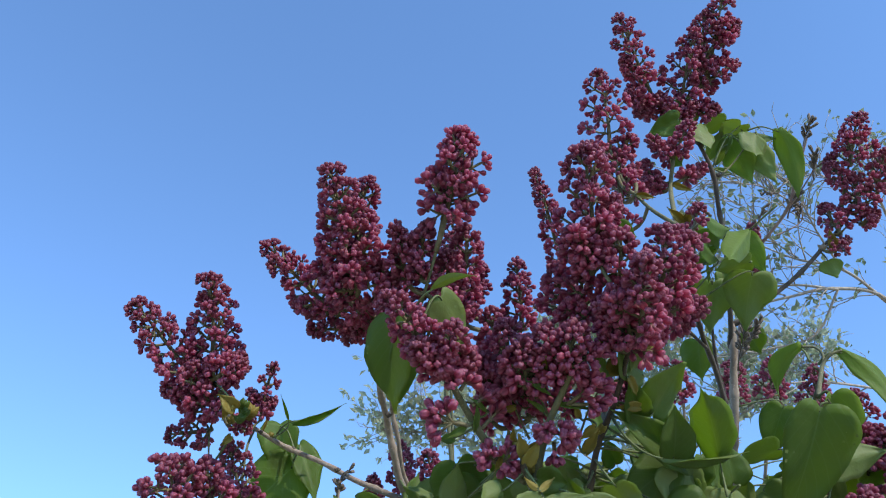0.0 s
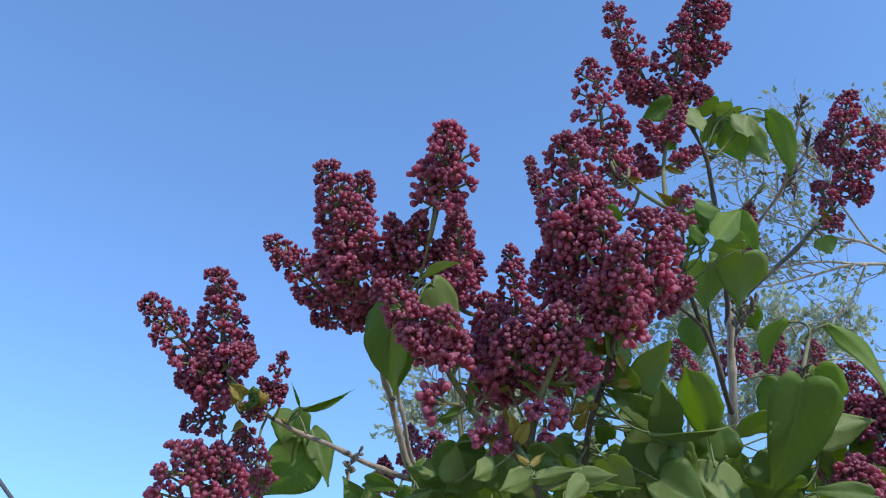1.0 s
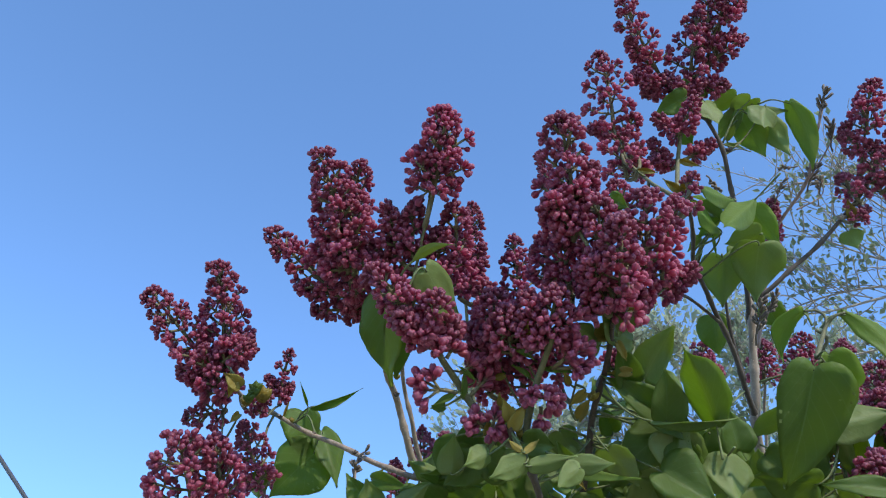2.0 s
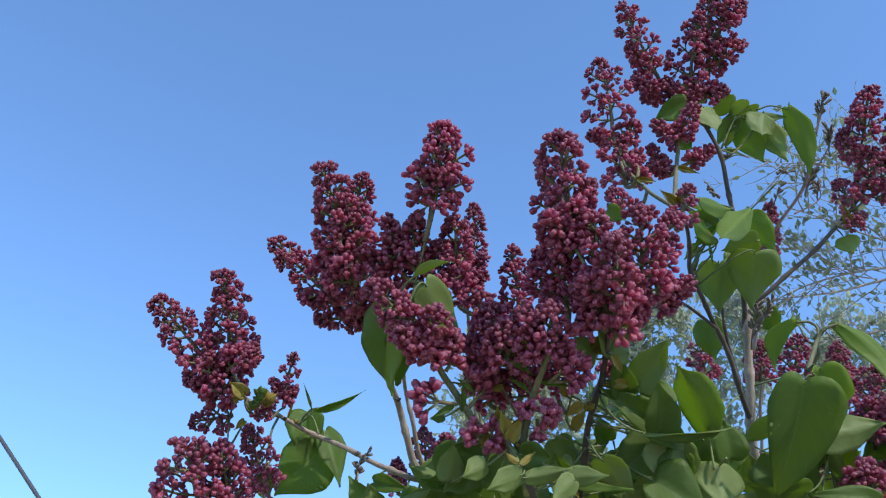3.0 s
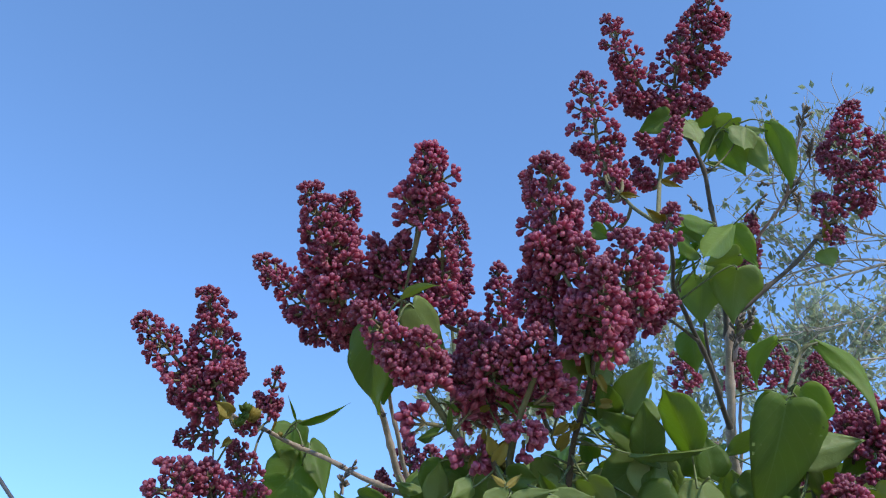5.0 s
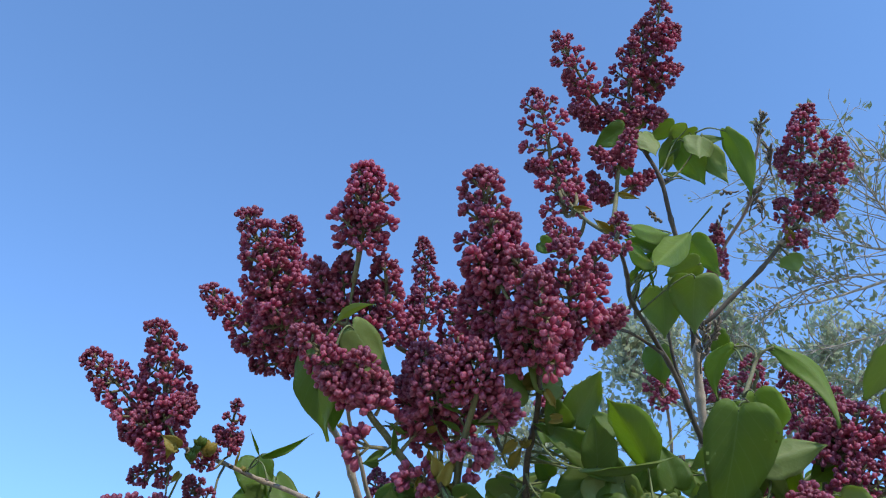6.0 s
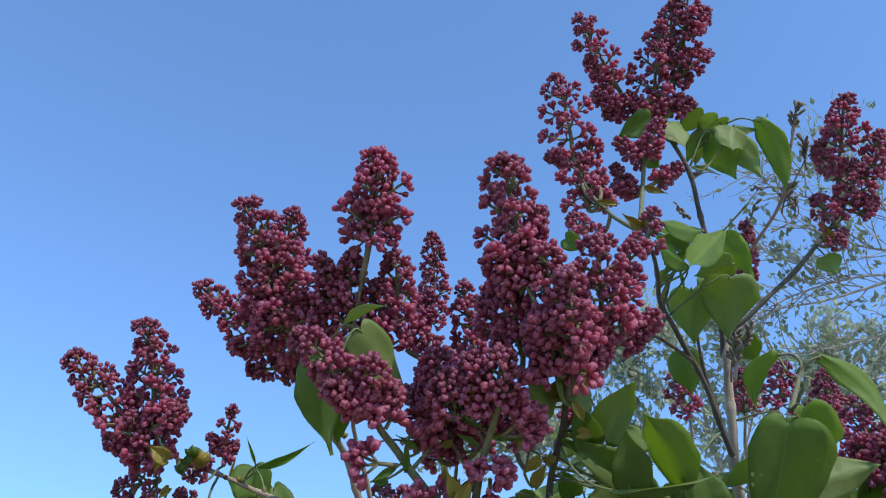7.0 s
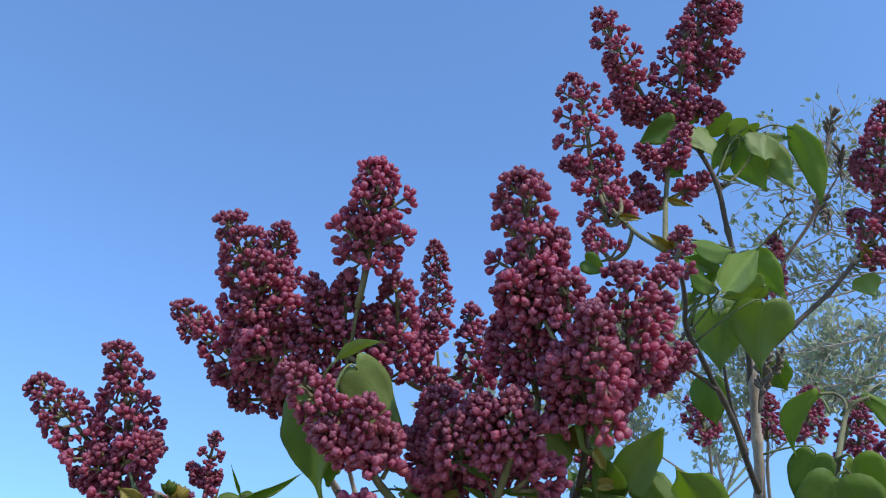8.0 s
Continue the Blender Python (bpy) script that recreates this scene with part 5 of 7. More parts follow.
leaf((0.2668, 0.5493, 1.8663), (0.2891, 0.5680, 1.8421), 0.0322, (-0.2989, -0.5830, -0.7555), fold=18.2, curl=0.0554, kind=leaf_green)
leaf((-0.0136, 0.6542, 1.8587), (0.0146, 0.6416, 1.8807), 0.0274, (0.1812, -0.9697, -0.1638), fold=10.4, curl=0.167, kind=leaf_green)
leaf((0.1647, 0.7695, 1.9110), (0.1712, 0.7836, 1.8878), 0.0272, (-0.4020, 0.8546, 0.3286), fold=18.1, curl=0.165, kind=leaf_green)
leaf((0.2975, 0.6624, 1.9517), (0.3267, 0.6591, 1.9433), 0.0264, (-0.2989, -0.5830, -0.7555), fold=23.4, curl=0.14, kind=leaf_green)
leaf((0.0297, 0.6763, 1.9326), (0.0522, 0.6908, 1.9483), 0.0162, (-0.4020, 0.8546, 0.3286), fold=18.5, curl=0.1, kind=leaf_green)
leaf((0.0633, 0.6778, 1.9353), (0.0932, 0.6996, 1.9670), 0.0213, (-0.1812, 0.9697, 0.1638), fold=13.9, curl=0.122, kind=leaf_green)
leaf((0.1928, 0.6168, 1.8560), (0.1664, 0.6149, 1.8664), 0.0308, (0.4254, 0.3744, 0.8239), fold=18.6, curl=0.0584, kind=leaf_green)
leaf((-0.0157, 0.6037, 1.8692), (-0.0229, 0.5938, 1.8920), 0.0228, (-0.1812, 0.9697, 0.1638), fold=14.2, curl=0.102, kind=leaf_green)
leaf((-0.0154, 0.6390, 1.8837), (-0.0409, 0.6265, 1.9113), 0.0306, (0.0754, -0.8186, -0.5694), fold=23.2, curl=0.198, kind=leaf_green)
leaf((0.1043, 0.6986, 1.9576), (0.1345, 0.7124, 1.9497), 0.0249, (-0.1812, 0.9697, 0.1638), fold=16.2, curl=0.173, kind=leaf_green)
leaf((0.1204, 0.6206, 1.9003), (0.1435, 0.6285, 1.8952), 0.0238, (0.1774, 0.3063, 0.9353), fold=9.41, curl=0.101, kind=leaf_green)
leaf((0.0317, 0.6228, 1.8562), (0.0263, 0.6699, 1.8358), 0.0264, (-0.1774, -0.3063, -0.9353), fold=14.2, curl=0.144, kind=leaf_green)
leaf((0.0768, 0.6787, 1.9387), (0.0397, 0.6954, 1.9311), 0.0306, (-0.1774, -0.3063, -0.9353), fold=13.7, curl=0.0685, kind=leaf_green)
leaf((0.1615, 0.6718, 1.8985), (0.1456, 0.6622, 1.9254), 0.0283, (0.1812, -0.9697, -0.1638), fold=17.8, curl=0.142, kind=leaf_green)
leaf((0.0588, 0.5992, 1.8492), (0.0956, 0.6090, 1.8393), 0.0251, (-0.1812, 0.9697, 0.1638), fold=16.4, curl=0.131, kind=leaf_green)
leaf((0.3330, 0.7095, 1.8925), (0.3390, 0.7514, 1.8774), 0.0234, (0.1774, 0.3063, 0.9353), fold=20.1, curl=0.127, kind=leaf_green)
leaf((0.3007, 0.5717, 1.8768), (0.3159, 0.6046, 1.8628), 0.0194, (0.1774, 0.3063, 0.9353), fold=23.9, curl=0.146, kind=leaf_green)
leaf((0.1436, 0.6162, 1.8898), (0.1593, 0.6436, 1.8637), 0.0306, (-0.0754, 0.8186, 0.5694), fold=8.27, curl=0.115, kind=leaf_green)
leaf((0.2303, 0.7417, 1.9460), (0.2420, 0.7749, 1.9327), 0.0211, (-0.1774, -0.3063, -0.9353), fold=12.7, curl=0.0662, kind=leaf_green)
leaf((0.0835, 0.6897, 1.9350), (0.0836, 0.7403, 1.9227), 0.0283, (-0.1774, -0.3063, -0.9353), fold=9.77, curl=0.0644, kind=leaf_green)
leaf((0.3542, 0.6878, 1.9449), (0.3814, 0.7253, 1.9266), 0.0261, (-0.1774, -0.3063, -0.9353), fold=12.2, curl=0.111, kind=leaf_green)
leaf((0.2641, 0.6492, 1.8693), (0.2378, 0.6510, 1.8641), 0.0235, (-0.0793, 0.6897, 0.7197), fold=9.73, curl=0.127, kind=leaf_green)
leaf((0.3482, 0.6607, 1.8755), (0.3857, 0.6820, 1.8615), 0.0314, (-0.1774, -0.3063, -0.9353), fold=18.6, curl=0.107, kind=leaf_green)
leaf((0.0203, 0.6149, 1.9033), (0.0306, 0.6094, 1.9226), 0.0196, (-0.1812, 0.9697, 0.1638), fold=18.1, curl=0.188, kind=leaf_green)
leaf((0.1046, 0.6557, 1.8817), (0.1208, 0.6648, 1.8679), 0.0187, (-0.1812, 0.9697, 0.1638), fold=20.8, curl=0.145, kind=leaf_green)
leaf((0.0772, 0.6382, 1.9220), (0.0461, 0.6285, 1.9091), 0.0199, (-0.0754, 0.8186, 0.5694), fold=19.1, curl=0.159, kind=leaf_green)
leaf((0.0166, 0.6050, 1.8473), (0.0302, 0.6150, 1.8303), 0.0202, (0.1812, -0.9697, -0.1638), fold=15.7, curl=0.0947, kind=leaf_green)
leaf((0.3543, 0.6944, 1.9160), (0.3170, 0.6853, 1.9204), 0.0225, (-0.0793, 0.6897, 0.7197), fold=18.2, curl=0.123, kind=leaf_green)
leaf((0.3047, 0.6205, 1.8621), (0.2750, 0.6230, 1.8303), 0.0308, (-0.1812, 0.9697, 0.1638), fold=20.4, curl=0.0935, kind=leaf_green)
leaf((0.0485, 0.5870, 1.8444), (0.0198, 0.5787, 1.8390), 0.0198, (-0.4020, 0.8546, 0.3286), fold=21.4, curl=0.151, kind=leaf_green)
leaf((0.1096, 0.6475, 1.8849), (0.1017, 0.6383, 1.9142), 0.0245, (0.1812, -0.9697, -0.1638), fold=16.6, curl=0.122, kind=leaf_green)
leaf((0.1468, 0.5793, 1.8851), (0.1939, 0.5868, 1.8886), 0.0288, (0.1812, -0.9697, -0.1638), fold=11.8, curl=0.174, kind=leaf_green)
leaf((0.2478, 0.6701, 1.9261), (0.2535, 0.6911, 1.9070), 0.0233, (-0.0793, 0.6897, 0.7197), fold=22.9, curl=0.106, kind=leaf_green)
leaf((0.1825, 0.5514, 1.8843), (0.1485, 0.5462, 1.8937), 0.0301, (0.2989, 0.5830, 0.7555), fold=12.2, curl=0.176, kind=leaf_green)
leaf((0.0310, 0.5524, 1.8766), (0.0335, 0.5418, 1.8982), 0.0191, (-0.1812, 0.9697, 0.1638), fold=16.3, curl=0.0537, kind=leaf_green)
leaf((0.3082, 0.6868, 1.9000), (0.3262, 0.6666, 1.9217), 0.0356, (-0.0793, 0.6897, 0.7197), fold=18.4, curl=0.117, kind=leaf_green)
leaf((0.1869, 0.7088, 1.8894), (0.1954, 0.7176, 1.8630), 0.0250, (-0.1812, 0.9697, 0.1638), fold=14.9, curl=0.095, kind=leaf_green)
leaf((0.2391, 0.5706, 1.8813), (0.2868, 0.5748, 1.8961), 0.0278, (0.1812, -0.9697, -0.1638), fold=10.4, curl=0.194, kind=leaf_green)
leaf((0.0777, 0.5877, 1.8762), (0.0613, 0.5701, 1.9050), 0.0275, (0.1812, -0.9697, -0.1638), fold=20.7, curl=0.112, kind=leaf_green)
leaf((0.1808, 0.6483, 1.9436), (0.1728, 0.6711, 1.9369), 0.0146, (0.1774, 0.3063, 0.9353), fold=16.5, curl=0.176, kind=leaf_green)
leaf((0.1385, 0.5775, 1.9447), (0.1311, 0.5734, 1.9627), 0.0156, (0.1812, -0.9697, -0.1638), fold=19.9, curl=0.155, kind=leaf_green)
leaf((0.1605, 0.6550, 1.9345), (0.1455, 0.6610, 1.9174), 0.0214, (-0.0754, 0.8186, 0.5694), fold=22.2, curl=0.0897, kind=leaf_green)
leaf((0.1519, 0.5788, 1.8949), (0.1305, 0.5945, 1.8929), 0.0246, (0.1774, 0.3063, 0.9353), fold=12.7, curl=0.172, kind=leaf_green)
leaf((0.1035, 0.5533, 1.9029), (0.0951, 0.5614, 1.8896), 0.0149, (-0.4020, 0.8546, 0.3286), fold=20.3, curl=0.0563, kind=leaf_green)
leaf((0.1795, 0.6598, 1.9405), (0.1488, 0.6510, 1.9202), 0.0186, (-0.1812, 0.9697, 0.1638), fold=15.5, curl=0.116, kind=leaf_green)
leaf((0.1154, 0.5777, 1.9099), (0.0915, 0.5781, 1.9019), 0.0157, (-0.1812, 0.9697, 0.1638), fold=19, curl=0.118, kind=leaf_green)
leaf((0.1745, 0.5349, 1.9238), (0.1564, 0.5189, 1.9387), 0.0202, (-0.0754, 0.8186, 0.5694), fold=16.2, curl=0.182, kind=leaf_green)
leaf((0.1479, 0.6015, 1.9512), (0.1705, 0.6122, 1.9668), 0.0118, (-0.4020, 0.8546, 0.3286), fold=23, curl=0.0662, kind=leaf_green)
leaf((0.0992, 0.5445, 1.9033), (0.1119, 0.5601, 1.8895), 0.0201, (-0.0754, 0.8186, 0.5694), fold=8.62, curl=0.105, kind=leaf_green)
leaf((0.1834, 0.5539, 1.8859), (0.1739, 0.5275, 1.9013), 0.0231, (0.1774, 0.3063, 0.9353), fold=21.7, curl=0.2, kind=leaf_green)
leaf((0.1199, 0.6226, 1.9240), (0.1183, 0.6200, 1.9421), 0.0177, (-0.1812, 0.9697, 0.1638), fold=11.1, curl=0.0733, kind=leaf_green)
leaf((0.1758, 0.5430, 1.9001), (0.1676, 0.5308, 1.9130), 0.0166, (0.0754, -0.8186, -0.5694), fold=8.42, curl=0.067, kind=leaf_green)
leaf((0.1484, 0.5455, 1.9268), (0.1558, 0.5520, 1.9138), 0.0129, (-0.1812, 0.9697, 0.1638), fold=8.73, curl=0.0836, kind=leaf_green)
leaf((0.1865, 0.5634, 1.8941), (0.1836, 0.5533, 1.9080), 0.0217, (-0.4020, 0.8546, 0.3286), fold=22.4, curl=0.145, kind=leaf_green)
leaf((0.1798, 0.6120, 1.9101), (0.2067, 0.6221, 1.9265), 0.0179, (-0.4020, 0.8546, 0.3286), fold=10.8, curl=0.158, kind=leaf_green)
leaf((0.1358, 0.5387, 1.8873), (0.1640, 0.5525, 1.8761), 0.0205, (-0.0754, 0.8186, 0.5694), fold=21.4, curl=0.162, kind=leaf_green)
leaf((0.1540, 0.5606, 1.9208), (0.1680, 0.5712, 1.9017), 0.0225, (0.1812, -0.9697, -0.1638), fold=17.5, curl=0.0798, kind=leaf_green)
leaf((0.1750, 0.5424, 1.8970), (0.1560, 0.5314, 1.9114), 0.0248, (-0.1812, 0.9697, 0.1638), fold=22.7, curl=0.0678, kind=leaf_green)
leaf((0.1673, 0.6251, 1.9288), (0.1664, 0.6288, 1.9060), 0.0178, (-0.1812, 0.9697, 0.1638), fold=20.8, curl=0.148, kind=leaf_green)
leaf((0.1688, 0.5972, 1.9195), (0.1490, 0.5945, 1.9098), 0.0119, (0.1812, -0.9697, -0.1638), fold=13, curl=0.0919, kind=leaf_green)
leaf((0.1513, 0.6058, 1.9260), (0.1761, 0.6213, 1.9195), 0.0194, (-0.1774, -0.3063, -0.9353), fold=10.9, curl=0.132, kind=leaf_green)
leaf((0.1163, 0.5665, 1.8988), (0.1386, 0.5623, 1.9150), 0.0167, (-0.1812, 0.9697, 0.1638), fold=11.7, curl=0.0922, kind=leaf_green)
leaf((0.3482, 0.6007, 1.9232), (0.3446, 0.6037, 1.9037), 0.0206, (0.1812, -0.9697, -0.1638), fold=8.99, curl=0.198, kind=leaf_green)
leaf((0.2608, 0.5932, 1.9095), (0.2783, 0.5801, 1.9236), 0.0224, (0.0793, -0.6897, -0.7197), fold=10.6, curl=0.107, kind=leaf_green)
leaf((0.4119, 0.7483, 1.9678), (0.3998, 0.7503, 1.9422), 0.0269, (-0.1812, 0.9697, 0.1638), fold=16.4, curl=0.158, kind=leaf_green)
leaf((0.4011, 0.7355, 1.9886), (0.4121, 0.7625, 1.9701), 0.0258, (0.4254, 0.3744, 0.8239), fold=20.4, curl=0.148, kind=leaf_green)
leaf((0.3485, 0.7347, 1.9653), (0.3758, 0.7485, 1.9554), 0.0261, (-0.1774, -0.3063, -0.9353), fold=9.03, curl=0.114, kind=leaf_green)
leaf((0.4104, 0.7188, 1.9485), (0.4302, 0.7437, 1.9364), 0.0207, (-0.1774, -0.3063, -0.9353), fold=23.5, curl=0.124, kind=leaf_green)
leaf((0.3121, 0.6719, 1.9441), (0.3336, 0.6697, 1.9339), 0.0188, (0.4254, 0.3744, 0.8239), fold=12.1, curl=0.196, kind=leaf_green)
leaf((0.2542, 0.6472, 1.9309), (0.2829, 0.6464, 1.9174), 0.0285, (0.4254, 0.3744, 0.8239), fold=8, curl=0.0679, kind=leaf_green)
leaf((0.2640, 0.6986, 1.9787), (0.2907, 0.7006, 1.9910), 0.0177, (-0.1812, 0.9697, 0.1638), fold=16.5, curl=0.145, kind=leaf_green)
leaf((0.2506, 0.7325, 1.9711), (0.2286, 0.7238, 1.9778), 0.0179, (-0.1774, -0.3063, -0.9353), fold=8.7, curl=0.184, kind=leaf_green)
leaf((0.2688, 0.5829, 1.9380), (0.2429, 0.6011, 1.9367), 0.0244, (0.1774, 0.3063, 0.9353), fold=10.2, curl=0.158, kind=leaf_green)
leaf((0.3756, 0.7364, 1.9960), (0.4049, 0.7388, 2.0138), 0.0160, (-0.1812, 0.9697, 0.1638), fold=23.2, curl=0.121, kind=leaf_green)
leaf((0.2502, 0.6081, 1.9065), (0.2421, 0.5899, 1.9192), 0.0181, (-0.0793, 0.6897, 0.7197), fold=18.8, curl=0.121, kind=leaf_green)
leaf((0.3302, 0.6820, 1.9789), (0.3596, 0.6911, 1.9752), 0.0187, (-0.0793, 0.6897, 0.7197), fold=13, curl=0.124, kind=leaf_green)
leaf((0.2542, 0.6625, 1.9271), (0.2240, 0.6601, 1.9391), 0.0236, (0.2989, 0.5830, 0.7555), fold=18.7, curl=0.12, kind=leaf_green)
leaf((0.2055, 0.5794, 1.9254), (0.2067, 0.5962, 1.9127), 0.0180, (-0.0793, 0.6897, 0.7197), fold=11.6, curl=0.192, kind=leaf_green)
leaf((0.3993, 0.6715, 1.9459), (0.3736, 0.6688, 1.9310), 0.0144, (-0.1812, 0.9697, 0.1638), fold=23.7, curl=0.0984, kind=leaf_green)
leaf((0.4328, 0.7490, 1.9697), (0.4426, 0.7306, 1.9806), 0.0211, (0.2989, 0.5830, 0.7555), fold=19.9, curl=0.106, kind=leaf_green)
leaf((0.3449, 0.6408, 1.9187), (0.3556, 0.6613, 1.9042), 0.0173, (-0.4254, -0.3744, -0.8239), fold=22.9, curl=0.0546, kind=leaf_green)
leaf((0.3378, 0.5760, 1.9303), (0.3130, 0.5758, 1.9071), 0.0223, (0.1812, -0.9697, -0.1638), fold=13.9, curl=0.109, kind=leaf_green)
leaf((0.2990, 0.6096, 1.9306), (0.2768, 0.5904, 1.9385), 0.0175, (0.1774, 0.3063, 0.9353), fold=22.1, curl=0.189, kind=leaf_green)
leaf((0.2044, 0.5882, 1.9140), (0.2115, 0.5722, 1.9277), 0.0199, (0.0793, -0.6897, -0.7197), fold=20.2, curl=0.0749, kind=leaf_green)
leaf((0.2896, 0.7433, 1.9961), (0.3119, 0.7626, 1.9802), 0.0254, (-0.0793, 0.6897, 0.7197), fold=14.7, curl=0.0735, kind=leaf_green)
leaf((0.2085, 0.6197, 1.9164), (0.1956, 0.6135, 1.9288), 0.0163, (0.1812, -0.9697, -0.1638), fold=22.2, curl=0.0671, kind=leaf_green)
leaf((0.3358, 0.7094, 1.9616), (0.3184, 0.7095, 1.9409), 0.0167, (0.1812, -0.9697, -0.1638), fold=10.2, curl=0.175, kind=leaf_green)
leaf((0.2886, 0.7047, 1.9618), (0.2784, 0.6987, 1.9800), 0.0227, (0.1812, -0.9697, -0.1638), fold=20.4, curl=0.0855, kind=leaf_green)
leaf((0.3123, 0.5800, 1.8934), (0.3367, 0.5830, 1.8809), 0.0236, (0.4254, 0.3744, 0.8239), fold=14.7, curl=0.121, kind=leaf_green)
leaf((0.2913, 0.6787, 1.9405), (0.3185, 0.6911, 1.9320), 0.0201, (0.0793, -0.6897, -0.7197), fold=19.4, curl=0.124, kind=leaf_green)
leaf((0.3520, 0.5921, 1.9406), (0.3375, 0.5926, 1.9192), 0.0158, (0.1812, -0.9697, -0.1638), fold=11.4, curl=0.15, kind=leaf_green)
leaf((0.2891, 0.5466, 1.9045), (0.2873, 0.5702, 1.8896), 0.0189, (-0.2989, -0.5830, -0.7555), fold=16.1, curl=0.125, kind=leaf_green)
leaf((0.2357, 0.6363, 1.9576), (0.2437, 0.6409, 1.9320), 0.0239, (0.1812, -0.9697, -0.1638), fold=10.1, curl=0.055, kind=leaf_green)
leaf((0.4036, 0.7426, 1.9959), (0.4059, 0.7727, 1.9852), 0.0184, (0.1774, 0.3063, 0.9353), fold=23, curl=0.194, kind=leaf_green)
leaf((0.2714, 0.7498, 1.9757), (0.2553, 0.7489, 1.9589), 0.0162, (0.1812, -0.9697, -0.1638), fold=13.3, curl=0.15, kind=leaf_green)
leaf((0.3160, 0.6374, 1.9086), (0.3026, 0.6147, 1.9241), 0.0239, (0.4254, 0.3744, 0.8239), fold=22.3, curl=0.188, kind=leaf_green)
leaf((0.0383, 0.6230, 1.8754), (0.0289, 0.6288, 1.8593), 0.0173, (-0.1812, 0.9697, 0.1638), fold=18.6, curl=0.1, kind=leaf_green)
leaf((0.0855, 0.5868, 1.8735), (0.0994, 0.6092, 1.8579), 0.0269, (0.4254, 0.3744, 0.8239), fold=17.8, curl=0.1, kind=leaf_green)
leaf((0.0850, 0.6002, 1.8725), (0.1143, 0.6028, 1.8673), 0.0323, (-0.1774, -0.3063, -0.9353), fold=18.8, curl=0.1, kind=leaf_green)
leaf((0.0717, 0.6249, 1.8848), (0.0772, 0.6368, 1.8712), 0.0163, (-0.0754, 0.8186, 0.5694), fold=20.9, curl=0.1, kind=leaf_green)
leaf((0.0017, 0.6004, 1.8647), (0.0248, 0.5835, 1.8687), 0.0215, (-0.1774, -0.3063, -0.9353), fold=15.6, curl=0.1, kind=leaf_green)
leaf((0.0831, 0.6343, 1.8801), (0.1089, 0.6416, 1.8742), 0.0288, (-0.1774, -0.3063, -0.9353), fold=14, curl=0.1, kind=leaf_green)
leaf((0.0076, 0.6408, 1.8839), (0.0115, 0.6574, 1.8704), 0.0175, (0.0754, -0.8186, -0.5694), fold=17.1, curl=0.1, kind=leaf_green)
leaf((0.0513, 0.5982, 1.8796), (0.0192, 0.5954, 1.8855), 0.0355, (-0.1774, -0.3063, -0.9353), fold=14.2, curl=0.1, kind=leaf_green)
leaf((0.0414, 0.6122, 1.8747), (0.0322, 0.6186, 1.8585), 0.0176, (-0.1812, 0.9697, 0.1638), fold=20, curl=0.1, kind=leaf_green)
leaf((0.0847, 0.6100, 1.8870), (0.0606, 0.6148, 1.8891), 0.0249, (-0.1774, -0.3063, -0.9353), fold=12.2, curl=0.1, kind=leaf_green)
leaf((0.0159, 0.6314, 1.8830), (-0.0005, 0.6554, 1.8751), 0.0185, (-0.4254, -0.3744, -0.8239), fold=15.8, curl=0.1, kind=leaf_green)
leaf((0.0769, 0.6526, 1.9078), (0.0495, 0.6353, 1.9075), 0.0197, (0.0754, -0.8186, -0.5694), fold=23.6, curl=0.1, kind=leaf_green)
leaf((0.0807, 0.6052, 1.8657), (0.1126, 0.6051, 1.8676), 0.0229, (-0.0754, 0.8186, 0.5694), fold=21.7, curl=0.1, kind=leaf_green)
leaf((0.0850, 0.6121, 1.8694), (0.0572, 0.6065, 1.8726), 0.0204, (-0.1812, 0.9697, 0.1638), fold=16.7, curl=0.1, kind=leaf_green)
leaf((0.0214, 0.6213, 1.8764), (-0.0101, 0.6352, 1.8830), 0.0257, (-0.4254, -0.3744, -0.8239), fold=8.73, curl=0.1, kind=leaf_green)
leaf((0.0284, 0.5924, 1.8771), (-0.0028, 0.5895, 1.8772), 0.0224, (0.0754, -0.8186, -0.5694), fold=19, curl=0.1, kind=leaf_green)
leaf((0.0630, 0.4691, 1.9134), (0.0768, 0.4687, 1.9058), 0.0050, (0.073, -0.924, -0.000), fold=18, curl=0.15, kind=leaf_green)
leaf((0.0798, 0.4764, 1.9044), (0.1005, 0.4723, 1.9008), 0.0046, (-0.027, -0.911, 0.141), fold=18, curl=0.15, kind=leaf_green)
leaf((0.0304, 0.4918, 1.8957), (0.0182, 0.4921, 1.8882), 0.0053, (-0.125, -0.875, -0.358), fold=18, curl=0.15, kind=leaf_green)
leaf((0.0422, 0.4900, 1.9052), (0.0324, 0.4804, 1.9090), 0.0043, (0.175, -0.852, 0.065), fold=18, curl=0.15, kind=leaf_green)
leaf((0.0738, 0.4840, 1.9034), (0.0641, 0.4752, 1.9064), 0.0046, (-0.225, -0.840, 0.065), fold=18, curl=0.15, kind=leaf_green)
leaf((0.0356, 0.4957, 1.8957), (0.0372, 0.4825, 1.9064), 0.0046, (0.277, -0.811, -0.293), fold=18, curl=0.15, kind=leaf_green)
leaf((0.2263, 0.5193, 2.0646), (0.2066, 0.5216, 2.0472), 0.0110, (-0.3250, -0.8477, -0.0764), fold=22, curl=0.12, kind=leaf_lit)
leaf((0.2226, 0.5167, 2.0754), (0.2035, 0.4999, 2.0726), 0.0103, (0.1732, -0.9058, 0.2819), fold=24, curl=0.12, kind=leaf_lit)
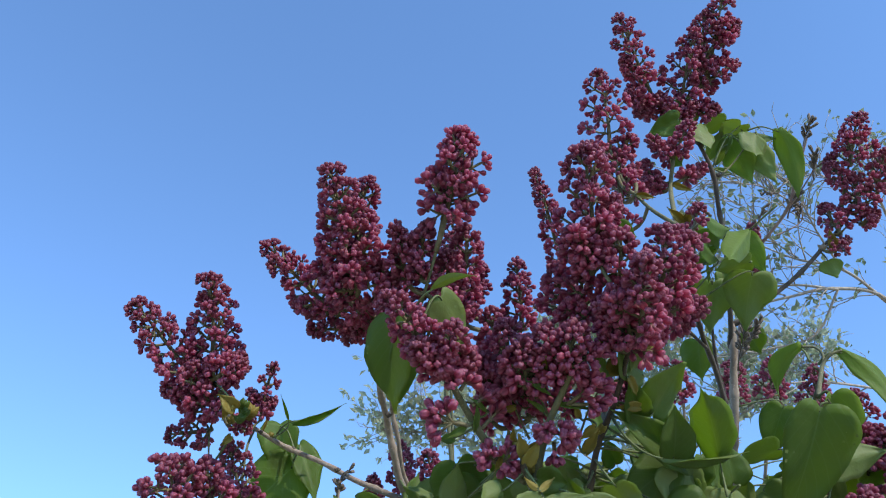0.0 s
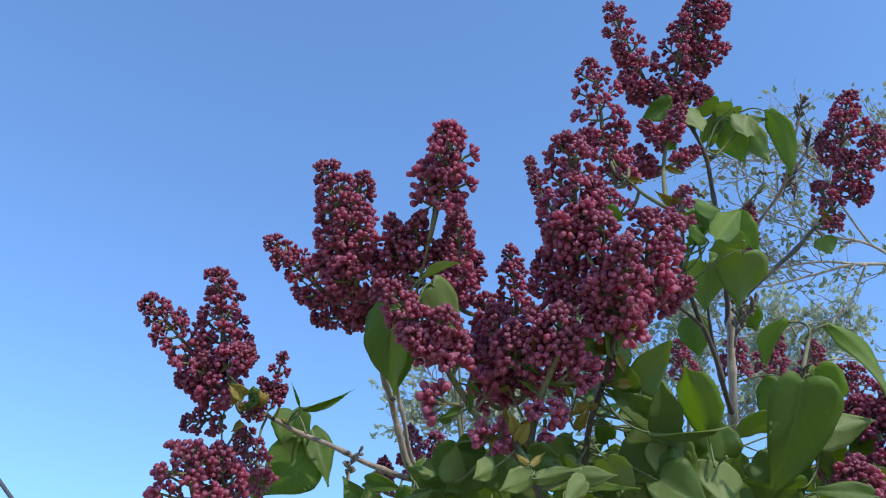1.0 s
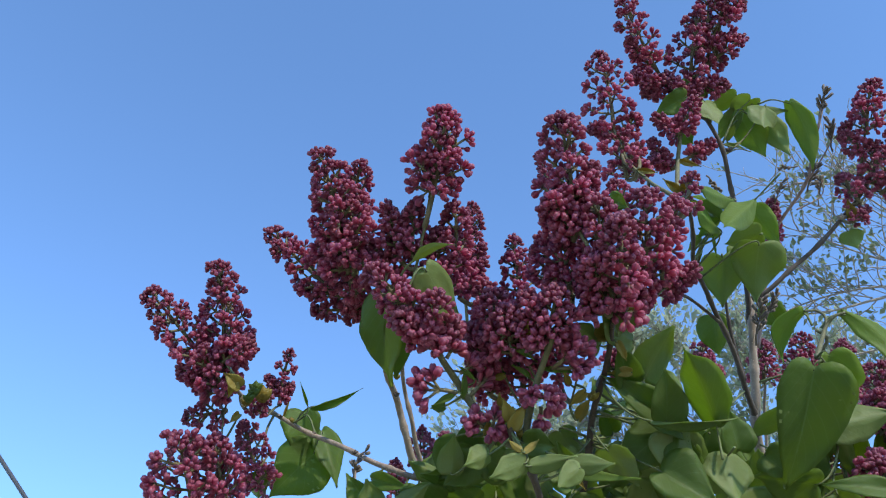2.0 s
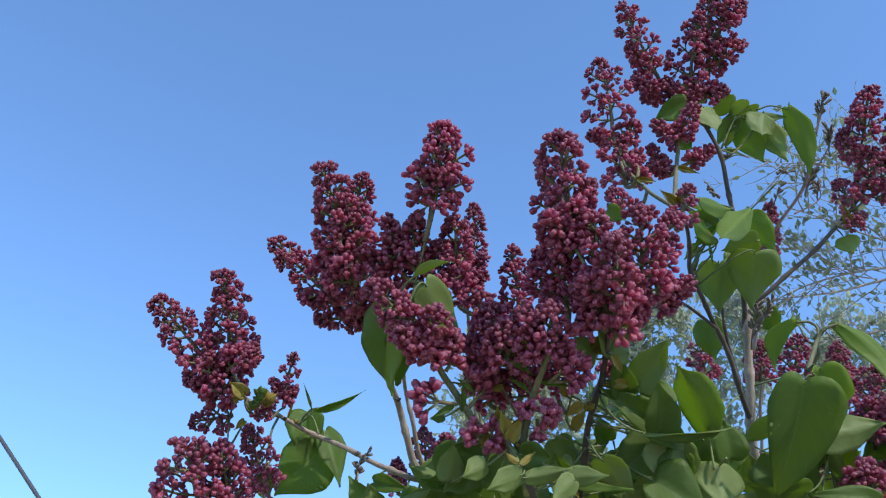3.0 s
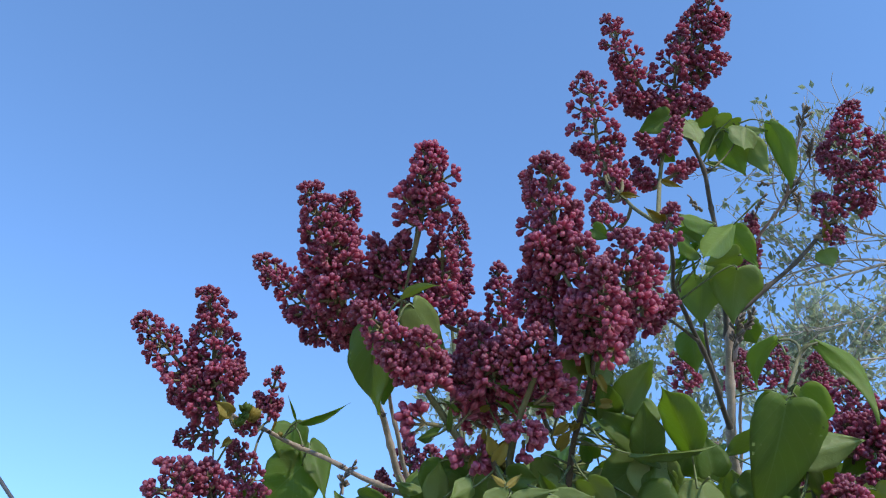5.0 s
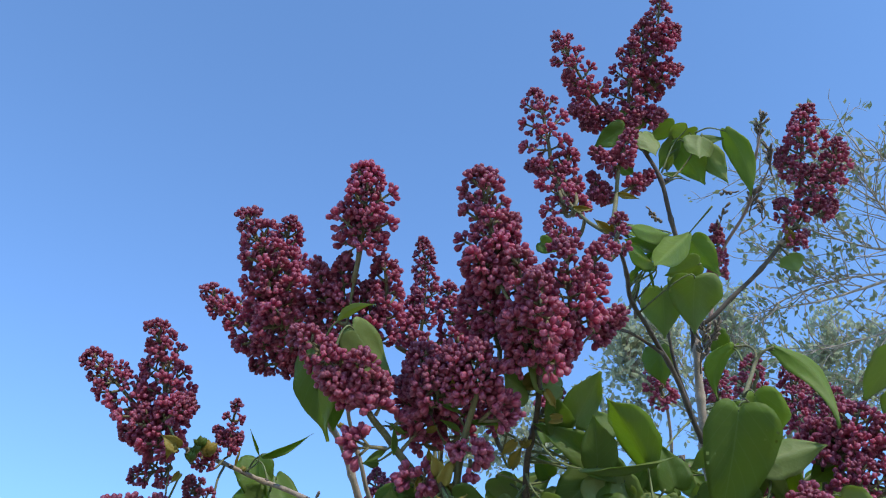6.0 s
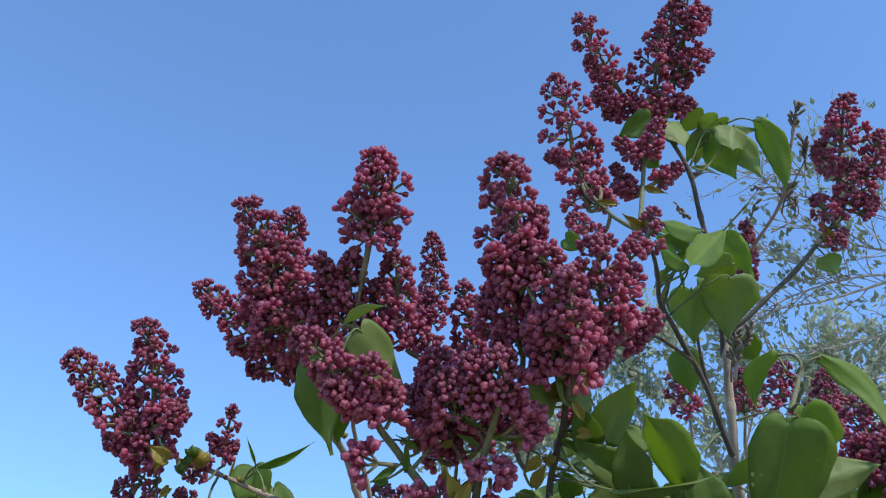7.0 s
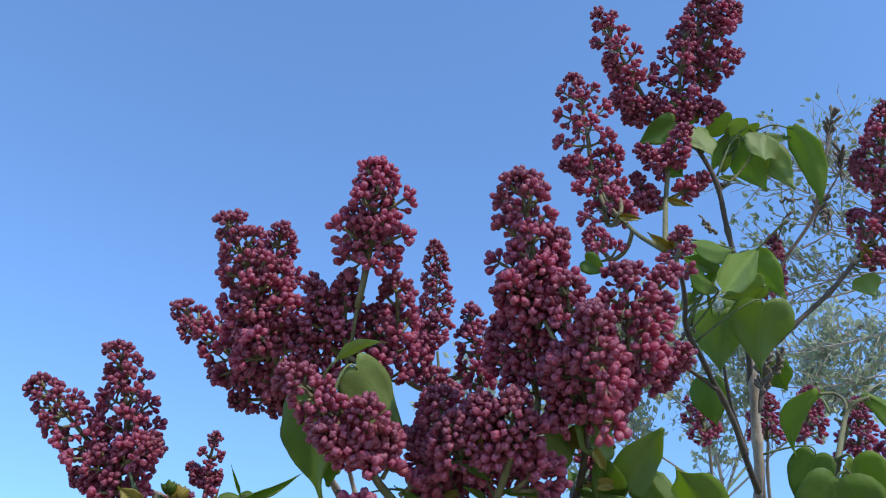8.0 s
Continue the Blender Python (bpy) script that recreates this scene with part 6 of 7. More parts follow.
leaf((0.2917, 0.5292, 2.1968), (0.3130, 0.5214, 2.1974), 0.0127, (-0.0273, -0.9324, -0.1413), fold=10, curl=0.12, kind=leaf_green)
leaf((0.2776, 0.5351, 2.2058), (0.2698, 0.5542, 2.1914), 0.0139, (-0.5212, -0.7225, -0.3694), fold=20, curl=0.12, kind=leaf_green)


def lower_foliage(count):
    """The leafy body of the shrub below the flowers, down to knee height."""
    own = random.Random(31)
    verts, uvs, faces, slots = [], [], [], []
    while count:
        a, z = own.uniform(0, 6.28), own.uniform(0.75, 1.72)
        r = own.uniform(0.12, 0.42) * (0.75 + 0.25 * math.sin(3 * a))
        p = np.array([0.22 + r * math.cos(a) * 1.3, 0.80 + r * math.sin(a) * 0.8, z])
        if p[1] < 0.58:
            continue
        count -= 1
        out = np.array([math.cos(a), math.sin(a), own.uniform(-0.7, 0.3)])
        out /= np.linalg.norm(out)
        size = own.uniform(0.045, 0.07)
        up = np.array([own.gauss(0, 0.4), own.gauss(0, 0.4), 1.0])
        v, uv, f, sl = leaf_shape(p, p + out * size, size * 0.8, up, own.uniform(8, 25), 0.12, rows=6, cols=4)
        k = len(verts)
        verts += list(v)
        uvs += uv
        faces += [tuple(i + k for i in q) for q in f]
        slots += sl
    part("foliage", mesh("foliage", np.array(verts) - SHRUB_AT, faces, [leaf_green, leaf_under, leaf_stalk], slots, uvs), shrub, "dense green heart-shaped lower leaves", kind="stuff")


lower_foliage(420)
# dry seed heads and scale buds
seed_head((0.3532, 0.5469, 2.2112), (0.3544, 0.5268, 2.2298), 14, 0.0080)
seed_head((0.3658, 0.5636, 2.1926), (0.3586, 0.5412, 2.2050), 12, 0.0080)
seed_head((0.3481, 0.5928, 2.1712), (0.3511, 0.5765, 2.1838), 16, 0.0076)
seed_head((0.3616, 0.5977, 2.1706), (0.3592, 0.5844, 2.1812), 10, 0.0056)
seed_head((0.3214, 0.6074, 2.1630), (0.3255, 0.5911, 2.1795), 5, 0.0072)
seed_head((0.3393, 0.5786, 2.1891), (0.3258, 0.5832, 2.1912), 8, 0.0030)
seed_head((-0.0386, 0.6699, 1.9266), (-0.0362, 0.6656, 1.9386), 8, 0.0062)
seed_head((-0.0328, 0.6626, 1.9429), (-0.0286, 0.6602, 1.9484), 3, 0.0044)
seed_head((0.2787, 0.6252, 2.0281), (0.2820, 0.6017, 2.0567), 21, 0.0074)
seed_head((0.2867, 0.6152, 2.0437), (0.2932, 0.5992, 2.0580), 12, 0.0065)
seed_head((0.2313, 0.6050, 1.9225), (0.2368, 0.5937, 1.9345), 14, 0.0061)
seed_head((0.2429, 0.5537, 2.1478), (0.2513, 0.5580, 2.1357), 14, 0.0033)
seed_head((0.2153, 0.5416, 2.0540), (0.2149, 0.5566, 2.0437), 8, 0.0083)
knob((-0.1028, 0.5647, 1.9317), 0.0043, leaf_green)
knob((-0.1007, 0.5665, 1.9371), 0.0043, leaf_green)
knob((-0.0916, 0.6733, 1.9769), 0.0032, leaf_young)
knob((0.2617, 0.5410, 2.1647), 0.0029, twig_bark)
knob((0.0678, 0.5066, 1.8628), 0.0030, leaf_young)
knob((0.3561, 0.5738, 2.1207), 0.0043, bark)
knob((-0.0744, 0.6859, 1.9725), 0.0028, twig_bark)
knob((-0.0979, 0.6607, 1.9731), 0.0022, twig_bark)
knob((-0.0384, 0.6741, 1.9508), 0.0027, twig_bark)
knob((-0.1020, 0.6025, 1.9555), 0.0075, leaf_young)
knob((-0.1061, 0.5944, 1.9574), 0.0055, leaf_green)
knob((-0.1125, 0.6010, 1.9499), 0.0045, leaf_young)
knob((-0.0255, 0.5412, 1.9861), 0.0046, leaf_young)
knob((-0.0131, 0.5439, 1.9825), 0.0052, leaf_young)
knob((-0.0232, 0.5616, 1.9806), 0.0030, twig_bark)
knob((-0.0175, 0.5714, 1.9736), 0.0030, leaf_young)
knob((-0.0059, 0.5853, 1.9647), 0.0028, leaf_young)
knob((-0.0059, 0.5978, 1.9578), 0.0025, twig_bark)
knob((0.1320, 0.4751, 1.9502), 0.0048, leaf_young)
knob((0.1226, 0.4788, 1.9462), 0.0040, leaf_young)
knob((0.1155, 0.5123, 1.9075), 0.0042, leaf_young)
knob((0.0604, 0.4936, 1.8850), 0.0045, leaf_young)
knob((0.0706, 0.5020, 1.8749), 0.0048, leaf_young)
knob((0.1211, 0.4923, 1.9383), 0.0045, leaf_young)
# flower panicles
panicle((-0.1319, 0.5689, 1.9573), (-0.1792, 0.5330, 2.0008), 0.0175, bare=0, full=1.1, young=0, bud=0.92)
panicle((-0.1260, 0.5675, 1.9588), (-0.1315, 0.5222, 2.0193), 0.0185, bare=0, full=1.1, young=0, bud=0.92)
panicle((-0.1217, 0.5561, 1.9565), (-0.1017, 0.5443, 1.9696), 0.0118, bare=0, full=1, young=0, bud=0.95)
panicle((-0.1185, 0.5763, 1.9482), (-0.1574, 0.5684, 1.9587), 0.0127, bare=0, full=1, young=0, bud=0.92)
panicle((-0.1201, 0.5745, 1.9427), (-0.1391, 0.5502, 1.9639), 0.0180, bare=0, full=1.1, young=0, bud=0.95)
panicle((-0.1245, 0.5959, 1.9410), (-0.1540, 0.5994, 1.9379), 0.0130, bare=0, full=0.9, young=0.4, bud=0.85)
panicle((-0.1274, 0.5896, 1.8563), (-0.1384, 0.5422, 1.8965), 0.0265, bare=0, full=1.2, young=0, bud=1.1)
panicle((-0.1098, 0.5928, 1.8672), (-0.1199, 0.5561, 1.9027), 0.0170, bare=0, full=1.1, young=0, bud=1.05)
panicle((-0.0981, 0.6416, 1.9021), (-0.1148, 0.6086, 1.9412), 0.0148, bare=0, full=1, young=0.35, bud=0.85)
panicle((-0.0972, 0.6468, 1.9805), (-0.0900, 0.6198, 2.0118), 0.0103, bare=0, full=0.9, young=0.3, bud=0.85)
panicle((-0.0983, 0.6428, 1.9853), (-0.1084, 0.6343, 1.9955), 0.0058, bare=0, full=0.7, young=0.3, bud=0.8)
panicle((-0.0964, 0.6448, 1.9829), (-0.0876, 0.6378, 1.9907), 0.0058, bare=0, full=0.7, young=0.3, bud=0.8)
panicle((-0.1113, 0.6180, 1.9532), (-0.0965, 0.6137, 1.9653), 0.0072, bare=0, full=0.8, young=0.5, bud=0.8)
panicle((-0.0482, 0.5238, 1.9916), (-0.0984, 0.5039, 2.0320), 0.0159, bare=0, full=1.05, young=0, bud=0.9)
panicle((-0.0379, 0.4982, 1.9905), (-0.0569, 0.4315, 2.0382), 0.0183, bare=0, full=1.15, young=0, bud=0.95)
panicle((-0.0364, 0.4885, 2.0170), (-0.0311, 0.4497, 2.0468), 0.0136, bare=0, full=1, young=0, bud=0.9)
panicle((-0.0333, 0.4941, 1.9874), (-0.0433, 0.4564, 2.0163), 0.0236, bare=0, full=1.15, young=0, bud=1)
panicle((-0.0254, 0.5265, 1.9878), (-0.0757, 0.5221, 1.9946), 0.0106, bare=0, full=0.9, young=0, bud=0.9)
panicle((-0.0194, 0.5314, 1.9819), (-0.0659, 0.5361, 1.9856), 0.0103, bare=0, full=0.9, young=0, bud=0.9)
panicle((-0.0234, 0.5264, 1.9878), (-0.0408, 0.5364, 1.9768), 0.0078, bare=0, full=0.8, young=0, bud=0.9)
panicle((-0.0192, 0.5222, 1.9849), (-0.0570, 0.4954, 2.0097), 0.0216, bare=0, full=1.1, young=0, bud=1)
panicle((0.0110, 0.4596, 1.9954), (0.0217, 0.4062, 2.0527), 0.0194, bare=0.26, full=1.05, young=0, bud=1)
panicle((0.0146, 0.4510, 2.0130), (0.0212, 0.4159, 2.0490), 0.0131, bare=0.16, full=0.95, young=0, bud=1)
panicle((-0.0044, 0.4844, 1.9901), (-0.0138, 0.4563, 2.0155), 0.0118, bare=0, full=1, young=0, bud=1)
panicle((0.0031, 0.4778, 1.9898), (0.0053, 0.4545, 2.0169), 0.0111, bare=0, full=1, young=0, bud=1)
panicle((0.0292, 0.4883, 1.9845), (0.0300, 0.4547, 2.0158), 0.0140, bare=0, full=1.05, young=0, bud=1)
panicle((0.0232, 0.4981, 1.9732), (0.0197, 0.4654, 2.0038), 0.0177, bare=0, full=1.1, young=0, bud=1)
panicle((-0.0050, 0.5095, 1.9761), (-0.0187, 0.4802, 2.0031), 0.0173, bare=0, full=1.05, young=0, bud=1)
panicle((0.0355, 0.5303, 1.9967), (0.0537, 0.5129, 2.0164), 0.0112, bare=0, full=0.9, young=0, bud=0.95)
panicle((0.0377, 0.5331, 2.0087), (0.0525, 0.5128, 2.0318), 0.0081, bare=0.2, full=0.7, young=0.1, bud=0.9)
panicle((0.0527, 0.7297, 2.1477), (0.0564, 0.6657, 2.2222), 0.0164, bare=0.05, full=1, young=0.25, bud=1)
panicle((0.0164, 0.4795, 1.9259), (-0.0220, 0.4399, 1.9504), 0.0153, bare=0, full=1.1, young=0, bud=0.97)
panicle((0.0174, 0.4725, 1.9233), (0.0191, 0.4447, 1.9356), 0.0122, bare=0, full=0.93, young=0, bud=1.0185)
panicle((0.0188, 0.4774, 1.9206), (0.0312, 0.4621, 1.9304), 0.0101, bare=0, full=0.9, young=0, bud=1.19164)
panicle((0.0495, 0.5044, 1.9189), (0.0388, 0.4799, 1.9401), 0.0119, bare=0, full=0.9, young=0, bud=1.19164)
panicle((0.0164, 0.4711, 1.9204), (-0.0059, 0.4536, 1.9261), 0.0099, bare=0, full=0.9, young=0, bud=1.1349)
panicle((0.0783, 0.5334, 1.9916), (0.0706, 0.5048, 2.0329), 0.0129, bare=0, full=1, young=0.15, bud=0.95)
panicle((0.0935, 0.4798, 1.9614), (0.0834, 0.4544, 1.9914), 0.0143, bare=0, full=1.05, young=0, bud=1)
panicle((0.0614, 0.5230, 1.9505), (0.0471, 0.4914, 1.9802), 0.0156, bare=0, full=1.05, young=0.1, bud=1)
panicle((0.0577, 0.4979, 1.9261), (0.0517, 0.4591, 1.9485), 0.0171, bare=0, full=1.1, young=0, bud=1.0185)
panicle((0.0639, 0.4799, 1.9163), (0.0582, 0.4533, 1.9321), 0.0139, bare=0, full=1.05, young=0, bud=1.067)
panicle((0.1291, 0.5839, 2.0923), (0.1010, 0.5373, 2.1552), 0.0123, bare=0, full=0.93, young=0.2, bud=1.007)
panicle((0.0990, 0.4393, 1.9701), (0.0879, 0.3897, 2.0282), 0.0198, bare=0, full=1.15, young=0, bud=1.0185)
panicle((0.0988, 0.4338, 1.9687), (0.0801, 0.4148, 1.9839), 0.0121, bare=0, full=1, young=0, bud=1.067)
panicle((0.0970, 0.4315, 1.9792), (0.1103, 0.4077, 2.0064), 0.0103, bare=0, full=0.95, young=0, bud=1.0185)
panicle((0.1164, 0.4507, 1.9409), (0.1093, 0.4094, 1.9815), 0.0173, bare=0, full=1.15, young=0, bud=1.0185)
panicle((0.1220, 0.4551, 1.9278), (0.1150, 0.3986, 1.9555), 0.0177, bare=0, full=1.15, young=0, bud=1.067)
panicle((0.1435, 0.4616, 1.9579), (0.1370, 0.4101, 1.9875), 0.0188, bare=0, full=1.15, young=0, bud=1.0185)
panicle((0.1565, 0.4646, 1.9693), (0.1627, 0.4302, 2.0016), 0.0120, bare=0, full=1, young=0, bud=0.97)
panicle((0.1167, 0.4594, 1.9307), (0.1042, 0.4246, 1.9486), 0.0150, bare=0, full=1.05, young=0, bud=1.067)
panicle((0.1299, 0.4727, 1.9455), (0.1457, 0.4530, 1.9602), 0.0145, bare=0, full=1.05, young=0, bud=1.0185)
panicle((0.1354, 0.4680, 1.9508), (0.1460, 0.4722, 1.9455), 0.0052, bare=0, full=0.7, young=0, bud=1.19164)
panicle((0.1628, 0.4852, 1.9682), (0.1825, 0.4687, 1.9790), 0.0087, bare=0, full=0.9, young=0, bud=1.05)
panicle((0.1636, 0.4847, 1.9688), (0.1744, 0.4808, 1.9729), 0.0051, bare=0, full=0.7, young=0, bud=1)
panicle((0.1005, 0.4697, 1.9500), (0.0942, 0.4412, 1.9756), 0.0145, bare=0, full=1.05, young=0, bud=1.0185)
panicle((0.0812, 0.4671, 1.9152), (0.0864, 0.4374, 1.9342), 0.0150, bare=0, full=1.05, young=0, bud=1.067)
panicle((0.0741, 0.4787, 1.9173), (0.0699, 0.4464, 1.9396), 0.0146, bare=0, full=1.05, young=0, bud=1.067)
panicle((0.1300, 0.5252, 1.9380), (0.1438, 0.5147, 1.9498), 0.0074, bare=0.1, full=0.8, young=0.3, bud=0.9)
panicle((0.0748, 0.5228, 1.9196), (0.0701, 0.4980, 1.9410), 0.0136, bare=0, full=0.95, young=0.1, bud=1)
panicle((0.0553, 0.5302, 1.9193), (0.0500, 0.5063, 1.9396), 0.0130, bare=0, full=0.95, young=0.1, bud=1)
panicle((0.0975, 0.5191, 1.9232), (0.0955, 0.4972, 1.9410), 0.0115, bare=0, full=0.9, young=0.1, bud=1)
panicle((0.1619, 0.5214, 2.1641), (0.1503, 0.4862, 2.2209), 0.0199, bare=0.16, full=0.93, young=0.1, bud=1.007)
panicle((0.1648, 0.5243, 2.1606), (0.1412, 0.5236, 2.1700), 0.0085, bare=0.2, full=0.7, young=0.1, bud=1.007)
panicle((0.1676, 0.5243, 2.1606), (0.1815, 0.5150, 2.1786), 0.0123, bare=0.1, full=0.8, young=0.1, bud=1.007)
panicle((0.1706, 0.5368, 2.1228), (0.1655, 0.5191, 2.1590), 0.0205, bare=0, full=0.93, young=0.1, bud=1.007)
panicle((0.1661, 0.5296, 2.0853), (0.1518, 0.5202, 2.1044), 0.0124, bare=0, full=0.9, young=0.1, bud=0.95)
panicle((0.1783, 0.5423, 2.1315), (0.1826, 0.5263, 2.1578), 0.0103, bare=0, full=0.8, young=0.1, bud=1.007)
panicle((0.2115, 0.5511, 2.1509), (0.1969, 0.5378, 2.1745), 0.0096, bare=0.1, full=0.85, young=0.1, bud=1.007)
panicle((0.2142, 0.5469, 2.1557), (0.1953, 0.5498, 2.1607), 0.0087, bare=0.2, full=0.75, young=0.1, bud=1.007)
panicle((0.2149, 0.5291, 2.2455), (0.1738, 0.4750, 2.2870), 0.0199, bare=0.12, full=0.93, young=0.1, bud=1.007)
panicle((0.2117, 0.5253, 2.2501), (0.1817, 0.5052, 2.2668), 0.0101, bare=0.2, full=0.8, young=0.1, bud=1.007)
panicle((0.2401, 0.5360, 2.2289), (0.2417, 0.4808, 2.2779), 0.0229, bare=0, full=0.93, young=0.1, bud=1.06)
panicle((0.2568, 0.5191, 2.2481), (0.2528, 0.4700, 2.2978), 0.0180, bare=0, full=0.93, young=0.1, bud=1.06)
panicle((0.2616, 0.5124, 2.2558), (0.2693, 0.4512, 2.3191), 0.0160, bare=0.15, full=0.93, young=0.1, bud=1.06)
panicle((0.2651, 0.4891, 2.2781), (0.2840, 0.4737, 2.2925), 0.0110, bare=0.1, full=0.85, young=0.1, bud=1.06)
panicle((0.2582, 0.5158, 2.2519), (0.2840, 0.4938, 2.2613), 0.0139, bare=0.1, full=0.9, young=0.1, bud=1.06)
panicle((0.2337, 0.5339, 2.2239), (0.2129, 0.5173, 2.2363), 0.0120, bare=0, full=0.93, young=0.1, bud=1.06)
panicle((0.2208, 0.5310, 2.2354), (0.1841, 0.5197, 2.2344), 0.0100, bare=0.2, full=0.8, young=0.1, bud=1.06)
panicle((0.2209, 0.5333, 2.2327), (0.1955, 0.5324, 2.2269), 0.0050, bare=0.4, full=0.5, young=0.1, bud=1.06)
panicle((0.2496, 0.5282, 2.2300), (0.2709, 0.5224, 2.2284), 0.0090, bare=0.1, full=0.8, young=0.1, bud=1.06)
panicle((0.2308, 0.5320, 2.2186), (0.2473, 0.5173, 2.2275), 0.0079, bare=0.2, full=0.7, young=0, bud=1.06)
panicle((0.2214, 0.5299, 2.1753), (0.2317, 0.5070, 2.1939), 0.0119, bare=0, full=0.93, young=0.1, bud=1.06)
panicle((0.2205, 0.5321, 2.1727), (0.1972, 0.5219, 2.1854), 0.0100, bare=0, full=0.85, young=0.1, bud=1.06)
panicle((0.2209, 0.5467, 2.1557), (0.2518, 0.5381, 2.1724), 0.0067, bare=0.35, full=0.5, young=0, bud=1.06)
panicle((0.1798, 0.4747, 2.0260), (0.1906, 0.4622, 2.0555), 0.0106, bare=0, full=0.85, young=0.7, bud=0.95)
panicle((0.3743, 0.5254, 2.1754), (0.3782, 0.4963, 2.2091), 0.0158, bare=0, full=1.05, young=0.12, bud=0.9)
panicle((0.3723, 0.5395, 2.1666), (0.3541, 0.5269, 2.1820), 0.0120, bare=0, full=0.95, young=0.12, bud=0.9)
panicle((0.3862, 0.5557, 2.1473), (0.3801, 0.5296, 2.1703), 0.0158, bare=0, full=1, young=0.12, bud=0.9)
panicle((0.3707, 0.5641, 2.1304), (0.3562, 0.5513, 2.1535), 0.0149, bare=0, full=0.9, young=0.12, bud=0.9)
panicle((0.4001, 0.5402, 2.1572), (0.4045, 0.5139, 2.1877), 0.0124, bare=0, full=1, young=0.12, bud=0.9)
panicle((0.3886, 0.5577, 2.1373), (0.4037, 0.5494, 2.1464), 0.0086, bare=0, full=0.8, young=0.12, bud=0.9)
panicle((0.3619, 0.5706, 2.1155), (0.3749, 0.5615, 2.1256), 0.0085, bare=0, full=0.6, young=0.9, bud=0.9)
bunch((0.0257, 0.4806, 1.9090), [(0.0108, 0.4685, 1.9159), (0.0180, 0.4657, 1.9189), (0.0221, 0.4703, 1.9134)], 1.152)
bunch((0.0257, 0.4784, 1.9115), [(0.0298, 0.4696, 1.9217), (0.0349, 0.4727, 1.9179), (0.0276, 0.4751, 1.9153)], 1.125)
bunch((0.0321, 0.4909, 1.8968), [(0.0059, 0.4781, 1.9002), (0.0074, 0.4845, 1.8927), (0.0096, 0.4903, 1.8860), (0.0144, 0.4762, 1.9023)], 1.17)
bunch((0.0336, 0.4863, 1.9067), [(0.0419, 0.4805, 1.9162), (0.0482, 0.4843, 1.9116), (0.0394, 0.4846, 1.9116)], 1.08)
bunch((0.0397, 0.4967, 1.8975), [(0.0486, 0.4942, 1.9078), (0.0533, 0.4907, 1.9117)], 1.035)
bunch((0.0493, 0.5040, 1.8810), [(0.0355, 0.4949, 1.8797), (0.0413, 0.4893, 1.8860), (0.0382, 0.4983, 1.8757), (0.0459, 0.4907, 1.8842)], 1.098)
bunch((0.0519, 0.5039, 1.8810), [(0.0544, 0.4883, 1.8868), (0.0528, 0.4991, 1.8742), (0.0580, 0.4964, 1.8772)], 1.08)
bunch((0.0784, 0.4866, 1.8925), [(0.0684, 0.4800, 1.8898), (0.0736, 0.4790, 1.8908), (0.0704, 0.4817, 1.8878)], 1.035)
bunch((0.0784, 0.4866, 1.8925), [(0.0823, 0.4773, 1.8910), (0.0878, 0.4771, 1.8910), (0.0857, 0.4814, 1.8861), (0.0925, 0.4806, 1.8868), (0.0894, 0.4845, 1.8824)], 1.098)
bunch((0.0799, 0.4903, 1.8882), [(0.0787, 0.4907, 1.8801), (0.0802, 0.4948, 1.8753)], 0.99)
bunch((0.0848, 0.4767, 1.9039), [(0.0955, 0.4581, 1.9098), (0.0993, 0.4553, 1.9130), (0.1027, 0.4590, 1.9086), (0.1072, 0.4572, 1.9105), (0.0975, 0.4608, 1.9066)], 1.125)
bunch((0.0864, 0.4762, 1.9044), [(0.1055, 0.4653, 1.9012), (0.1106, 0.4634, 1.9031), (0.1036, 0.4687, 1.8972)], 1.08)
bunch((0.0876, 0.4577, 1.9182), [(0.0959, 0.4511, 1.9179), (0.0990, 0.4455, 1.9244), (0.1030, 0.4463, 1.9234)], 1.08)
panicle((0.3201, 0.6334, 2.1346), (0.3207, 0.6040, 2.1753), 0.0113, bare=0.0, full=1.0, young=0.3, bud=1.022)
panicle((0.2863, 0.7507, 2.0713), (0.2753, 0.7269, 2.1020), 0.0144, bare=0.0, full=1.0, young=0.25, bud=0.900)
panicle((0.3351, 0.7485, 2.0708), (0.3317, 0.7208, 2.1042), 0.0156, bare=0.0, full=1.0, young=0.25, bud=0.899)
panicle((0.3492, 0.7123, 2.0554), (0.3548, 0.6874, 2.0886), 0.0149, bare=0.0, full=1.0, young=0.25, bud=0.900)
panicle((0.3792, 0.6997, 2.0140), (0.3730, 0.6613, 2.0640), 0.0164, bare=0.0, full=1.0, young=0.25, bud=0.902)
panicle((0.3839, 0.6713, 1.9723), (0.3816, 0.6326, 2.0239), 0.0205, bare=0.0, full=1.0, young=0.25, bud=0.905)
panicle((0.3418, 0.5584, 1.9171), (0.3415, 0.5364, 1.9473), 0.0195, bare=0.0, full=1.1, young=0.0, bud=0.943)
panicle((0.3220, 0.5720, 1.9201), (0.3183, 0.5566, 1.9437), 0.0155, bare=0.0, full=1.0, young=0.0, bud=0.942)
panicle((0.3367, 0.5637, 1.8798), (0.3315, 0.5426, 1.9088), 0.0220, bare=0.0, full=1.1, young=0.0, bud=0.949)
panicle((0.3309, 0.5636, 1.9203), (0.3313, 0.5508, 1.9411), 0.0162, bare=0.0, full=1.0, young=0.0, bud=0.943)
panicle((0.3553, 0.5638, 1.8949), (0.3602, 0.5321, 1.9353), 0.0207, bare=0.0, full=1.0, young=0.0, bud=0.947)
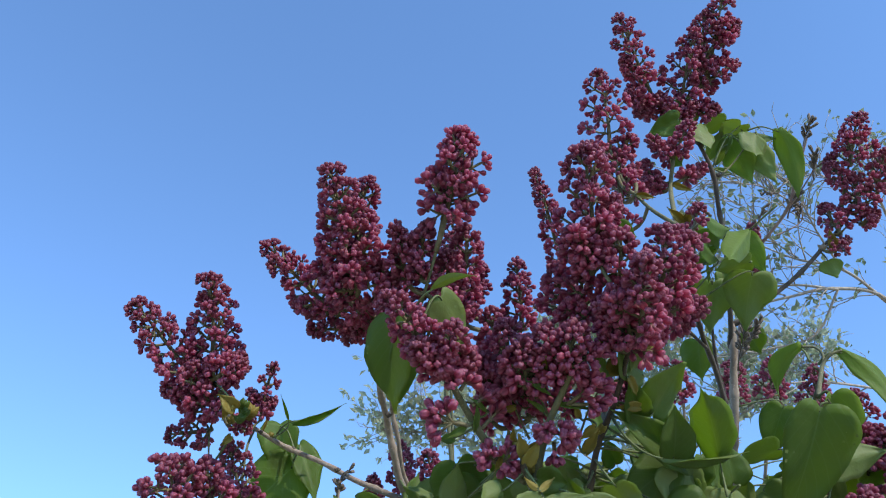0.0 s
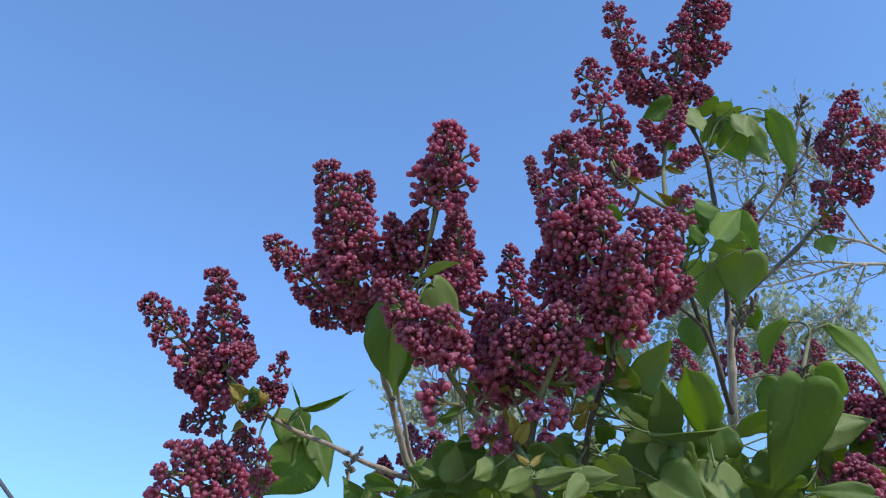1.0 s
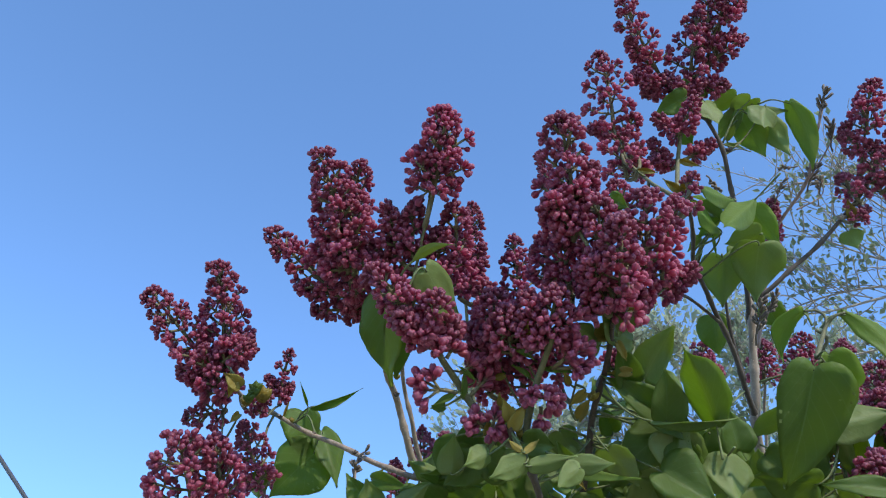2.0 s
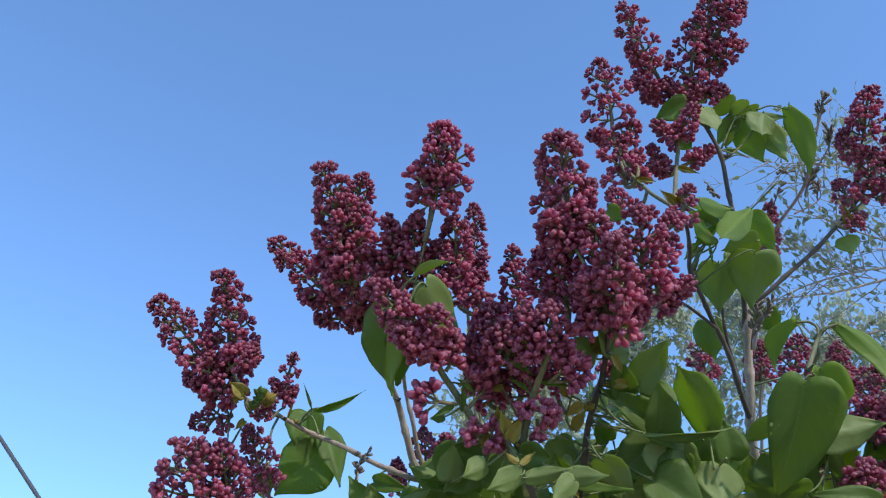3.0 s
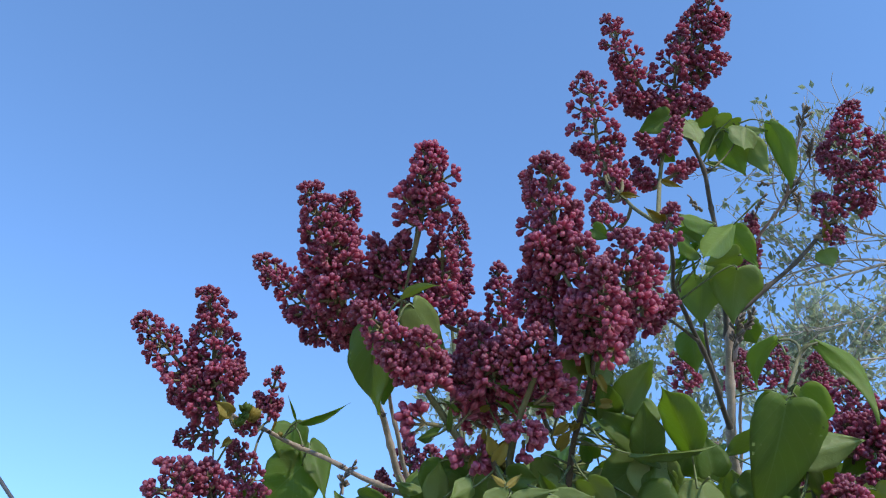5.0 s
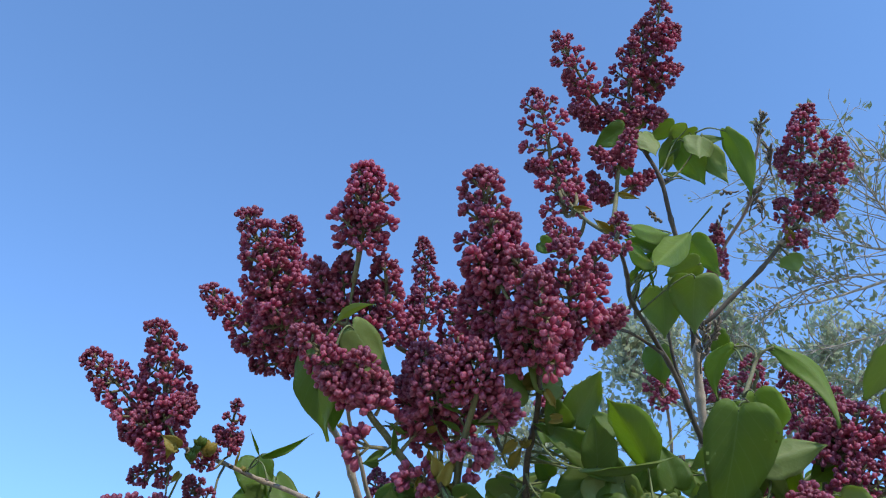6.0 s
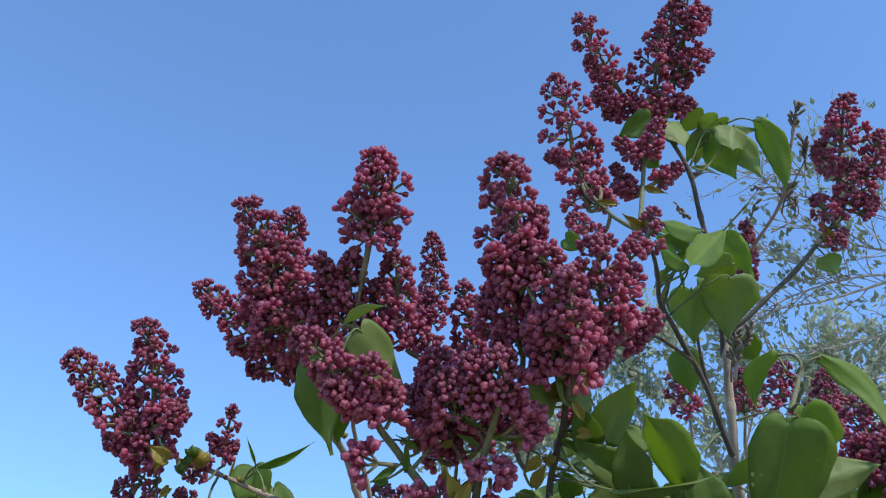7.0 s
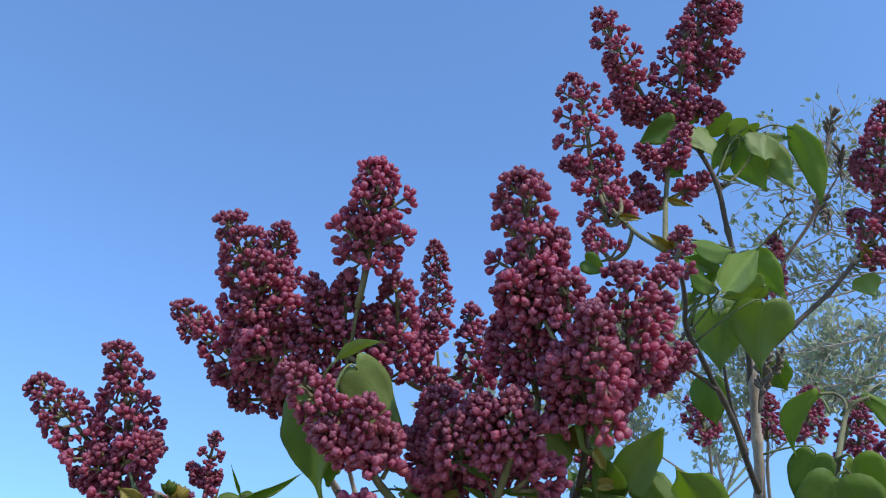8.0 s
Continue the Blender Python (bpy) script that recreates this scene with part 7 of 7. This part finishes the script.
panicle((0.3038, 0.6198, 1.9131), (0.3004, 0.5971, 1.9374), 0.0154, bare=0.0, full=1.0, young=0.25, bud=0.894)
panicle((0.2993, 0.5538, 1.8675), (0.2881, 0.5308, 1.8839), 0.0172, bare=0.0, full=1.0, young=0.0, bud=1.108)
panicle((0.0159, 0.7291, 1.9593), (0.0125, 0.7118, 1.9980), 0.0139, bare=0.0, full=1.0, young=0.4, bud=0.948)
panicle((0.0388, 0.6931, 1.9479), (0.0291, 0.6796, 1.9761), 0.0112, bare=0.0, full=1.0, young=0.3, bud=0.932)
panicle((-0.0080, 0.7416, 1.9493), (-0.0088, 0.7246, 1.9733), 0.0107, bare=0.0, full=1.0, young=0.4, bud=0.946)


# ---- trees behind ----
def tree(name, at, label):
    ob = tagged(new(name), label, "tree", "trees behind the shrub")
    ob.location = at
    return ob


TREE_AT = (7.093, 8.571, 0.0)
FAR_TREE_AT = (4.541, 12.542, 0.0)
tree_a = tree("young_tree", TREE_AT, "slender tree with thin bare branches and sprouting pale green leaves")
tree_b = tree("leafing_tree", FAR_TREE_AT, "distant tree coming into pale green leaf")
crowns = {tree_a: ([], [], []), tree_b: ([], [], [])}


def tuft(owner, at, way, count, size):
    """A tuft of small folded leaves round a twig's end."""
    v, f, uv = crowns[owner]
    for _ in range(count):
        d = way * rng.uniform(0.2, 1) + np.array([rng.gauss(0, 0.6), rng.gauss(0, 0.6), rng.gauss(0.1, 0.6)])
        d, s, u = frame_of(d)
        a = rng.uniform(0, 6.28)
        s, u = s * math.cos(a) + u * math.sin(a), u * math.cos(a) - s * math.sin(a)
        z = size * rng.uniform(0.6, 1.3)
        p = at + np.array([rng.gauss(0, 0.4), rng.gauss(0, 0.4), rng.gauss(0, 0.4)]) * size
        k = len(v)
        v += [p, p + d * z * 0.4 + s * z * 0.28 + u * z * 0.08, p + d * z, p + d * z * 0.4 - s * z * 0.28 + u * z * 0.08, p + d * z * 0.5]
        f += [(k, k + 1, k + 4), (k + 1, k + 2, k + 4), (k + 2, k + 3, k + 4), (k + 3, k, k + 4)]
        uv += [(0.5, 0), (1, 0.4), (0.5, 1), (0, 0.4), (0.5, 0.5)]


def limb(owner, pts, r0, r1, twigs, leafy):
    org = np.array(owner.location)
    thin = 1.55 if owner is tree_a else 1.15
    line = glide(pts, 10 * len(pts))
    run = np.r_[0, np.cumsum(np.linalg.norm(np.diff(line, axis=0), axis=1))]
    line = line + np.stack([0.02 * np.sin(run * 5 + k * 2) for k in range(3)], 1) * (run / run[-1])[:, None]
    tubes = Tubes()
    tubes.add(line - org, np.linspace(r0, r1, len(line)), 7)
    for k in range(round(twigs * thin)):
        i = int(len(line) * (0.25 + 0.74 * (k + rng.random()) / (twigs * thin)))
        i = min(i, len(line) - 2)
        d, s, u = frame_of(line[i + 1] - line[i])
        a = rng.uniform(0, 6.28)
        way = d * rng.uniform(0.4, 1) + (s * math.cos(a) + u * math.sin(a)) * 0.8 + np.array([0, 0, 0.35])
        way /= np.linalg.norm(way)
        size = rng.uniform(0.25, 0.7)
        tw = [line[i]]
        for _ in range(6):
            way = way + np.array([rng.gauss(0, 0.14), rng.gauss(0, 0.14), rng.gauss(0.04, 0.14)])
            way /= np.linalg.norm(way)
            tw.append(tw[-1] + way * size / 6)
        tubes.add(np.array(tw) - org, np.linspace(0.0065, 0.0025, len(tw)), 4)
        for p in tw[2:]:
            if rng.random() < (0.42 if owner is tree_a else 1.0) * leafy:
                tuft(owner, p - org, way, rng.randint(1, 3) if owner is tree_a else rng.randint(1, 3), 0.07 if owner is tree_a else 0.11)
            if rng.random() < 0.5:
                w2 = way + np.array([rng.gauss(0, 0.7), rng.gauss(0, 0.7), rng.gauss(0.1, 0.7)])
                w2 /= np.linalg.norm(w2)
                e = p + w2 * rng.uniform(0.06, 0.2)
                tubes.add(np.array([p, (p + e) / 2 + (0, 0, 0.008), e]) - org, [0.003, 0.0025, 0.0018], 4)
                if rng.random() < 0.8 * leafy:
                    tuft(owner, e - org, w2, rng.randint(1, 3) if owner is tree_a else rng.randint(1, 3), 0.07 if owner is tree_a else 0.11)
    part("limb", mesh("limb", tubes.v, tubes.f, [tree_bark]), owner)


young_tree, far_tree = tree_a, tree_b
# trunks and limbs
limb(far_tree, [(4.5415, 12.5417, -0.0500), (4.5715, 12.4417, 2.1615), (4.4415, 12.3417, 4.3730)], 0.120, 0.064, 0, 0)
limb(young_tree, [(7.0930, 8.5710, -0.0500), (7.1230, 8.4710, 1.9750), (6.9930, 8.3710, 4.0001)], 0.105, 0.056, 0, 0)
limb(young_tree, [(6.9930, 8.3710, 4.0001), (5.9641, 6.8277, 5.4507), (5.0540, 5.9168, 6.1604), (4.3055, 5.6293, 6.1381), (3.8252, 5.6905, 6.0829), (3.3945, 5.7974, 5.9728), (2.8657, 5.8507, 5.9285)], 0.0275, 0.0042, 15, 1.0)
limb(young_tree, [(5.0540, 5.9168, 6.1604), (4.3503, 5.5181, 6.2662), (3.9149, 5.4682, 6.3390), (3.5276, 5.4168, 6.4119), (3.0911, 5.3355, 6.5213)], 0.0165, 0.0035, 13, 1.0)
limb(young_tree, [(4.3055, 5.6293, 6.1381), (3.9196, 5.6250, 6.1561), (3.5357, 5.6834, 6.1010), (3.0568, 5.7917, 5.9908), (2.7239, 5.9427, 5.8259)], 0.0138, 0.0028, 13, 1.0)
limb(young_tree, [(3.8252, 5.6905, 6.0829), (3.5834, 5.6663, 6.1193), (3.2915, 5.5807, 6.2288), (3.0496, 5.5565, 6.2652)], 0.0066, 0.0028, 10, 1.0)
limb(young_tree, [(4.3503, 5.5181, 6.2662), (4.0546, 5.3071, 6.5221), (3.9150, 5.1543, 6.7049), (3.8543, 5.0619, 6.8146)], 0.0121, 0.0028, 13, 0.6)
limb(young_tree, [(4.0527, 5.2444, 6.5952), (3.6144, 5.1003, 6.7778), (3.2280, 5.0803, 6.8141), (2.8417, 5.0603, 6.8504)], 0.0083, 0.0021, 12, 0.6)
limb(young_tree, [(3.9149, 5.4682, 6.3390), (3.6711, 5.3812, 6.4486), (3.4255, 5.2315, 6.6313), (3.0854, 5.1473, 6.7408)], 0.0077, 0.0021, 10, 0.6)
limb(young_tree, [(4.3055, 5.6293, 6.1381), (4.1209, 5.9016, 5.8270), (3.7384, 6.0070, 5.7170), (3.2576, 6.0526, 5.6800), (2.9213, 6.0939, 5.6432)], 0.0121, 0.0021, 13, 1.0)
limb(young_tree, [(5.9641, 6.8277, 5.4507), (5.0189, 6.4049, 5.5928), (4.2258, 6.1810, 5.4979), (3.6487, 6.2294, 5.4608), (3.1679, 6.2749, 5.4239)], 0.0165, 0.0028, 13, 1.0)
limb(young_tree, [(4.9903, 5.4642, 6.6900), (4.6270, 5.1019, 6.7420), (4.5750, 4.9779, 6.8883), (4.5721, 4.8838, 6.9980)], 0.0165, 0.0028, 13, 1.0)
limb(young_tree, [(5.9641, 6.8277, 5.4507), (5.4434, 6.0713, 6.1586), (4.9903, 5.4642, 6.6900)], 0.033, 0.021, 3, 0.2)
limb(young_tree, [(4.4777, 4.9493, 6.9248), (4.1896, 4.9892, 6.8880), (3.9487, 4.9963, 6.8878), (3.7339, 5.0654, 6.8145)], 0.0077, 0.0021, 10, 0.6)
limb(young_tree, [(4.0537, 5.2757, 6.5586), (3.7618, 5.1902, 6.6682), (3.5652, 5.0704, 6.8143), (3.4901, 4.9785, 6.9240)], 0.0066, 0.0021, 6, 0.9)
limb(far_tree, [(4.4415, 12.3417, 4.3730), (4.0925, 10.6559, 6.3493), (3.8488, 9.9847, 7.1397), (3.4593, 9.4147, 7.8171), (3.2274, 9.1307, 8.1558)], 0.033, 0.0042, 67, 1.6)
limb(far_tree, [(4.0925, 10.6559, 6.3493), (4.4408, 9.8703, 7.2531), (4.2774, 9.3905, 7.8178), (4.0440, 9.0582, 8.2129)], 0.0165, 0.0035, 61, 1.6)
limb(far_tree, [(3.8488, 9.9847, 7.1397), (3.0190, 9.6215, 7.5909), (2.7127, 9.3398, 7.9295)], 0.0138, 0.0035, 56, 1.6)
limb(far_tree, [(4.0925, 10.6559, 6.3493), (3.0367, 10.2024, 6.9132), (2.2841, 9.9339, 7.2514), (1.6178, 10.0504, 7.1380)], 0.0165, 0.0035, 71, 1.6)
limb(far_tree, [(4.2560, 11.1357, 5.7847), (2.6736, 10.5039, 6.5741), (1.6237, 10.2441, 6.9121), (1.0273, 10.2132, 6.9681), (0.5067, 10.2286, 6.9677)], 0.0193, 0.0035, 64, 1.0)
limb(far_tree, [(1.6237, 10.2441, 6.9121), (1.0199, 9.9711, 7.2505), (0.6407, 9.7400, 7.5325)], 0.011, 0.0028, 25, 0.6)
limb(far_tree, [(4.0925, 10.6559, 6.3493), (4.8958, 10.1476, 6.9147), (5.4820, 9.8396, 7.2540), (6.0740, 9.7252, 7.3674)], 0.0165, 0.0035, 57, 1.3)
limb(far_tree, [(4.8958, 10.1476, 6.9147), (5.2559, 9.7494, 7.3667), (5.3958, 9.4545, 7.7057), (5.6116, 9.2058, 7.9882)], 0.0138, 0.0035, 51, 1.2)
limb(far_tree, [(5.4820, 9.8396, 7.2540), (6.0666, 9.4832, 7.6497), (6.5040, 9.1795, 7.9889)], 0.011, 0.0035, 35, 1.2)
for owner, (v, f, uv) in crowns.items():
    part("crown", mesh("crown", v, f, [near_leaf if owner is tree_a else tree_leaf], uv=uv, smooth=False), owner, "scattered pale green spring leaves", kind="stuff")


# ---- cable ----
def cable(a, b):
    tubes = Tubes()
    a, b = np.array(a), np.array(b)
    line = np.array([a + (b - a) * t for t in np.linspace(0, 1, 24)])
    tubes.add(line - a, [0.0018] * 24, 6)
    m, t, p = material("cable_rubber")
    t.links.new(ramp(t, noise_out(t, 3.0), [(0.3, (0.035, 0.035, 0.04)), (0.7, (0.06, 0.06, 0.065))]), p.inputs["Base Color"])
    ob = new("guy_cable", mesh("guy_cable", tubes.v, tubes.f, [m]))
    ob.location = a
    return tagged(ob, "thin dark cable slanting down to the ground beside the shrub", "cable")


cable((-4.1778, 1.4195, 6.0021), (1.5858, 0.3951, -0.0520))
